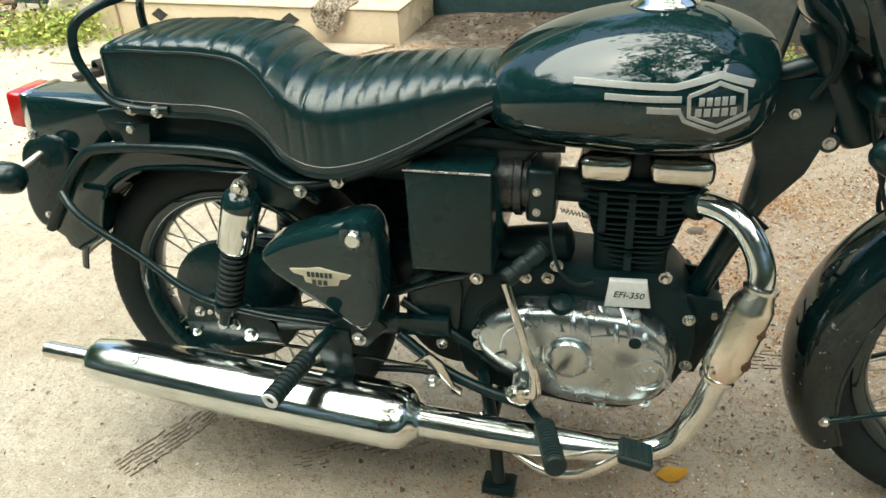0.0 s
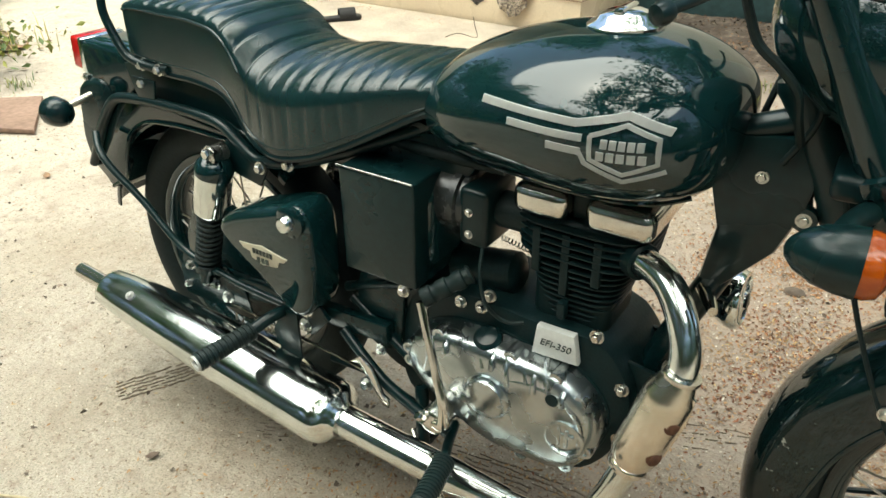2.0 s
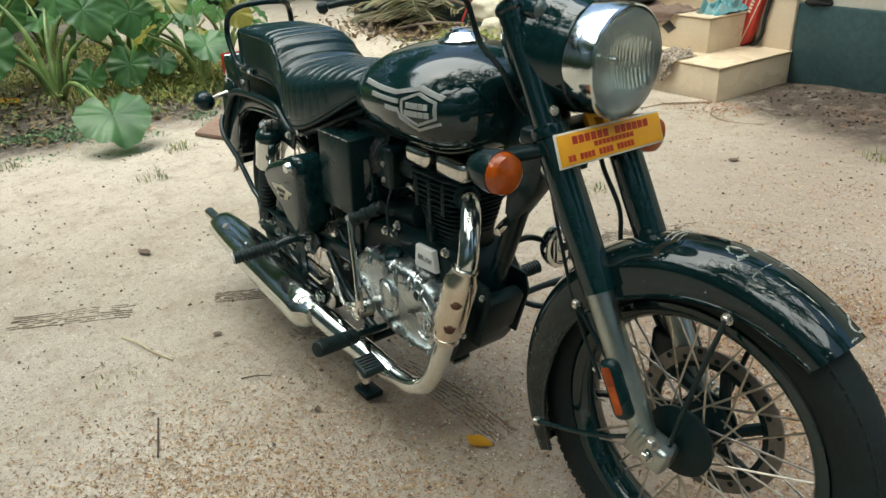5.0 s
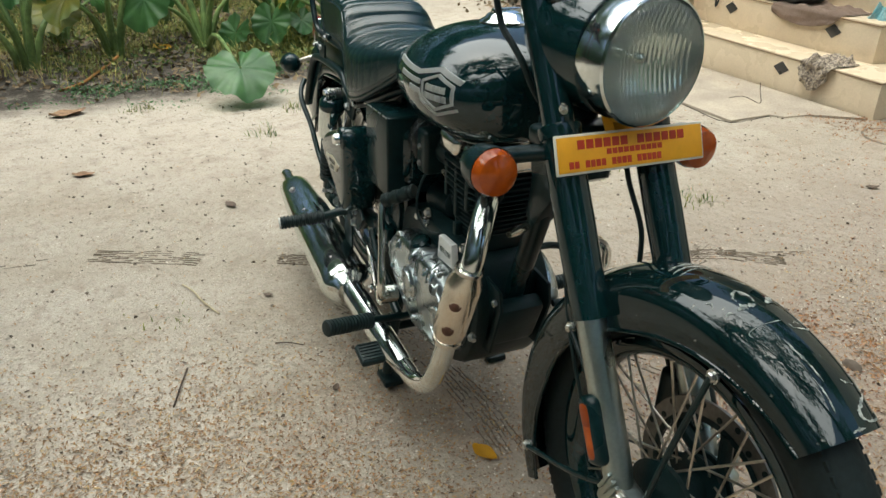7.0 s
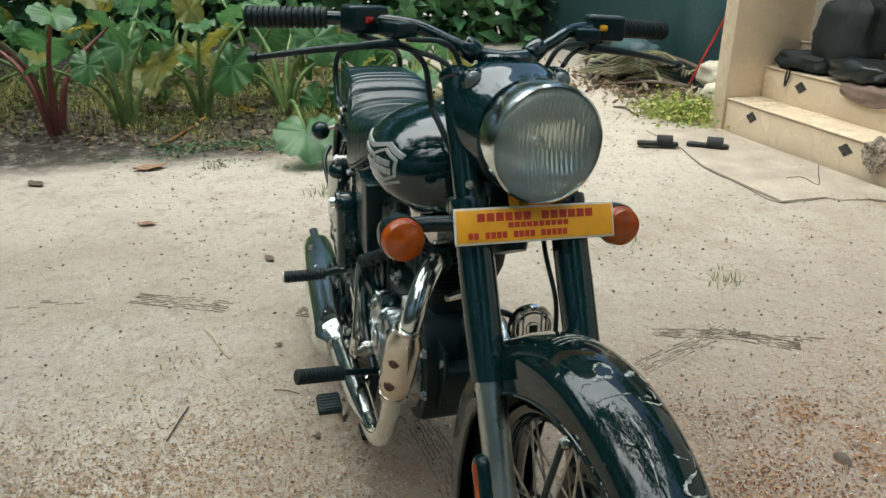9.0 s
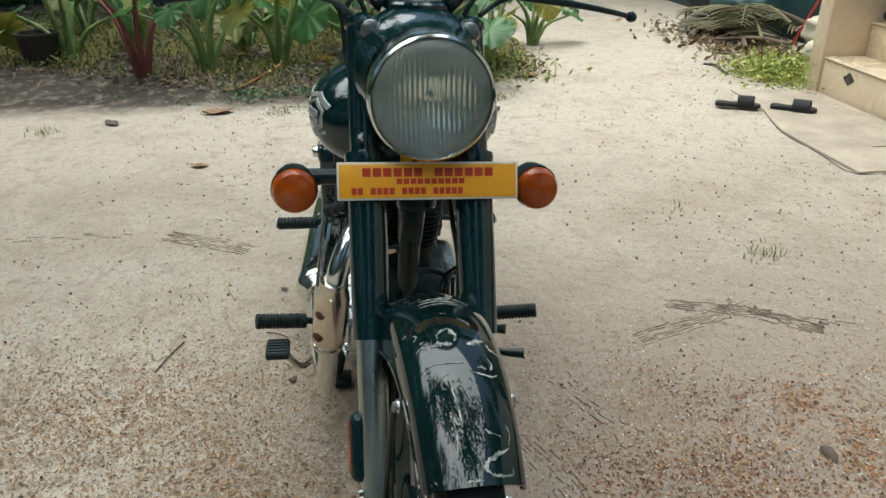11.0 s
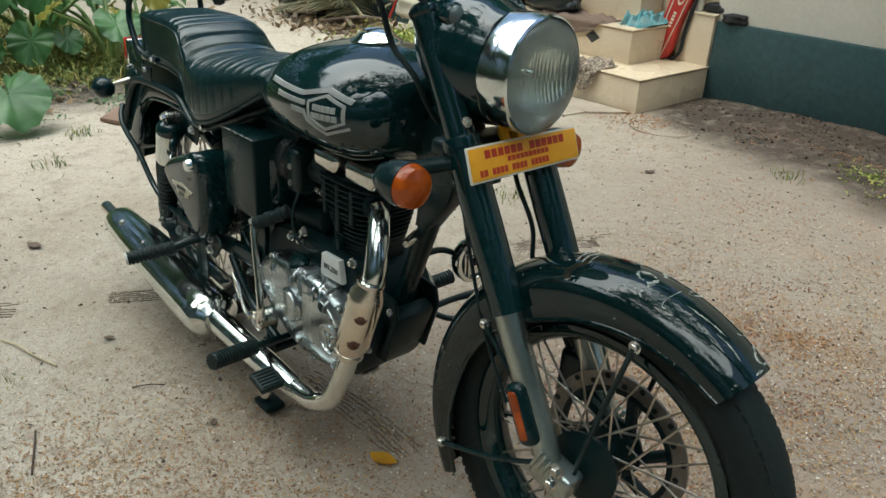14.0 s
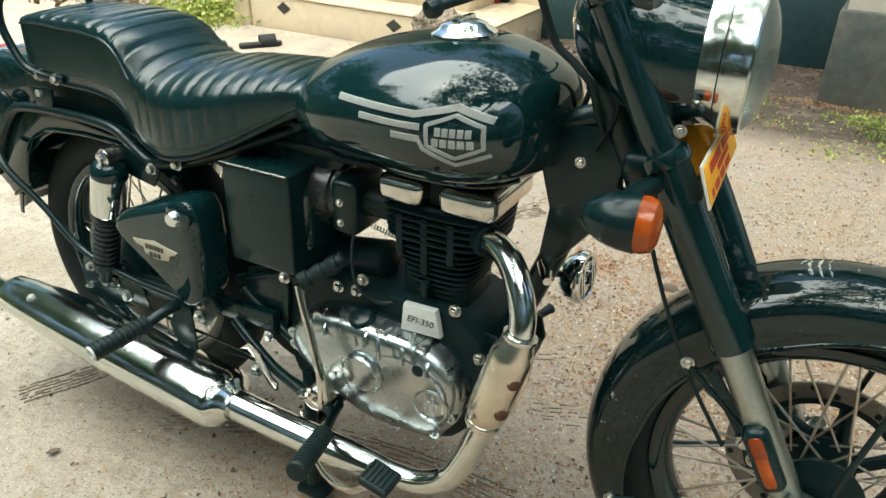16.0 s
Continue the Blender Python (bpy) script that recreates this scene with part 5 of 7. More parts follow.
for k in (-3, -2, 2, 3):
    h = math.sqrt(0.038 ** 2 - (0.010 * k) ** 2)
    fixed("grille_bar", block((0.010 * k - 0.0017, -h, 0.006), (0.010 * k + 0.0017, h, 0.0105), 0.001, horn_m), CHROME, "", horn)
fixed("horn_bracket", tube([(0.965, 0.095, 0.515), (0.955, 0.06, 0.53), (0.965, 0.0, 0.54)], 0.007, 10, 3), SATIN, "black horn bracket", horn)
fixed("sensor_stub", tube([(0.965, -0.02, 0.59), (0.985, -0.055, 0.592), (0.995, -0.075, 0.592)], [0.010, 0.010, 0.007], 12, 3), DULLCHROME, "small metal stub beside the header")


# ---- steered front end ----
def leg_at(z, side, r=0.0):
    return Vector((1.138 + (0.831 - z) * 0.5236, side * 0.088, z))


for side in (-1, 1):
    up, collar, low, foot = leg_at(1.02, side), leg_at(0.825, side), leg_at(0.575, side), leg_at(0.335, side)
    leg = turned("fork_leg", tube([leg_at(0.60, side), low, leg_at(0.45, side), leg_at(0.37, side), foot], [0.0245, 0.0245, 0.0240, 0.0235, 0.021], 28, 4), SATINALU, "satin aluminium fork lower leg")
    turned("fork_cover", tube([collar, leg_at(0.80, side), leg_at(0.60, side), leg_at(0.572, side)], [0.030, 0.0305, 0.0300, 0.0295], 28, 2), PAINT, "long black fork cover tube", leg)
    turned("fork_collar", lathe([(0.027, -0.012), (0.034, -0.009), (0.035, 0.0), (0.034, 0.009), (0.027, 0.012)], along(leg_at(0.827, side), up), 28), PAINT, "", leg)
    turned("upper_tube", tube([up, collar], 0.0255, 24, 1).join(lathe([(0.0255, -0.004), (0.029, 0.0), (0.029, 0.008), (0.022, 0.016), (0.010, 0.020), (0, 0.021)], along(up, up + (up - collar)), 24)), PAINT, "black upper fork tube", leg)
    turned("axle_clamp", block((-0.028, -0.024, -0.030), (0.052, 0.024, 0.022), 0.010, Matrix.Translation(leg_at(0.330, side)) @ Matrix.Rotation(radians(15), 4, "Y"), 3), SATINALU, "cast axle clamp", leg)
    for dx, dz in ((0.030, 0.018), (0.022, -0.012)):
        turned("clamp_bolt", bolt_shape(leg_at(0.335, side) + Vector((dx, side * 0.025, dz)), (0, side, 0), 0.009, 0.010), BOLT, "", leg)
    for k in range(4):
        turned("cast_rib", block((-0.006 + k * 0.011, -0.005, -0.02), (0.0 + k * 0.011, 0.004, 0.02), 0.002, Matrix.Translation(leg_at(0.352, side) + Vector((0.0, side * 0.024, 0))) @ Matrix.Rotation(radians(25), 4, "Y")), SATINALU, "", leg)
    rm = along(leg_at(0.380, side) + Vector((-0.006, side * 0.024, 0)), leg_at(0.465, side) + Vector((-0.006, side * 0.024, 0)))
    refl = turned("reflector", block((-0.016, -0.019, -0.010), (0.016, 0.019, 0.100), 0.014, rm, 4), SATIN, "orange side reflector on a black base")
    turned("lens", block((-0.0180, -0.0135, -0.003), (0.0180, 0.0135, 0.093), 0.012, rm, 4), ORANGE, "orange reflector lens", refl)
    turned("upper_lens", block((-0.0186, -0.0125, 0.048), (0.0186, 0.0125, 0.092), 0.010, rm, 4), DARK_ORANGE, "darker upper half of the lens", refl)
    turned("brake_stay", plate([(1.245, 0.515), (1.262, 0.525), (1.345, 0.395), (1.33, 0.385)], side * 0.078, side * 0.083, 0.002), SATIN, "black steel bracket", leg)
    for p in ((1.318, 0.418), (1.337, 0.392)):
        turned("fork_bolt", bolt_shape((p[0], side * 0.088, p[1]), (0, side, 0), 0.008, 0.009), BOLT, "", leg)
    # indicators
    c = Vector((1.105, side * 0.203, 0.776))
    ind = turned("front_indicator", lathe([(0, -0.042), (0.010, -0.039), (0.022, -0.028), (0.032, -0.008), (0.0365, 0.012), (0.0380, 0.028), (0.0380, 0.034)], along(c, c + Vector((1, 0, 0))), 32), SATIN, "bullet-shaped black indicator with orange lens")
    turned("lens", lathe([(0.0365, 0.033), (0.0365, 0.042), (0.0325, 0.053), (0.022, 0.059), (0, 0.061)], along(c, c + Vector((1, 0, 0))), 32), ORANGE, "round orange indicator lens", ind)
    turned("stem", tube([c + Vector((0.005, 0, 0.010)), (1.120, side * 0.150, 0.792), (1.140, side * 0.10, 0.797)], [0.016, 0.014, 0.014], 14, 4), SATIN, "", ind)

# headlamp nacelle
HL = Vector((1.16, 0.002, 0.945))
hm = along(HL, HL + Vector((1, 0, -0.02)))
nacelle_rings = []
for x, w, z0, z1 in ((0.985, 0.045, 0.960, 1.015), (1.00, 0.075, 0.925, 1.035), (1.03, 0.098, 0.895, 1.052), (1.065, 0.108, 0.868, 1.060), (1.10, 0.106, 0.852, 1.056), (1.135, 0.098, 0.849, 1.045), (1.162, 0.0935, 0.8515, 1.0385)):
    zm = (z0 + z1) / 2
    nacelle_rings.append([(x, w * math.copysign(abs(math.cos(a)) ** 0.9, math.cos(a)), zm + (z1 - z0) / 2 * math.copysign(abs(math.sin(a)) ** 0.9, math.sin(a))) for a in (2 * math.pi * k / 36 for k in range(36))])
nac = turned("headlamp_nacelle", loft([[Vector(p) for p in r] for r in zip(*[smooth_path(c, 4) for c in zip(*nacelle_rings)])]), PAINT, "glossy black headlamp nacelle", angle=60)
turned("headlamp_rim", ring([(0.0935, -0.004), (0.0950, 0.0), (0.0950, 0.026), (0.0970, 0.028), (0.0975, 0.034), (0.0968, 0.052), (0.0955, 0.061), (0.0920, 0.064), (0.0905, 0.060), (0.0915, 0.04), (0.0900, -0.004)], hm, 64), SILVER, "wide chrome headlamp rim", nac)
turned("bowl", lathe([(0.006, 0.030), (0.03, 0.033), (0.055, 0.040), (0.075, 0.049), (0.0895, 0.058), (0.0905, 0.056), (0.076, 0.044), (0.055, 0.034), (0.03, 0.027), (0.006, 0.024)], hm, 48), REFLECTOR, "silvered reflector bowl", nac)
turned("bulb", lathe([(0.007, 0.024), (0.007, 0.036), (0.005, 0.041), (0, 0.042)], hm, 16), DULLCHROME, "", nac)
dome = [(0.0908 * math.sin(a), 0.058 + 0.030 * (math.cos(a) - math.cos(1.5)) / (1 - math.cos(1.5))) for a in np.linspace(1.5, 0.02, 14)]
glass = turned("lens", Shape().join(loft([[(r * math.cos(a), r * math.sin(a), h) for a in (2 * math.pi * j / 48 for j in range(48))] for r, h in [(dome[0][0], 0.050)] + dome + [(0.0004, dome[-1][1])]], caps=False), hm), LAMP_GLASS, "fluted glass headlamp lens", nac, angle=60)
glass.visible_shadow = False
for side in (-1, 1):
    pm = along((1.080, side * 0.078, 1.024), (1.2, side * 0.084, 1.026))
    pilot = turned("pilot_lamp", lathe([(0.010, -0.03), (0.018, -0.02), (0.021, 0.0), (0.021, 0.014), (0.0175, 0.018)], pm, 24), PAINT, "small pilot lamp", nac)
    turned("lens", lathe([(0.017, 0.014), (0.0165, 0.020), (0.011, 0.026), (0, 0.028)], pm, 20), PILOT, "dark glassy pilot lamp lens", nac)
turned("speedometer", lathe([(0.05, -0.01), (0.05, 0.012), (0.046, 0.016), (0.044, 0.012), (0, 0.012)], along((1.045, 0, 1.046), (1.03, 0, 1.2)), 36), PAINT, "round black instrument with dark bezel", nac)
turned("nacelle_screw", bolt_shape((1.155, -0.097, 0.868), OUT, 0.006, 0.006), BOLT, "", nac)

# number board: blank bars stand for its writing
pc = Vector((1.203, 0.006, 0.812))
pm = Matrix.Translation(pc) @ Matrix.Rotation(radians(-20), 4, "Y") @ Matrix.Rotation(radians(90), 4, "Z") @ Matrix.Rotation(radians(90), 4, "X")
board = turned("number_plate", block((-0.144, -0.0295, -0.004), (0.144, 0.0295, 0.0), 0.003, pm), PLATE_EDGE, "yellow number plate with white edge and red print bars")
turned("plate_face", block((-0.1405, -0.026, -0.002), (0.1405, 0.026, 0.0016), 0.0012, pm), PLATE, "yellow face", board)
for z, h, x0, x1, gaps in ((0.0135, 0.0135, -0.105, 0.105, (6, 6)), (-0.0005, 0.0085, -0.052, 0.058, (10,)), (-0.0155, 0.0105, -0.122, 0.055, (2, 4, 4, 5))):
    total = sum(gaps) + len(gaps) - 1
    k = 0
    for g in gaps:
        for i in range(g):
            u = x0 + (x1 - x0) * k / total
            turned("print_bar", block((u, z - h / 2, 0.0010), (u + (x1 - x0) / total * 0.80, z + h / 2, 0.0022), 0, pm), RED_INK, "", board)
            k += 1
        k += 1
turned("plate_bracket", block((-0.010, -0.02, -0.05), (0.010, 0.05, -0.004), 0.002, pm), PLATE, "", board)
turned("plate_strap", block((-0.014, 0.028, -0.002), (0.004, 0.062, 0.001), 0.002, pm @ Matrix.Translation((-0.03, 0, 0)) @ Matrix.Rotation(radians(-14), 4, "X")), PLATE, "yellow mounting strap", board)

# handlebar and controls
for side in (-1, 1):
    bar = [(1.035, side * 0.0, 1.055), (1.030, side * 0.045, 1.060), (1.010, side * 0.095, 1.078), (0.985, side * 0.145, 1.098), (0.960, side * 0.20, 1.104), (0.930, side * 0.28, 1.104), (0.885, side * 0.410, 1.098)]
    hb = turned("handlebar", tube(bar, 0.0118, 14, 6), PAINT, "glossy black handlebar tube")
    g = ribbed((0.928, side * 0.285, 1.104), (0.884, side * 0.412, 1.098), 0.0180, 14)
    turned("grip", g, RUBBER, "black rubber handlebar grip", hb)
    turned("switch_block", block((-0.020, -0.032, -0.022), (0.026, 0.042, 0.024), 0.008, Matrix.Translation((0.948, side * 0.232, 1.104)) @ Matrix.Rotation(radians(-19 * side), 4, "Z"), 3), SATIN, "black switch housing", hb)
    turned("switch_button", block((0.018, -0.008, -0.004), (0.029, 0.008, 0.007), 0.003, Matrix.Translation((0.948, side * 0.232, 1.104)) @ Matrix.Rotation(radians(-19 * side), 4, "Z")), PLATE if side > 0 else REDLENS, "small coloured switch", hb)
    turned("lever_perch", block((-0.012, -0.022, -0.014), (0.050, 0.022, 0.012), 0.006, Matrix.Translation((0.968, side * 0.185, 1.094)) @ Matrix.Rotation(radians(-19 * side), 4, "Z"), 2), SATIN, "black lever perch", hb)
    turned("lever", tube([(1.005, side * 0.182, 1.074), (1.008, side * 0.235, 1.068), (0.998, side * 0.30, 1.060), (0.972, side * 0.38, 1.046), (0.957, side * 0.408, 1.040)], [0.0085, 0.0070, 0.0058, 0.0050, 0.0050], 12, 5).join(
        lathe([(0, -0.010), (0.008, -0.007), (0.010, 0.0), (0.008, 0.007), (0, 0.010)], along((0.955, side * 0.413, 1.039), (0.94, side * 0.44, 1.033)), 16)), SATIN, "black control lever with ball end", hb)
    turned("clamp", lathe([(0.017, -0.016), (0.019, -0.013), (0.019, 0.013), (0.017, 0.016)], along((1.024, side * 0.060, 1.066), (1.012, side * 0.09, 1.086)), 20), PAINT, "", hb)
cables = [
    [(1.01, -0.17, 1.080), (1.035, -0.10, 1.072), (1.04, -0.075, 1.02), (1.05, -0.06, 0.95), (1.06, -0.04, 0.87), (1.03, -0.02, 0.80)],
    [(0.96, -0.24, 1.080), (1.00, -0.16, 1.062), (1.045, -0.11, 1.045), (1.06, -0.09, 1.025)],
    [(1.01, 0.17, 1.080), (1.035, 0.10, 1.072), (1.03, 0.075, 1.02), (1.01, 0.06, 0.93), (0.98, 0.04, 0.80)],
    [(0.96, 0.23, 1.080), (1.00, 0.15, 1.062), (1.05, 0.105, 1.045)],
]
for c in cables:
    turned("control_cable", tube(c, 0.0045, 8, 6), RUBBER, "black control cable")
part("control_cable", tube([(0.945, -0.19, 1.078), (0.950, -0.135, 1.070), (0.962, -0.105, 1.040), (0.977, -0.100, 0.998), (0.992, -0.098, 0.966), (1.018, -0.092, 0.942), (1.038, -0.085, 0.918), (1.045, -0.070, 0.880), (1.05, -0.045, 0.84)], 0.0055, 8, 5), RUBBER, bike, "black control cable falling in front of the tank")
turned("brake_hose", tube([(1.09, 0.05, 0.86), (1.13, 0.05, 0.80), (1.15, 0.055, 0.74), (1.19, 0.065, 0.66), (1.20, 0.07, 0.58), (1.24, 0.075, 0.52), (1.31, 0.08, 0.44)], 0.0045, 8, 6), RUBBER, "black brake hose")
turned("speedo_cable", tube([(1.10, -0.05, 0.82), (1.125, -0.062, 0.73), (1.165, -0.068, 0.62), (1.225, -0.080, 0.50), (1.29, -0.086, 0.40)], 0.0034, 8, 6), RUBBER, "black speedometer cable")
turned("caliper", block((1.285, 0.065, 0.355), (1.345, 0.115, 0.455), 0.012, None, 3), SATIN, "black brake caliper")
turned("fork_yoke", block((1.090, -0.115, 0.800), (1.150, 0.115, 0.832), 0.010, None, 3), SATIN, "black lower fork yoke")
turned("plate_stay", tube([(1.14, -0.085, 0.80), (1.17, -0.05, 0.785), (1.18, 0.05, 0.785), (1.14, 0.085, 0.80)], 0.006, 8, 3), SATIN, "")

# ---- house ----
HOUSE = Matrix.Translation((-0.598, 3.065, 0)) @ Matrix.Rotation(radians(-2.0), 4, "Z") @ Matrix.Rotation(radians(1.1), 4, "Y")


def housed(name, s, m, label, category, kind="structure"):
    return single(name, s.moved(HOUSE), m, label, category, "", kind)


def stair(name, x0, x1, y0, y1, z0, z1, diamonds, label):
    """A tiled step: body, tread slab with a thin nosing, and dark lozenges let into the riser."""
    body = single(name, block((x0, y0, z0), (x1, y1, z1 - 0.014), 0.003).moved(HOUSE), TILE, label, "step", "entrance steps", "structure")
    hangable = lambda n, s, m, l="": part(n, s.moved(HOUSE), m, body, l)
    hangable("tread", block((x0 - 0.002, y0 - 0.010, z1 - 0.011), (x1 + 0.010, y1, z1), 0.004), TILE, "cream tile tread")
    hangable("nosing", block((x0 - 0.002, y0 - 0.006, z1 - 0.017), (x1 + 0.006, y0 + 0.02, z1 - 0.0105), 0.002), TILE_EDGE, "brown nosing line")
    hangable("nosing", block((x1 - 0.02, y0 - 0.005, z1 - 0.017), (x1 + 0.006, y1, z1 - 0.0105), 0.002), TILE_EDGE, "brown nosing line")
    for x, z in diamonds:
        hangable("lozenge", plate([(x - 0.062, z), (x, z + 0.042), (x + 0.062, z), (x, z - 0.042)], y0 - 0.004, y0 + 0.01, 0.001), DIAMOND, "dark lozenge inlay")
    return body


stair("entrance_step", -1.93, 0.0, 0.0, 0.80, -0.10, 0.212, ((-1.62, 0.128), (-0.70, 0.128)), "low cream-tiled entrance step")
stair("entrance_step", -1.93, -0.31, 0.28, 0.80, 0.212, 0.438, ((-1.52, 0.345), (-0.63, 0.345)), "middle cream-tiled entrance step")
stair("entrance_step", -1.93, -0.47, 0.55, 0.95, 0.438, 0.610, (), "upper cream-tiled entrance step")
housed("floor", block((-1.95, 0.80, 0.40), (0.0, 2.30, 0.600), 0), TILE, "cream-tiled porch floor", "floor")
cheek = single("stair_cheek", block((-0.26, 0.72, 0.0), (-0.005, 1.0, 0.530), 0.004).moved(HOUSE), TILE, "cream-tiled block beside the steps", "stair cheek", "", "structure")
part("coping", block((-0.268, 0.712, 0.531), (0.004, 1.0, 0.546), 0.003).moved(HOUSE), TILE, cheek, "tile coping")
pillar = housed("porch_pillar", block((-2.085, -0.02, -0.12), (-1.935, 0.62, 2.7), 0.004), TILE, "cream-tiled porch pillar", "pillar")
housed("wall_1", block((0.0, 0.74, -0.03), (1.86, 0.98, 0.505), 0.006), PLINTH, "dark green painted plinth of the house", "wall")
housed("wall_2", block((-0.02, 0.765, 0.505), (1.86, 0.98, 2.9), 0.004), WALLPAINT, "white rendered house wall above the plinth", "wall")
housed("wall_3", block((1.80, 0.185, -0.03), (5.5, 0.74, 0.50), 0.012), PLINTH_GREY, "weathered grey plinth of the projecting bay", "wall")
housed("wall_4", block((1.83, 0.205, 0.50), (5.5, 0.76, 2.9), 0.004), WALLPAINT, "white rendered wall of the projecting bay", "wall")
housed("wall_5", block((-9.5, 0.95, -0.25), (-2.09, 1.15, 0.95), 0.006), PLINTH, "dark green painted side wall", "wall")
housed("wall_6", block((-9.5, 0.97, 0.95), (-2.09, 1.15, 2.9), 0.004), WALLPAINT, "white upper side wall", "wall")
housed("wall_7", block((-2.10, 2.20, 0.0), (0.1, 2.36, 2.9), 0.0), WALLPAINT, "white back wall of the porch", "wall")
housed("wall_8", block((-2.20, 0.62, 0.0), (-1.94, 2.30, 2.9), 0.0), WALLPAINT, "white side wall of the porch", "wall")
housed("wall_9", block((-0.10, 0.98, 0.5), (0.04, 2.30, 2.9), 0.0), WALLPAINT, "white side wall of the porch", "wall")
housed("ceiling", block((-2.25, 0.35, 2.905), (0.12, 2.5, 3.03), 0.0), WALLPAINT, "flat roof slab over the porch", "ceiling")
door = housed("door_1", block((-1.50, 2.14, 0.60), (-0.55, 2.20, 2.55), 0.004), DARKWOOD, "dark wooden front door", "door")
part("door_frame", block((-1.58, 2.12, 0.60), (-1.50, 2.20, 2.63), 0.003).join(block((-0.55, 2.12, 0.60), (-0.47, 2.20, 2.63), 0.003)).join(block((-1.58, 2.12, 2.55), (-0.47, 2.20, 2.63), 0.003)).moved(HOUSE), DARKWOOD, door)
single("doormat", block((-1.25, 0.66, 0.6105), (-0.55, 1.0, 0.622), 0.004).moved(HOUSE), material("brown_mat", (0.16, 0.09, 0.06), 0.95, 0, 0.3, 120, 0.6), "brown doormat on the top step", "doormat")


# ---- planting ----
TARO = leaf_material("taro_leaf", (0.088, 0.20, 0.064), (0.034, 0.105, 0.034), 0.42)
TARO_OLD = leaf_material("yellowing_taro_leaf", (0.24, 0.22, 0.035), (0.11, 0.15, 0.035), 0.45)
STALK = material("taro_stalk", (0.22, 0.31, 0.10), 0.45, 0, 0.25, 40, 0.05, second=(0.10, 0.16, 0.05), patch=8)
RED_STALK = material("reddish_stalk", (0.20, 0.06, 0.05), 0.5, 0, 0.25, 40, 0.05)
WEED = piece_material("weeds", (0.042, 0.10, 0.022), (0.24, 0.24, 0.045), 0.55)
BED_STRAW = piece_material("dry_grass", (0.52, 0.44, 0.15), (0.13, 0.19, 0.04), 0.75)
LITTER = piece_material("dead_leaf_litter", (0.29, 0.205, 0.11), (0.07, 0.052, 0.032), 0.8)
ORANGE_LITTER = piece_material("orange_husks", (0.40, 0.20, 0.085), (0.20, 0.11, 0.06), 0.8)
STRAW = piece_material("straw_flecks", (0.50, 0.36, 0.16), (0.30, 0.16, 0.07), 0.85)
RUSTY_CRUMB = piece_material("rusty_crumbs", (0.30, 0.12, 0.06), (0.085, 0.045, 0.03), 0.9)
HUSK = piece_material("husk_flecks", (0.46, 0.28, 0.14), (0.13, 0.085, 0.052), 0.85)
YELLOW_WEED = piece_material("yellow_green_weeds", (0.17, 0.27, 0.045), (0.44, 0.42, 0.10), 0.6)
GRIT = piece_material("sand_grit", (0.64, 0.58, 0.48), (0.26, 0.20, 0.145), 0.9)
CLUMP = material("damp_clods", (0.13, 0.10, 0.075), 0.9, 0, 0.3, 60, 0.4)
# Painted shade of the print grooves, and the soil ring's own dark tone.
PRINT = material("pressed_damp_sand", (0.22, 0.18, 0.135), 0.95, 0, 0.25, 150, 0.4)
YELLOW_LEAF = leaf_material("yellow_leaf", (0.62, 0.36, 0.015), (0.5, 0.26, 0.01), 0.45)
TREE_LEAF = piece_material("tree_leaves", (0.055, 0.150, 0.060), (0.12, 0.24, 0.085), 0.5)
BARK = material("tree_bark", (0.16, 0.12, 0.085), 0.9, 0, 0.35, 18, 0.6)
rng = random.Random(5)


def taro_blade(size, droop, curl):
    """A heart-shaped blade from its stalk at the origin, pointing along +y, with side veins."""
    way = np.array([0, 8, 20, 45, 80, 115, 145, 162, 172, 178])
    reach = np.array([0.515, 0.512, 0.50, 0.475, 0.45, 0.47, 0.47, 0.42, 0.30, 0.03])
    rows, nt = [], 56
    for i in range(7):
        u = i / 6
        row = []
        for j in range(nt + 1):
            a = -178 + 356 * j / nt
            r = u * float(np.interp(abs(a), way, reach))
            a = radians(a)
            vein = 0.045 * u * (1 - 0.4 * u) * (abs(math.sin(a * 4.5)) ** 0.6 - 0.6)
            wave = 0.032 * u ** 3 * math.sin(5 * a + size * 40) + 0.03 * u ** 4 * math.sin(13 * a + size * 90)
            x, y = r * math.sin(a), r * math.cos(a)
            z = 0.16 * abs(x) - droop * max(y, 0) ** 2 * 1.6 - curl * x * x + vein + wave
            row.append((x * size, y * size, z * size))
        rows.append(row)
    return loft(rows, caps=False, around=False)


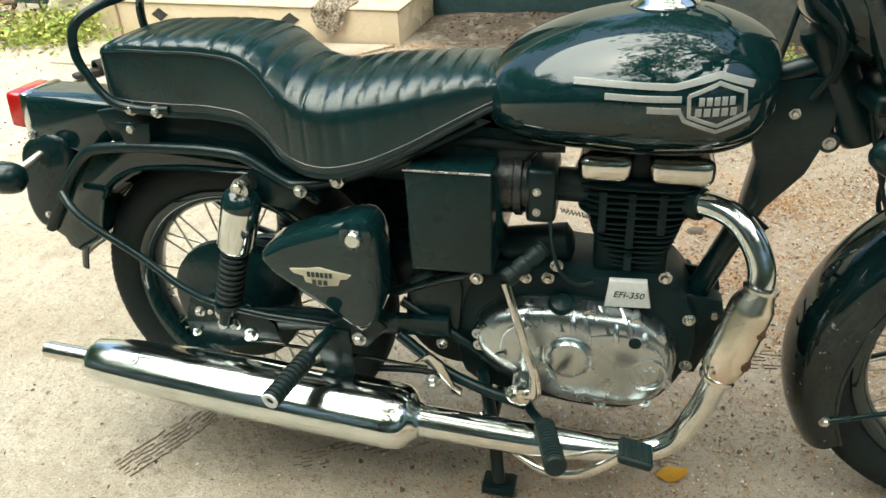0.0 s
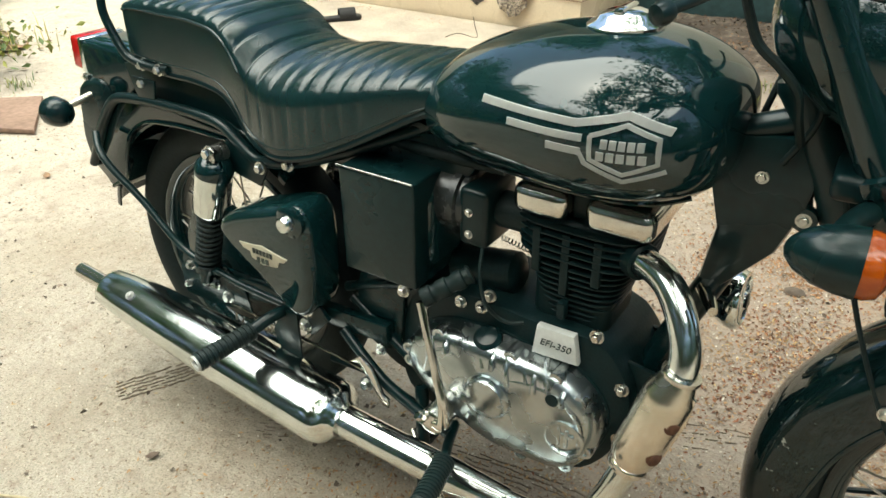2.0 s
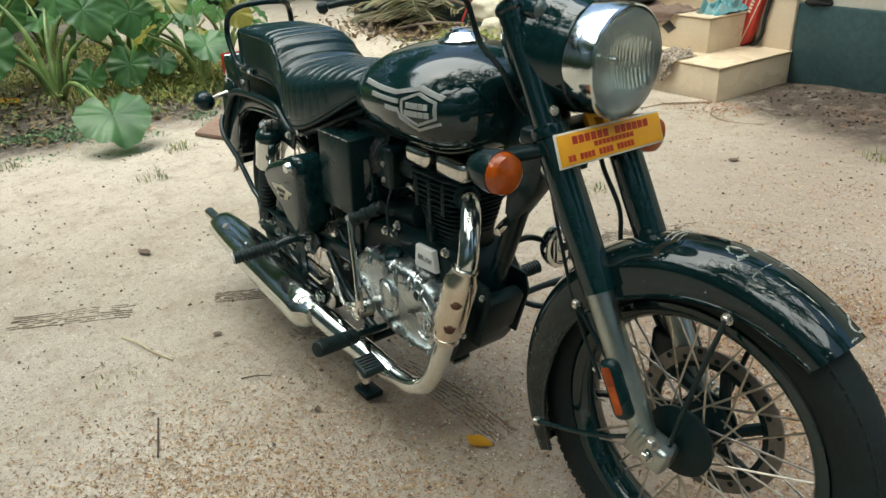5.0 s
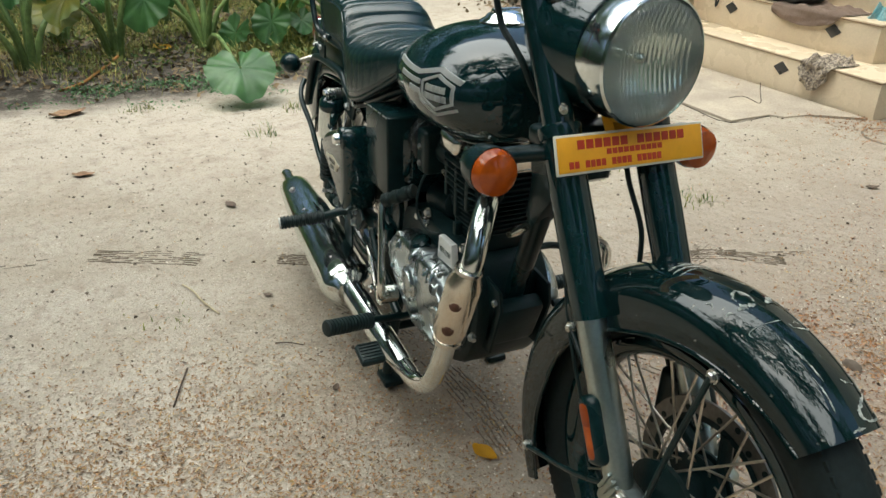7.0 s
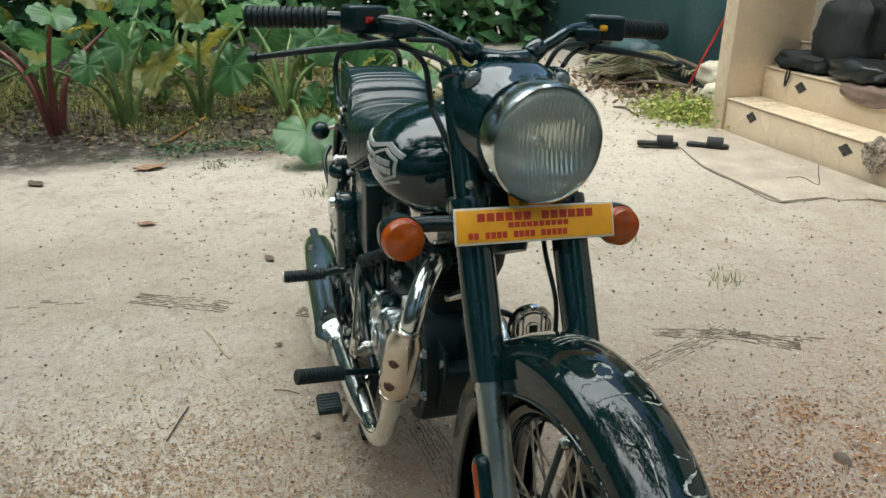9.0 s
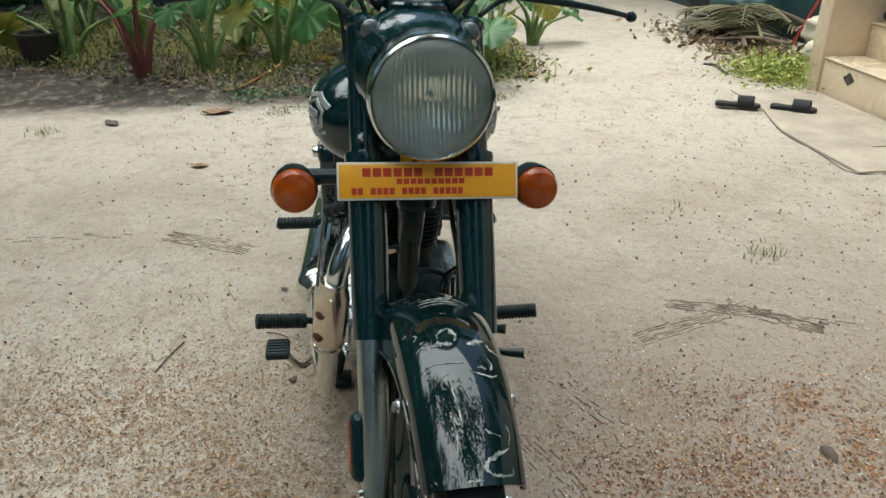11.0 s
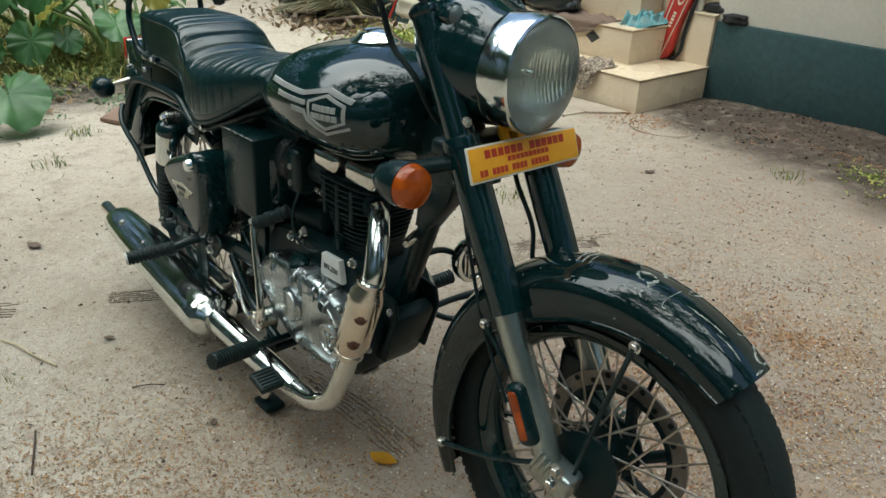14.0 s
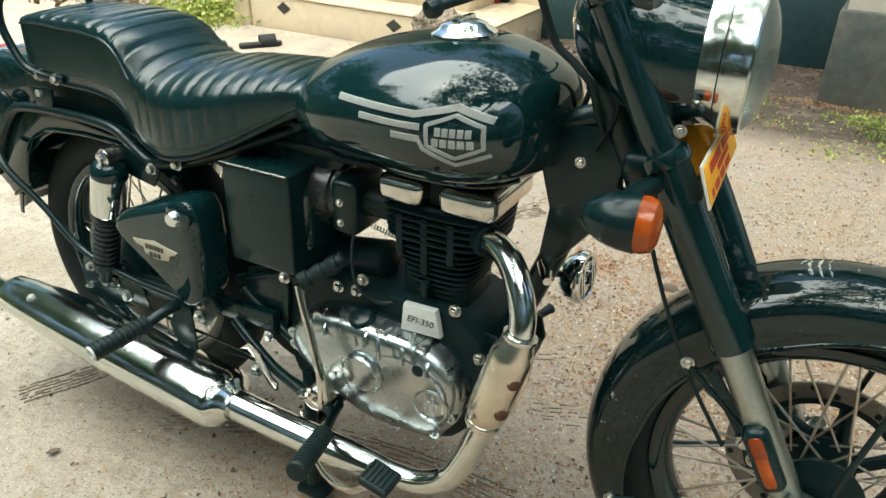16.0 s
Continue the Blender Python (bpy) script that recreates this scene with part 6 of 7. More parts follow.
def taro(base, stalks, label, old=0.15, red=False):
    """A clump of stalks, each with one large leaf; stalks: (heading, reach, height, size, face)."""
    x0, y0, z0 = base
    ob = thing("taro_plant", base, label, "plant", "large-leaved plants in the bed")
    for k, (way, reach, height, size, pitch) in enumerate(stalks):
        a = radians(way)
        dx, dy = math.cos(a), math.sin(a)
        tip = Vector((x0 + dx * reach, y0 + dy * reach, z0 + height))
        mid = Vector((x0 + dx * reach * 0.35, y0 + dy * reach * 0.35, z0 + max(height * 0.62, reach * 0.13)))
        part("stalk", tube([(x0 + dx * 0.02, y0 + dy * 0.02, z0 - 0.03), mid, tip], [0.032, 0.017, 0.008], 8, 5), RED_STALK if red else STALK, ob)
        m = Matrix.Translation(tip) @ Matrix.Rotation(a - math.pi / 2, 4, "Z") @ Matrix.Rotation(radians(pitch), 4, "X") @ Matrix.Rotation(radians(rng.uniform(-18, 18)), 4, "Y")
        mat_ = TARO_OLD if rng.random() < old else TARO
        hang(new("leaf", open_mesh("leaf", taro_blade(size, rng.uniform(0.1, 0.3) + (0.10 if reach > 1 else 0.0), rng.uniform(0.0, 0.5)).moved(m), mat_)), ob)
    return ob


# the clump whose low leaf lies over the sand
taro((-3.88, 0.0, 0.04), [(0.4, 1.47, 0.160, 0.45, -22), (160, 0.45, 0.70, 0.44, -25), (95, 0.42, 0.48, 0.42, -50), (215, 0.45, 0.78, 0.46, -20), (300, 0.45, 0.42, 0.44, -62), (35, 0.40, 0.62, 0.42, -55), (250, 0.5, 0.6, 0.4, -40)], "taro plant with a broad low leaf hanging over the sand")
for (x, y), n in (((-3.78, -0.64), 6), ((-3.67, -1.18), 6), ((-3.55, -1.64), 5), ((-5.05, 0.99), 6), ((-5.16, -0.19), 6), ((-4.55, -1.0), 6), ((-4.2, 0.62), 7), ((-4.75, -1.9), 6), ((-4.2, -2.35), 6), ((-5.6, -0.9), 6), ((-5.5, -2.6), 6), ((-6.2, 0.4), 6), ((-6.3, -1.7), 6), ((-3.8, -3.0), 6), ((-5.9, 1.2), 5)):
    start = rng.uniform(0, 360)
    st = [(start + 360 * k / n + rng.uniform(-20, 20), rng.uniform(0.28, 0.55), rng.uniform(0.28, 0.95), rng.uniform(0.24, 0.44), rng.uniform(-72, -8)) for k in range(n)]
    taro((x, y, 0.03), st, rng.choice(("leafy green taro plant in the garden bed", "taro plant with some yellowing leaves in the bed")), 0.28, red=(x, y) == (-3.55, -1.64))


for (x, y), n in (((-3.78, 0.58), 7), ((-3.62, 0.98), 6), ((-4.35, 1.15), 6), ((-4.75, 1.62), 6)):
    start = rng.uniform(0, 360)
    st = [(start + 360 * k / n + rng.uniform(-20, 20), rng.uniform(0.16, 0.40), rng.uniform(0.14, 0.62), rng.uniform(0.20, 0.36), rng.uniform(-66, -10)) for k in range(n)]
    taro((x, y, 0.03), st, "young low taro plant at the corner of the bed", 0.25)


def scatter(count, place, size, lift=0.0, tall=0.0, thin=0.35, seed=1):
    """Loose flat flakes lying about; tall tips them upright."""
    r = random.Random(seed)
    s = Shape()
    k = 0
    while k < count:
        p = place(r)
        if p is None:
            continue
        k += 1
        a, l = r.uniform(0, 2 * math.pi), r.uniform(*size)
        m = Matrix.Translation((p[0], p[1], p[2] + lift)) @ Matrix.Rotation(a, 4, "Z") @ Matrix.Rotation(r.gauss(0, 0.25 + tall), 4, "X") @ Matrix.Rotation(r.gauss(0, 0.2 + tall), 4, "Y")
        w = l * thin
        s.add([(-l / 2, 0, 0), (-l * 0.1, -w / 2, l * 0.06), (l / 2, 0, 0), (-l * 0.1, w / 2, l * 0.06), ], [(0, 1, 2, 3)], m)
    return s


def ground_z(x, y):
    h = 0.010 * noise.noise((x * 1.3, y * 1.3, 2)) + 0.006 * noise.noise((x * 5, y * 5, 7)) + 0.003 * noise.noise((x * 13, y * 13, 3))
    near = min(1.0, max(0.0, math.hypot(max(abs(x - 0.7) - 0.9, 0), y) / 0.3))
    if x < -2.9 and y < 1.2:
        h += 0.06 * min(1, (-2.9 - x) / 0.8) * min(1, (1.2 - y) / 0.8)
    if y > 2.9 and -0.6 < x < 1.4:
        h += 0.05 * min(1, (y - 2.9) / 0.8) * min(1, (x + 0.6) / 0.4) * (0.6 + 0.6 * noise.noise((x * 3, y * 3, 9)))
    return h * (0.3 + 0.7 * near) - 0.004


def stuff(name, s, m, label, category):
    return tagged(new(name, open_mesh(name, s, m, False)), label, category, "", "stuff")


def spread(x0, x1, y0, y1, keep):
    def place(r):
        x, y = r.uniform(x0, x1), r.uniform(y0, y1)
        return (x, y, ground_z(x, y)) if r.random() < keep(x, y) else None
    return place


def bed_keep(x, y):
    edge = -2.86 + 0.16 * noise.noise((x, y * 2, 0)) - max(0, y - 0.60) * 0.85 - max(0, -0.35 - y) * 0.40
    return 1.0 if x < edge else max(0.0, 0.35 - (x - edge) * 0.9)


def clump_keep(x, y):
    """Straw and weeds grow in patches, back from the dark edge of the bed."""
    return bed_keep(x + 0.26, y) * min(1.0, max(0.02, 0.45 + 1.5 * noise.noise((x * 1.9, y * 1.9, 41))))


def blades(count, place, height, width, seed):
    """Grass-like blades, each a bent strip."""
    r = random.Random(seed)
    s = Shape()
    k = 0
    while k < count:
        p = place(r)
        if p is None:
            continue
        k += 1
        a, h, w = r.uniform(0, 2 * math.pi), r.uniform(*height), r.uniform(*width)
        bend = r.uniform(0.2, 1.1) * h
        m = Matrix.Translation((p[0], p[1], p[2] - 0.005)) @ Matrix.Rotation(a, 4, "Z")
        s.add([(-w / 2, 0, 0), (w / 2, 0, 0), (w * 0.4, bend * 0.35, h * 0.6), (-w * 0.4, bend * 0.35, h * 0.6), (0, bend, h * 0.85)], [(0, 1, 2, 3), (3, 2, 4)], m)
    return s


stuff("leaf_litter", scatter(8000, spread(-6.5, -2.6, -3.2, 1.5, bed_keep), (0.015, 0.065), 0.012, 0.35, 0.5, 2), LITTER, "brown dead leaves covering the planting bed", "leaf litter")
stuff("dry_straw", blades(15000, spread(-6.5, -2.75, -3.2, 1.4, clump_keep), (0.015, 0.13), (0.003, 0.007), 3), BED_STRAW, "dry yellow straw and grass in the bed", "straw")
stuff("weeds", scatter(11000, lambda r: (lambda p: None if p is None else (p[0], p[1], p[2] + abs(r.gauss(0, 0.05))))(spread(-7.5, -2.95, -3.6, 1.2, lambda x, y: bed_keep(x + 0.2, y) * (0.10 + 0.90 * (noise.noise((x * 1.6, y * 1.6, 5)) > 0.05)))(r)), (0.015, 0.05), 0.0, 0.6, 0.5, 4), WEED, "low green and yellow weeds under the taro", "weeds")

stuff("edge_weeds", scatter(2600, lambda r: (lambda p: None if p is None else (p[0], p[1], p[2] + abs(r.gauss(0, 0.018))))(spread(-3.1, -2.35, -2.4, 0.75, lambda x, y: min(1.0, 1.6 * bed_keep(x - 0.10, y)) * (noise.noise((x * 3.1, y * 3.1, 77)) > 0.02))(r)), (0.008, 0.028), 0.0, 0.6, 0.45, 83), TREE_LEAF, "low dark green weeds along the edge of the bed", "weeds")

# ---- trees out of view round the yard, for shade and reflections ----
def tree(base, height, spread_r, leaves, seed, lean=(0.0, 0.0)):
    r = random.Random(seed)
    x0, y0 = base
    ob = thing("tree", (x0, y0, 0), "tall broad-leaved shade tree beside the yard", "tree", "shade trees round the yard")
    top = Vector((x0 + lean[0], y0 + lean[1], height * 0.62))
    part("trunk", tube([(x0, y0, -0.05), (x0 + lean[0] * 0.3, y0 + lean[1] * 0.3, height * 0.25), top], [0.19, 0.15, 0.09], 12, 5), BARK, ob)
    ends = []
    for k in range(9):
        a = 2 * math.pi * k / 9 + r.uniform(-0.3, 0.3)
        q = Vector((math.cos(a), math.sin(a), 0)) * spread_r * r.uniform(0.45, 0.95)
        e = top + q + Vector((0, 0, height * r.uniform(-0.10, 0.36)))
        part("limb", tube([top - Vector((0, 0, height * 0.12)), top + q * 0.45 + Vector((0, 0, height * 0.07)), e], [0.07, 0.045, 0.015], 8, 4), BARK, ob)
        ends += [e, top + q * 0.6 + Vector((0, 0, height * 0.12))]
    s = Shape()
    for k in range(leaves):
        c = r.choice(ends) + Vector((r.gauss(0, 0.5), r.gauss(0, 0.5), r.gauss(0, 0.34))) * spread_r * 0.34
        l = r.uniform(0.16, 0.34)
        m = Matrix.Translation(c) @ Euler((r.gauss(0, 0.7), r.gauss(0, 0.7), r.uniform(0, 6.28))).to_matrix().to_4x4()
        s.add([(-l / 2, 0, 0), (0, -l * 0.28, 0.02), (l / 2, 0, 0), (0, l * 0.28, 0.02)], [(0, 1, 2, 3)], m)
    crown = hang(new("crown", open_mesh("crown", s, TREE_LEAF, False)), ob)
    return ob


tree((-1.2, -7.6), 7.0, 3.2, 7000, 11)
tree((2.8, -7.4), 7.4, 3.2, 6500, 12, (-0.4, 0.2))
tree((7.2, -3.8), 7.2, 3.2, 7000, 13)
tree((-6.2, -6.0), 6.8, 3.2, 7000, 14)
tree((-11.4, 2.4), 11.0, 3.6, 9000, 15)
# Unseen crown added overhead to break up the sun's disc in the tank.
tree((0.6, -6.8), 9.5, 2.5, 2300, 20, (-0.5, 3.6))
tree((8.0, 3.5), 7.0, 3.0, 5000, 16)
# Unseen leaning crown added over the bike to dapple reflections and shade the front.
tree((4.9, 1.5), 9.0, 3.2, 3000, 17, (-2.9, -1.2))
tree((-11.0, -1.0), 11.0, 3.6, 9000, 18)
tree((-10.4, -4.4), 10.5, 3.6, 9000, 19)
# Two unseen trees added behind the house to darken what the mudguard mirrors.
tree((-3.2, 8.6), 9.0, 3.2, 6500, 22)
tree((2.0, 8.4), 9.5, 3.2, 6500, 23)
hedge = scatter(36000, lambda r: (lambda a, d: (math.cos(a) * d * 1.15, math.sin(a) * d, abs(r.gauss(0.0, 2.8))))(r.uniform(math.pi * 0.78, math.pi * 2.08), r.uniform(8.2, 10.0)), (0.22, 0.48), 0.0, 0.7, 0.5, 21)
stuff("shrubbery", hedge, TREE_LEAF, "dark green shrubbery round the far side of the yard", "shrubs")

# ---- loose things on the sand ----


def fleck_keep(x, y):
    a = 1.1 * math.exp(-(max(0, 0.75 - x) / 0.42) ** 2 - (max(0, x - 1.6) / 0.5) ** 2 - (max(0, y + 0.65) / 0.45) ** 2 - (max(0, -1.2 - y) / 0.5) ** 2)
    b = 0.75 * math.exp(-((x - 1.4) / 0.7) ** 2 - ((y - 0.9) / 0.7) ** 2)
    c = 0.30 * math.exp(-((x - 0.7) / 0.5) ** 2 - (y / 0.3) ** 2)
    return min(1.0, (a + b + c) * (0.55 + 0.9 * noise.noise((x * 2.5, y * 2.5, 1)))) + 0.005


stuff("husk_flecks", scatter(38000, spread(-2.4, 2.6, -1.8, 2.8, fleck_keep), (0.005, 0.0145), 0.004, 0.18, 0.38, 6), HUSK, "scattered brown husks and chaff on the sand", "husks")
stuff("sand_grit", scatter(42000, spread(-1.2, 2.6, -1.8, 2.4, lambda x, y: min(1.0, 0.10 + fleck_keep(x, y) + 0.5 * math.exp(-((x - 1.6) / 0.9) ** 2) * (0.5 + 0.5 * noise.noise((x * 3, y * 3, 23))))), (0.003, 0.009), 0.003, 0.25, 0.7, 62), GRIT, "pale and brown grit on the trodden sand", "grit")
stuff("straw_flecks", scatter(13000, spread(-2.4, 2.6, -1.8, 2.8, fleck_keep), (0.007, 0.017), 0.004, 0.15, 0.26, 61), STRAW, "straw-coloured chaff among brown husks on the sand", "chaff")


def red_keep(x, y):
    u = min(1.0, max(0.0, ((x - 0.78) * 0.54 + (y - 1.04) * 0.12) / 0.31))
    return math.exp(-(math.hypot(x - 0.78 - 0.54 * u, y - 1.04 - 0.18 * u) / 0.10) ** 2) * (0.45 + 0.9 * noise.noise((x * 9, y * 9, 4))) + 0.01


stuff("red_husks", scatter(1900, spread(0.45, 1.9, 0.7, 1.7, red_keep), (0.006, 0.018), 0.003, 0.2, 0.42, 17), ORANGE_LITTER, "drift of reddish-orange husks on the sand", "husks")
stuff("orange_chaff", scatter(10500, spread(0.2, 2.2, -1.3, 2.4, lambda x, y: (0.25 + 0.75 * math.exp(-((x - 0.8) / 0.4) ** 2 - ((y + 0.35) / 0.3) ** 2)) * (0.45 + noise.noise((x * 2.2, y * 2.2, 12)))), (0.004, 0.011), 0.003, 0.2, 0.45, 18), ORANGE_LITTER, "orange chaff strewn on the sand", "husks")
stuff("step_dust", scatter(1500, spread(-2.5, -0.3, 2.55, 3.06, lambda x, y: min(1.0, max(0.03, (y - 2.72) * 2.2 + (x + 1.2) * 0.4))), (0.006, 0.022), 0.012, 0.25, 0.45, 27), ORANGE_LITTER, "reddish dust and crumbs along the steps", "litter")
stuff("soil_litter", scatter(5200, spread(-0.55, 3.0, 1.9, 3.85, lambda x, y: min(1, max(0.035, math.exp(-((y - 3.15 - 0.2 * max(0, 0.9 - x)) / 0.055) ** 2) * min(1, max(0.1, x + 0.1)))) * (0.55 + 0.8 * noise.noise((x * 3, y * 3, 8)))), (0.006, 0.019), 0.004, 0.25, 0.4, 7), ORANGE_LITTER, "orange-brown husks on dark soil below the wall", "litter")
stuff("soil_clods", scatter(3000, spread(-0.5, 3.4, 2.2, 3.9, lambda x, y: min(1, max(0.0, (y + 0.05 * x - 2.85) * 1.6)) * (0.5 + 0.9 * noise.noise((x * 4, y * 4, 28)))), (0.006, 0.026), 0.004, 0.35, 0.7, 63), CLUMP, "dark crumbling clods along the foot of the house", "clods")


def rusty_keep(x, y):
    a = math.exp(-((x - 1.55) / 0.55) ** 2 - ((y - 1.0) / 0.6) ** 2) + 0.6 * math.exp(-((x - 0.95) / 0.3) ** 2 - ((y - 0.55) / 0.35) ** 2)
    return a * min(1.0, max(0.02, 0.25 + 1.9 * noise.noise((x * 3.2, y * 3.2, 41))))


stuff("rusty_crumbs", scatter(5200, spread(0.4, 2.8, -0.3, 2.4, rusty_keep), (0.005, 0.014), 0.003, 0.25, 0.5, 71), RUSTY_CRUMB, "rusty brown crumbs drifted over the sand", "crumbs")
stuff("sand_clods", scatter(3600, spread(-4.0, 2.4, -1.4, 3.0, lambda x, y: 0.5 + 0.9 * noise.noise((x * 1.1, y * 1.1, 15))), (0.004, 0.017), 0.003, 0.3, 0.8, 8), CLUMP, "small dark crumbs scattered over the sand", "crumbs")


def tyre_print(pts, width, rows, gap, seed):
    """Long broken dark strips along a bent line, painting the shade in a print's grooves."""
    r = random.Random(seed)
    line = [Vector((p[0], p[1], 0)) for p in smooth_path(pts, 8)] if len(pts) > 2 else [Vector((*pts[0], 0)).lerp(Vector((*pts[1], 0)), k / 12) for k in range(13)]
    s = Shape()
    for row in range(rows):
        off = width * (row / (rows - 1) - 0.5)
        for p, q in zip(line, line[1:]):
            if r.random() < gap:
                continue
            d = (q - p).normalized()
            nrm = Vector((-d[1], d[0], 0))
            a = p + nrm * (off + r.gauss(0, 0.002)) - d * r.uniform(0, 0.006)
            b = q + nrm * (off + r.gauss(0, 0.002)) + d * r.uniform(0, 0.006)
            m = Matrix.Translation((a[0], a[1], ground_z(a[0], a[1]) + 0.0005)) @ Matrix.Rotation(math.atan2(b[1] - a[1], b[0] - a[0]), 4, "Z")
            h = r.uniform(0.0007, 0.0019)
            s.join(block((0, -h, -0.004), ((b - a).length, h, 0.0020), 0.001, m, 1))
    return s


for i, (pts, w, rows, gap) in enumerate((
        (((-0.56, -0.86), (-0.47, -0.68), (-0.38, -0.52)), 0.085, 7, 0.25), (((-0.62, -1.5), (-0.60, -1.2), (-0.56, -0.95)), 0.05, 4, 0.75), (((-0.26, -0.27), (-0.21, -0.17), (-0.16, -0.06)), 0.065, 6, 0.25),
        (((0.43, 0.74), (0.36, 0.95), (0.27, 1.18)), 0.060, 6, 0.2), (((0.24, 0.90), (0.31, 1.12), (0.46, 1.32)), 0.060, 6, 0.25), (((0.28, 1.06), (0.36, 1.24), (0.44, 1.44)), 0.04, 4, 0.5),
        (((0.58, 0.43), (0.70, 0.47), (0.84, 0.54)), 0.065, 4, 0.7), (((0.50, -0.02), (0.70, 0.0), (0.92, 0.0)), 0.075, 7, 0.15), (((0.10, -0.17), (0.24, -0.10), (0.37, -0.04)), 0.05, 5, 0.45),
        (((0.86, 0.28), (1.02, 0.34), (1.2, 0.36)), 0.07, 6, 0.55))):
    stuff("tyre_print", tyre_print(pts, w, rows, gap, i), PRINT, "grooves of a tyre print pressed in the sand", "tyre print")


def leaf_shape(size, curl):
    rows = []
    for i in range(9):
        u = i / 8
        w = 0.28 * math.sin(math.pi * min(1, 0.05 + u * 0.95)) ** 0.8
        rows.append([((u - 0.5) * size, v * w * size, (curl * (u - 0.5) ** 2 + 0.25 * abs(v) * w + 0.03 * math.sin(9 * u + 4 * v)) * size) for v in (-1, -0.5, 0, 0.5, 1)])
    top = loft(rows, caps=False, around=False)
    low = Shape().add([(p[0], p[1], p[2] - 0.0012) for p in top.v], [tuple(reversed(f)) for f in top.f])
    return top.join(low)


DEAD = material("dry_brown_leaf", (0.22, 0.12, 0.06), 0.75, 0, 0.3, 40, 0.2, second=(0.32, 0.20, 0.11), patch=20)
GREYLEAF = material("grey_brown_leaf", (0.13, 0.09, 0.065), 0.8, 0, 0.3, 40, 0.2)
for (x, y), size, turn, m, lab in (((0.905, -0.062), 0.070, 25, YELLOW_LEAF, "yellow fallen leaf on the sand"), ((-0.83, -0.34), 0.07, 200, GREYLEAF, "curled brown fallen leaf on the sand"), ((-1.45, -0.88), 0.095, 80, DEAD, "dry brown fallen leaf on the sand"),
                                   ((-2.35, -1.55), 0.13, 40, GREYLEAF, "dark curled fallen leaf on the sand"), ((-2.55, -0.95), 0.20, 110, DEAD, "large crumpled dry leaf on the sand"), ((-1.9, -2.2), 0.10, 10, GREYLEAF, "dark curled fallen leaf on the sand"), ((-0.02, -0.36), 0.03, 60, GREYLEAF, "small grey fallen leaf on the sand"),
                                   ((-1.55, 0.35), 0.05, 330, DEAD, "dry brown fallen leaf on the sand"), ((0.52, -0.30), 0.03, 150, GREYLEAF, "small grey fallen leaf on the sand"), ((-3.35, 1.25), 0.20, 60, DEAD, "large crumpled dry leaf on the sand"), ((-3.95, -0.30), 0.22, 20, YELLOW_LEAF, "withered yellow leaf lying in the bed"), ((0.10, 2.2), 0.06, 70, GREYLEAF, "small dark fallen leaf on the sand")):
    mm = Matrix.Translation((x, y, ground_z(x, y) + 0.006)) @ Matrix.Rotation(radians(turn), 4, "Z")
    tagged(new("fallen_leaf", open_mesh("fallen_leaf", leaf_shape(size, 0.45).moved(mm), m)), lab, "leaf", "fallen leaves on the sand")


def on_sand(pts, r):
    return tube([(x, y, ground_z(x, y) + 0.004 + lift) for x, y, lift in pts], r, 6, 4)


PALE_STEM = material("pale_dry_stem", (0.52, 0.44, 0.28), 0.8, 0, 0.2, 60, 0.1)
DARK_TWIG = material("dark_twig", (0.09, 0.065, 0.05), 0.85, 0, 0.3, 60, 0.2)
single("dry_stem", on_sand([(-0.20, -0.60, 0.002), (-0.14, -0.575, 0.006), (-0.06, -0.555, 0.004), (0.03, -0.52, 0.0)], 0.0028), PALE_STEM, "pale dry grass stem on the sand", "stem", "twigs on the sand")
single("twig", on_sand([(0.272, -0.643, 0.0), (0.35, -0.667, 0.004), (0.43, -0.695, 0.0)], 0.0024), DARK_TWIG, "thin dark twig on the sand", "twig", "twigs on the sand")
single("twig", on_sand([(0.248, -0.398, 0.0), (0.27, -0.36, 0.004), (0.292, -0.327, 0.0)], 0.0018), DARK_TWIG, "thin dark twig on the sand", "twig", "twigs on the sand")
ORANGE_STALK = material("orange_dead_stalk", (0.42, 0.20, 0.05), 0.7, 0, 0.25, 40, 0.1)
single("dead_stalk", on_sand([(-3.10, -1.00, 0.0), (-3.14, -0.90, 0.01), (-3.36, -0.76, 0.02), (-3.60, -0.62, 0.05)], 0.009), ORANGE_STALK, "orange dead taro stalk at the edge of the bed", "stalk")
single("wire_loop", tube([(-1.25, 2.66, 0.014), (-1.20, 2.71, 0.03), (-1.08, 2.74, 0.018), (-1.09, 2.73, 0.08), (-1.10, 2.73, 0.13)], 0.0022, 8, 5), DARK_TWIG, "thin dark bent wire lying on cement", "wire")
single("stone", lathe([(0.0, -0.012), (0.016, -0.008), (0.026, 0.0), (0.012, 0.010), (0.0, 0.012)], Matrix.Translation((1.003, 0.998, 0.0)) @ Matrix.Rotation(0.6, 4, "X") @ Matrix.Diagonal((1.2, 0.7, 0.7, 1)), 7), CLUMP, "small dark clod on the sand", "stone")
SLAB = [(-2.66, 2.56), (-2.35, 2.53), (-2.09, 2.50), (-1.85, 2.42), (-1.62, 2.36), (-1.25, 2.35), (-0.89, 2.34), (-0.89, 2.62), (-0.82, 2.66), (-0.80, 2.82), (-0.62, 3.04), (-2.55, 3.12)]
LIE = Matrix(((1, 0, 0, 0), (0, 0, 1, 0), (0, 1, 0, 0), (0, 0, 0, 1)))
single("pavement", plate(SLAB, -0.018, 0.011, 0.004).moved(LIE), CEMENT, "dusty cement apron with a broken edge before the steps", "pavement", "", "structure")
CRACK = material("dark_crack_soil", (0.05, 0.04, 0.032), 0.95, 0, 0.3, 60, 0.2)
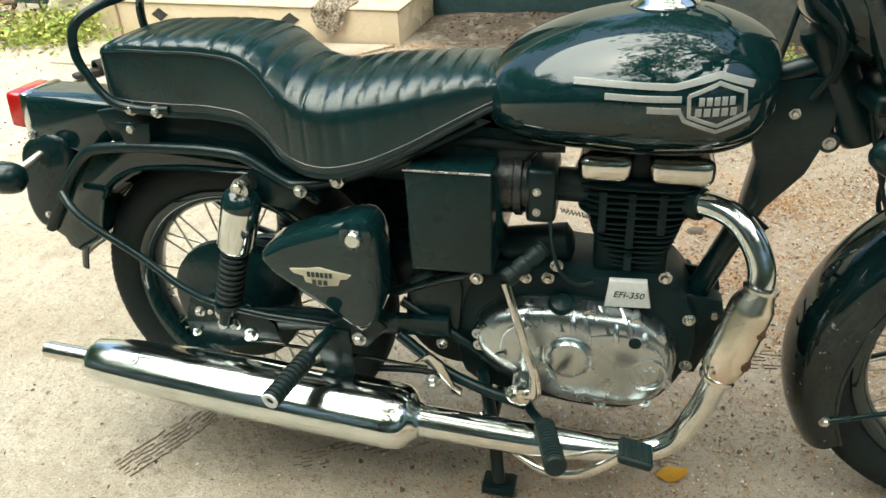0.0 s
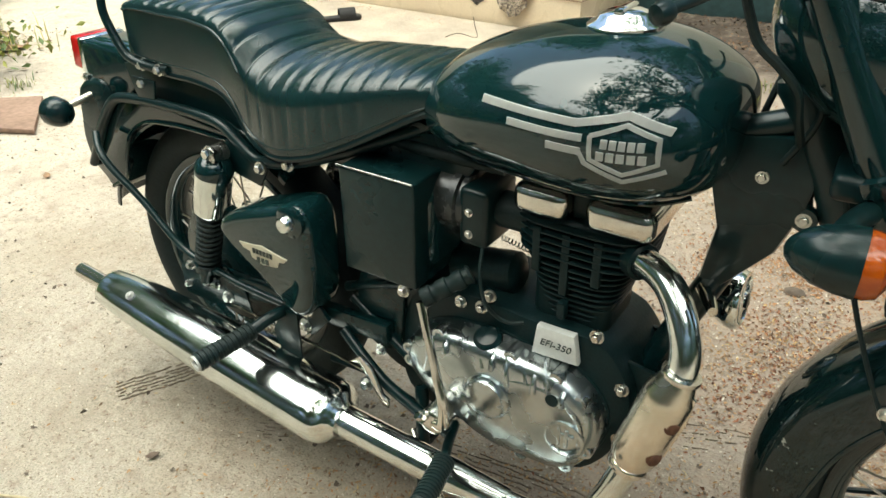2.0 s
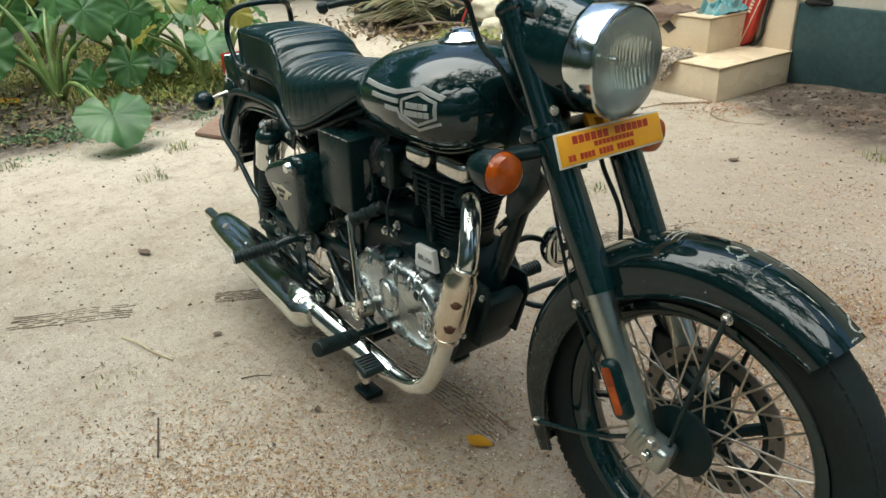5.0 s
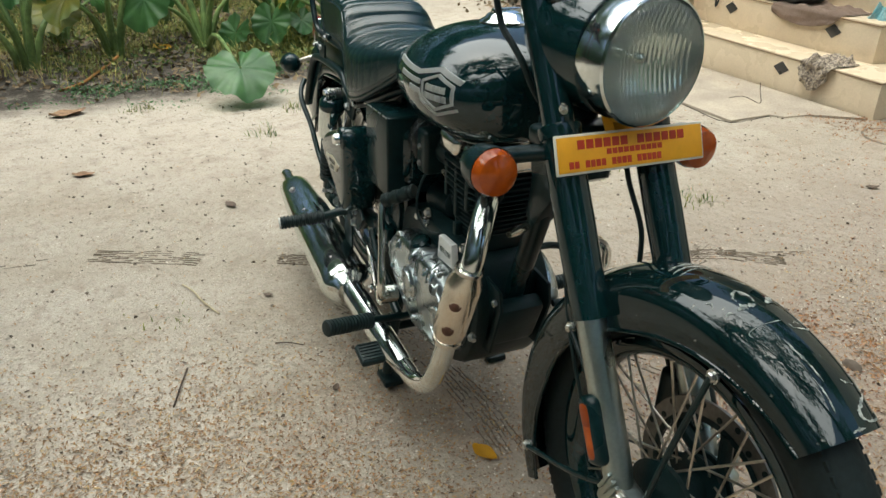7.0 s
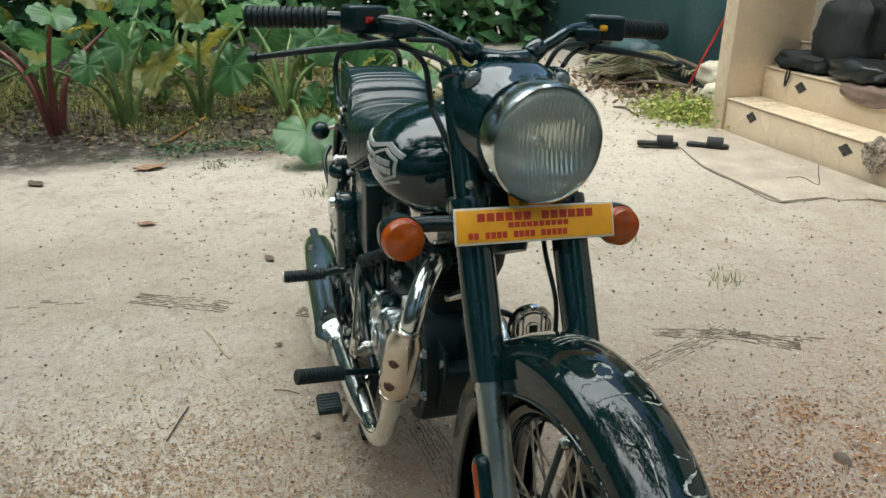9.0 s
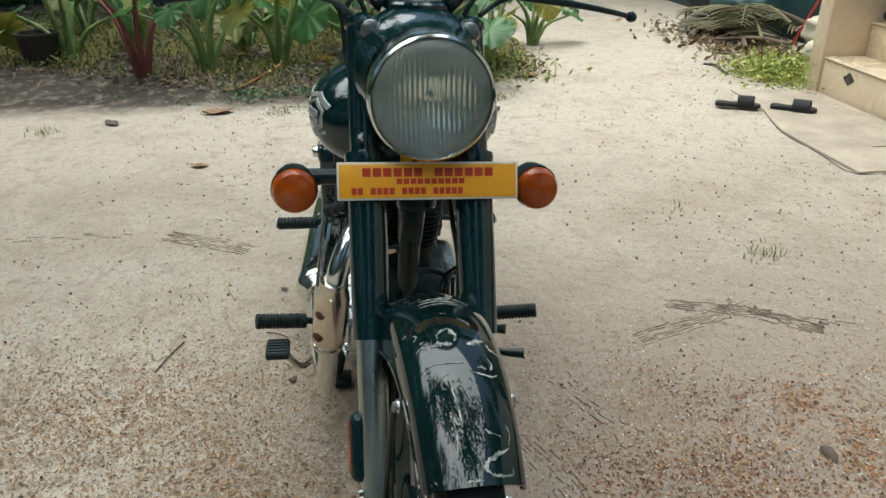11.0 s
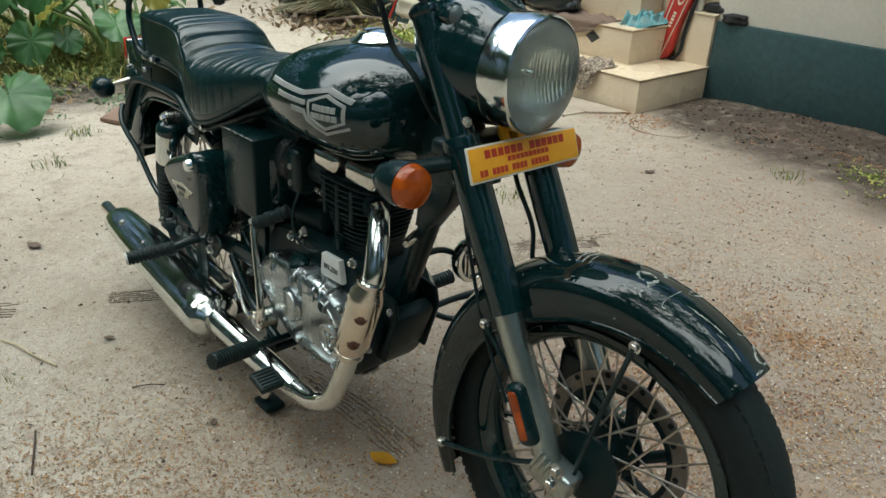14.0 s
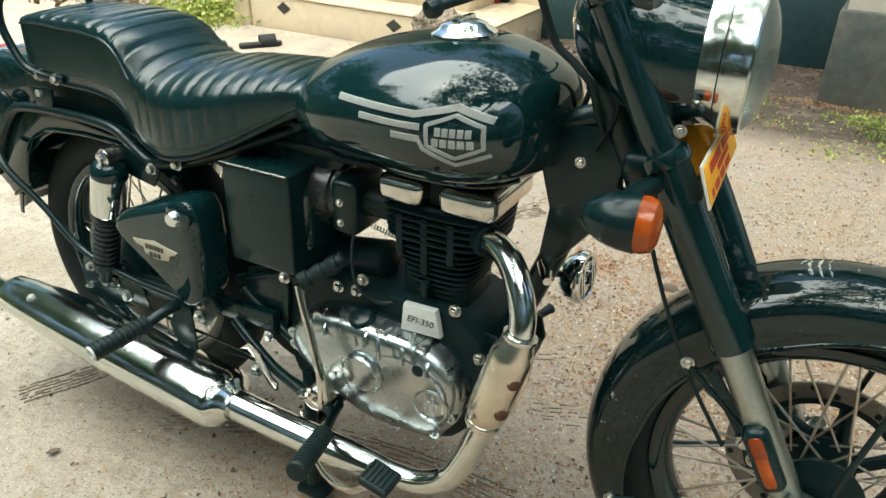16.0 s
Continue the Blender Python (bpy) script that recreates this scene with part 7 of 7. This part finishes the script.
single("pavement_edge", on_sand([(x, y, -0.001) for x, y in SLAB[2:8]], 0.0022), CRACK, "dark broken edge of the cement apron", "pavement edge", "", "structure")
single("soil_ring", ring([(0.140, -0.01), (0.157, 0.0035), (0.170, 0.0035), (0.192, -0.01)], Matrix.Translation((-0.31, 2.90, 0.0)) @ Matrix.Diagonal((1.1, 0.9, 1, 1)), 40), PRINT, "low round ring of dark soil on the ground", "soil ring")
single("floor_tile", plate([(-2.34, 0.426), (-2.61, 0.672), (-2.378, 0.851), (-1.999, 0.574)], -0.0, 0.022, 0.003).moved(Matrix(((1, 0, 0, 0), (0, 0, 1, 0), (0, 1, 0, 0), (0, 0, 0, 1)))), material("terracotta", (0.29, 0.19, 0.14), 0.9, 0, 0.25, 40, 0.3), "flat reddish-brown slab lying on sand", "slab")
for x, y, n, h in ((-2.15, 0.28, 60, 0.06), (-1.74, -0.02, 40, 0.07), (-0.10, 1.42, 55, 0.05), (-2.5, -0.55, 60, 0.05), (-2.7, 0.9, 60, 0.06), (-0.55, 1.25, 20, 0.04), (1.5, 2.75, 120, 0.08), (0.55, 2.7, 60, 0.05), (-2.2, -1.9, 50, 0.06), (0.0, -0.66, 25, 0.03)):
    s = blades(n, lambda r: (x + r.gauss(0, 0.05), y + r.gauss(0, 0.05), ground_z(x, y)), (h * 0.4, h), (0.003, 0.006), int(100 * abs(x) + 7))
    stuff("grass_tuft", s, WEED, "small tuft of grass on the sand", "grass")
for x, y, k in ((1.46, 2.90, 420), (1.33, 2.42, 160), (0.86, 2.98, 260), (1.62, 2.55, 260), (1.05, 2.70, 90)):
    stuff("weeds", scatter(k, lambda r: (x + r.gauss(0, 0.085), y + r.gauss(0, 0.06), 0.004 + abs(r.gauss(0, 0.022))), (0.008, 0.030), 0.0, 0.6, 0.4, int(k + 100 * x)), YELLOW_WEED, "low yellow-green weeds on the dark soil", "weeds")
stuff("weeds", scatter(3200, lambda r: (lambda x, y: (x, y, abs(r.gauss(0, 0.07))))(-3.05 + r.gauss(0, 0.22), 3.15 + r.gauss(0, 0.18)), (0.015, 0.055), 0.0, 0.6, 0.45, 31), YELLOW_WEED, "bushy yellow-green weeds beside the porch pillar", "weeds")
stuff("weeds", scatter(3800, lambda r: (lambda u, v: (-3.9 + u * 0.34, 0.74 + v * 0.30, 0.03 + abs(r.gauss(0, 0.09)) * math.exp(-0.7 * (u * u + v * v))))(r.gauss(0, 1), r.gauss(0, 1)), (0.02, 0.075), 0.0, 0.7, 0.45, 33), WEED, "thick green and yellow weeds at the corner of the bed", "weeds")
stuff("dry_straw", blades(800, lambda r: (lambda x, y: (x, y, ground_z(x, y)))(-3.8 + r.gauss(0, 0.30), 0.78 + r.gauss(0, 0.28)), (0.05, 0.24), (0.003, 0.007), 34), BED_STRAW, "tall dry grass at the corner of the bed", "straw")


# ---- things at the house ----
SANDAL = material("black_foam", (0.018, 0.018, 0.018), 0.7, 0, 0.3, 80, 0.15)


def sandal(x, y, turn):
    m = Matrix.Translation((x, y, 0.013)) @ Matrix.Rotation(radians(turn), 4, "Z") @ Matrix.Scale(1.02, 4)
    ob = thing("sandal", (x, y, 0.0), "black rubber slip-on sandal on the sand", "sandal", "pair of sandals")
    sole = smooth_path([(-0.13, -0.032), (-0.135, 0.0), (-0.13, 0.032), (-0.04, 0.036), (0.06, 0.047), (0.115, 0.040), (0.135, 0.0), (0.115, -0.040), (0.06, -0.045), (-0.04, -0.034)], 3, True)
    flat = Matrix(((1, 0, 0, 0), (0, 0, 1, 0), (0, 1, 0, 0), (0, 0, 0, 1)))
    part("sole", plate(sole, 0.0, 0.024, 0.005).moved(m @ flat), SANDAL, ob)
    rows = []
    for x_ in (-0.005, 0.03, 0.065, 0.095):
        rows.append([(x_, 0.047 * math.cos(a), 0.022 + 0.050 * math.sin(a)) for a in np.linspace(0, math.pi, 12)] + [(x_, 0.040 * math.cos(a), 0.020 + 0.043 * math.sin(a)) for a in np.linspace(math.pi, 0, 12)])
    part("strap", loft([[Vector(p) for p in r] for r in rows]).moved(m), SANDAL, ob)


sandal(-2.19, 2.37, 62)
sandal(-2.05, 2.67, 50)


def cloth(x0, x1, y0, y1, z, drop, edge, seed, amp=0.02, nx=36, ny=30):
    """A crumpled sheet lying on a step and hanging over its edge (house coordinates)."""
    rows = []
    for j in range(ny + 1):
        v = j / ny
        row = []
        for i in range(nx + 1):
            u = i / nx
            s = v * (y1 - edge + drop)
            wob = 0.03 * noise.noise((u * 3, seed, v * 2))
            x = x0 + (x1 - x0) * u * (1 - 0.35 * max(0, v - 0.6)) + wob
            f = amp * (0.6 + noise.noise((u * 5, v * 5, seed)) + 0.5 * noise.noise((u * 12, v * 12, seed + 3)))
            y = y1 - s
            if y >= edge:
                row.append((x, y, z + 0.004 + max(f, 0) * min(1, 4 * min(u, 1 - u) + 0.2)))
            else:
                row.append((x, edge - 0.012 - max(f, 0) * 0.5, z + 0.004 - (edge - y) * (0.6 + 0.5 * math.sin(math.pi * u))))
        rows.append(row)
    top = loft(rows, caps=False, around=False)
    return top.join(Shape().add([(p[0], p[1] + 0.001, p[2] - 0.003) for p in top.v], [tuple(reversed(f)) for f in top.f]))


def sheet(name, s, m, label, category):
    return tagged(new(name, open_mesh(name, s.moved(HOUSE), m)), label, category)


PATTERN = material("mottled_cloth", (0.48, 0.40, 0.30), 0.9, 0, 0.3, 120, 0.3, second=(0.10, 0.08, 0.07), patch=75)
sheet("rag", cloth(-0.53, -0.30, 0.0, 0.17, 0.212, 0.14, -0.010, 3, 0.045), PATTERN, "crumpled mottled rag hanging over the lowest step", "cloth")
sheet("towel", cloth(-1.12, -0.55, 0.26, 0.50, 0.438, 0.09, 0.268, 9, 0.022), material("taupe_cloth", (0.24, 0.17, 0.13), 0.95, 0, 0.25, 140, 0.3), "taupe towel lying over the middle step", "cloth")
sheet("shirt", cloth(-0.50, -0.30, 0.42, 0.70, 0.438, 0.02, 0.40, 14, 0.075), material("teal_cloth", (0.10, 0.33, 0.36), 0.85, 0, 0.25, 90, 0.2, second=(0.30, 0.44, 0.44), patch=14), "crumpled teal shirt on the middle step", "clothing")


def sack(c, r, seed, m, name, label, category, boxy=1.5):
    """A slack bag: a rounded box with deep creases, flat where it rests."""
    rows = []
    for i in range(1, 26):
        a = math.pi * i / 26
        row = []
        for k in range(44):
            b = 2 * math.pi * k / 44
            d = [math.sin(a) * math.cos(b), math.sin(a) * math.sin(b), -math.cos(a)]
            d = [math.copysign(abs(q) ** (1 / boxy), q) for q in d]
            fold = 1 + 0.22 * noise.noise((d[0] * 1.6 + seed, d[1] * 1.6, d[2] * 1.6)) + 0.10 * abs(noise.noise((d[0] * 4 + seed, d[1] * 4, d[2] * 3))) - 0.07 * abs(noise.noise((d[0] * 9 + seed, d[1] * 9, d[2] * 5)))
            row.append(Vector((c[0] + r[0] * d[0] * fold, c[1] + r[1] * d[1] * fold, max(c[2] - r[2] * 0.95, c[2] + r[2] * d[2] * fold))))
        rows.append(row)
    return single(name, loft(rows).moved(HOUSE), m, label, category, angle=50)


BAG = material("black_nylon", (0.006, 0.010, 0.010), 0.75, 0, 0.3, 70, 0.3, second=(0.015, 0.022, 0.022), patch=10)
sack((-1.66, 0.42, 0.500), (0.25, 0.15, 0.068), 1, BAG, "bag", "slack black nylon bag on the step", "bag")
sack((-1.38, 0.47, 0.700), (0.25, 0.13, 0.265), 5, BAG, "backpack", "upright black backpack on the step", "bag")
sack((-1.10, 0.38, 0.515), (0.22, 0.12, 0.08), 8, material("grey_nylon", (0.018, 0.024, 0.024), 0.35, 0, 0.3, 70, 0.3), "bag", "shiny dark grey bag on the step", "bag")
single("bag_strap", tube([(-1.70, 0.36, 0.47), (-1.68, 0.28, 0.446), (-1.67, 0.262, 0.40), (-1.66, 0.258, 0.335), (-1.64, 0.258, 0.38), (-1.645, 0.27, 0.444)], 0.007, 8, 4).moved(HOUSE), BAG, "black bag strap hanging over the step", "strap")
RED = material("red_vinyl", (0.55, 0.045, 0.03), 0.35, 0, 0.15, 60, 0.05, second=(0.45, 0.035, 0.025), patch=5)
CREAM = material("cream_vinyl", (0.70, 0.62, 0.46), 0.4, 0, 0.1, 60, 0.05)
bat_m = HOUSE @ Matrix.Translation((-0.345, 0.66, 0.214)) @ Matrix.Rotation(radians(13), 4, "Y") @ Matrix.Rotation(radians(-7), 4, "X")
bat = thing("bat_cover", HOUSE @ Vector((-0.345, 0.66, 0.214)), "red and cream padded cricket bat cover leaning on the wall", "bat cover")
part("cover", plate(smooth_path([(-0.035, 0.004), (-0.075, 0.30), (-0.078, 0.60), (-0.04, 0.75), (0.04, 0.75), (0.078, 0.60), (0.060, 0.30), (0.035, 0.004)], 4, True), -0.030, 0.030, 0.010).moved(bat_m), RED, bat)
part("stripe", plate([(-0.030, 0.02), (-0.052, 0.30), (-0.055, 0.60), (-0.047, 0.60), (-0.044, 0.30), (-0.022, 0.02)], -0.034, -0.029, 0.001).moved(bat_m), CREAM, bat, "cream stripe")
part("stripe", plate([(0.024, 0.02), (0.042, 0.30), (0.055, 0.60), (0.062, 0.60), (0.050, 0.30), (0.032, 0.02)], -0.034, -0.029, 0.001).moved(bat_m), CREAM, bat, "cream stripe")
part("oval_patch", ring([(0.022, -0.001), (0.030, -0.001), (0.030, 0.004), (0.022, 0.004)], bat_m @ Matrix.Translation((0.005, -0.031, 0.43)) @ FLAT @ Matrix.Diagonal((0.9, 2.0, 1, 1)), 30), CREAM, bat, "cream oval mark")
for k in range(5):
    part("print_bar", block((-0.010, -0.0335, 0.22 + k * 0.022), (0.012, -0.029, 0.234 + k * 0.022), 0.001).moved(bat_m), CREAM, bat)
single("strap_band", tube([(-0.30, 0.70, 0.225), (-0.24, 0.69, 0.228), (-0.215, 0.695, 0.26), (-0.20, 0.703, 0.40), (-0.17, 0.705, 0.55), (-0.12, 0.73, 0.80), (-0.11, 0.74, 0.95)], 0.012, 8, 5).moved(HOUSE), BAG, "black strap hanging beside the bat cover", "strap")
single("pipe", tube([(-0.16, 0.76, 0.547), (-0.12, 0.76, 1.3)], 0.028, 16, 1).moved(HOUSE), WALLPAINT, "white plastic pipe standing on the coping", "pipe")
sack((-0.05, 0.80, 0.575), (0.075, 0.05, 0.032), 4, SANDAL, "shoe", "dark crumpled shoe on the coping", "shoe")
sack((0.12, 0.76, 0.530), (0.085, 0.04, 0.034), 6, SANDAL, "shoe", "dark shoe on the plinth ledge", "shoe")

# ---- heap behind the porch pillar ----
FROND = material("drying_palm", (0.12, 0.15, 0.07), 0.6, 0, 0.3, 40, 0.1, second=(0.24, 0.19, 0.10), patch=5)


def frond(base, way, length, seed):
    r = random.Random(seed)
    a = radians(way)
    d = Vector((math.cos(a), math.sin(a), 0.0))
    pts = [Vector(base) + d * length * u + Vector((0, 0, 0.25 * math.sin(math.pi * u) * length * 0.5)) for u in np.linspace(0, 1, 6)]
    ob = thing("palm_frond", base, "cut palm frond drying on the rubbish heap", "palm frond", "cut palm fronds")
    part("midrib", tube(pts, [0.018, 0.014, 0.010, 0.008, 0.006, 0.003], 8, 3), FROND, ob)
    s = Shape()
    side = Vector((-d[1], d[0], 0))
    for k in range(26):
        u = 0.12 + 0.86 * k / 26
        p = Vector(base) + d * length * u + Vector((0, 0, 0.25 * math.sin(math.pi * u) * length * 0.5))
        for sgn in (-1, 1):
            l = length * 0.38 * math.sin(math.pi * (0.15 + 0.8 * u)) * r.uniform(0.7, 1.1)
            q = p + side * sgn * l * 0.8 + d * l * 0.5 + Vector((0, 0, -0.25 * l + r.gauss(0, 0.03)))
            s.add([p + d * 0.012, p - d * 0.012, (p + q) / 2 + Vector((0, 0, 0.05 * l)) - d * 0.016, q, (p + q) / 2 + Vector((0, 0, 0.05 * l)) + d * 0.016], [(0, 1, 2, 3, 4)])
    tagged(hang(new("leaflet_fringe", open_mesh("leaflet_fringe", s, FROND, False)), ob), "", "", "", "stuff")


for i, (p, w, l) in enumerate((((-4.35, 3.75, 0.05), 200, 1.1), ((-4.1, 3.55, 0.10), 165, 1.2), ((-4.6, 3.9, 0.16), 215, 1.0), ((-4.9, 3.5, 0.04), 130, 0.9), ((-5.4, 3.7, 0.12), 20, 1.1), ((-4.2, 3.85, 0.22), 185, 0.9), ((-5.1, 3.9, 0.2), 330, 1.0))):
    frond(p, w, l, 40 + i)
sackcloth = material("dirty_white_sack", (0.62, 0.57, 0.45), 0.85, 0, 0.2, 60, 0.3)
for c, r, seed, m, lab in (((-2.62, 0.42, 0.07), (0.17, 0.13, 0.10), 2, sackcloth, "crumpled dirty white sack on the heap"), ((-3.1, 0.70, 0.16), (0.22, 0.14, 0.12), 7, sackcloth, "crumpled dirty white sack on the heap"), ((-4.6, 0.62, 0.14), (0.35, 0.2, 0.18), 9, PLINTH, "dark tarpaulin bundle on the heap"), ((-5.6, 0.75, 0.16), (0.4, 0.16, 0.2), 12, BAG, "dark tarpaulin bundle against the wall")):
    sack(c, r, seed, m, "sack", lab, "sack")
for i, (p, q, r) in enumerate((((-4.0, 3.35, 0.05), (-4.75, 3.55, 0.08), 0.022), ((-3.75, 3.62, 0.12), (-4.5, 3.30, 0.05), 0.018), ((-3.9, 3.9, 0.22), (-4.9, 3.75, 0.30), 0.020), ((-3.6, 3.1, 0.02), (-3.95, 3.02, 0.02), 0.012), ((-4.8, 3.2, 0.03), (-5.3, 3.45, 0.03), 0.03))):
    single("branch", tube([p, ((p[0] + q[0]) / 2, (p[1] + q[1]) / 2 + 0.04, (p[2] + q[2]) / 2 + 0.03), q], [r, r * 0.9, r * 0.6], 8, 4), BARK, "dry branch on the rubbish heap", "branch", "branches on the heap")
sack((-3.88, 3.02, 0.03), (0.17, 0.10, 0.05), 15, BAG, "rag", "dark crumpled rag lying on the sand", "rag")
single("twig", on_sand([(-3.62, 2.80, 0.0), (-3.50, 2.84, 0.012), (-3.36, 2.82, 0.006), (-3.20, 2.80, 0.0)], 0.011), DARK_TWIG, "crooked dark twig on the sand", "twig", "twigs on the sand")
single("broom_stick", tube([(-4.05, 3.80, 0.05), (-3.72, 4.0, 0.95)], 0.011, 10, 1), RED, "red stick leaning against the dark wall", "stick")
stuff("leaf_litter", scatter(700, lambda r: (-4.4 + r.gauss(0, 0.7), 3.45 + r.gauss(0, 0.25), 0.006 + abs(r.gauss(0, 0.012))), (0.03, 0.12), 0.004, 0.4, 0.45, 51), LITTER, "brown leaves round the rubbish heap", "leaf litter")
POT = material("dark_plastic", (0.05, 0.04, 0.035), 0.6, 0, 0.3, 40, 0.1)
pot = thing("plant_pot", (-4.15, -2.55, 0.0), "dark round planting pot at the bed's edge", "plant pot")
part("pot", lathe([(0.11, -0.02), (0.13, 0.02), (0.16, 0.24), (0.175, 0.25), (0.175, 0.27), (0.15, 0.27), (0.14, 0.22), (0, 0.22)], Matrix.Translation((-4.15, -2.55, 0.03)), 28), POT, pot)
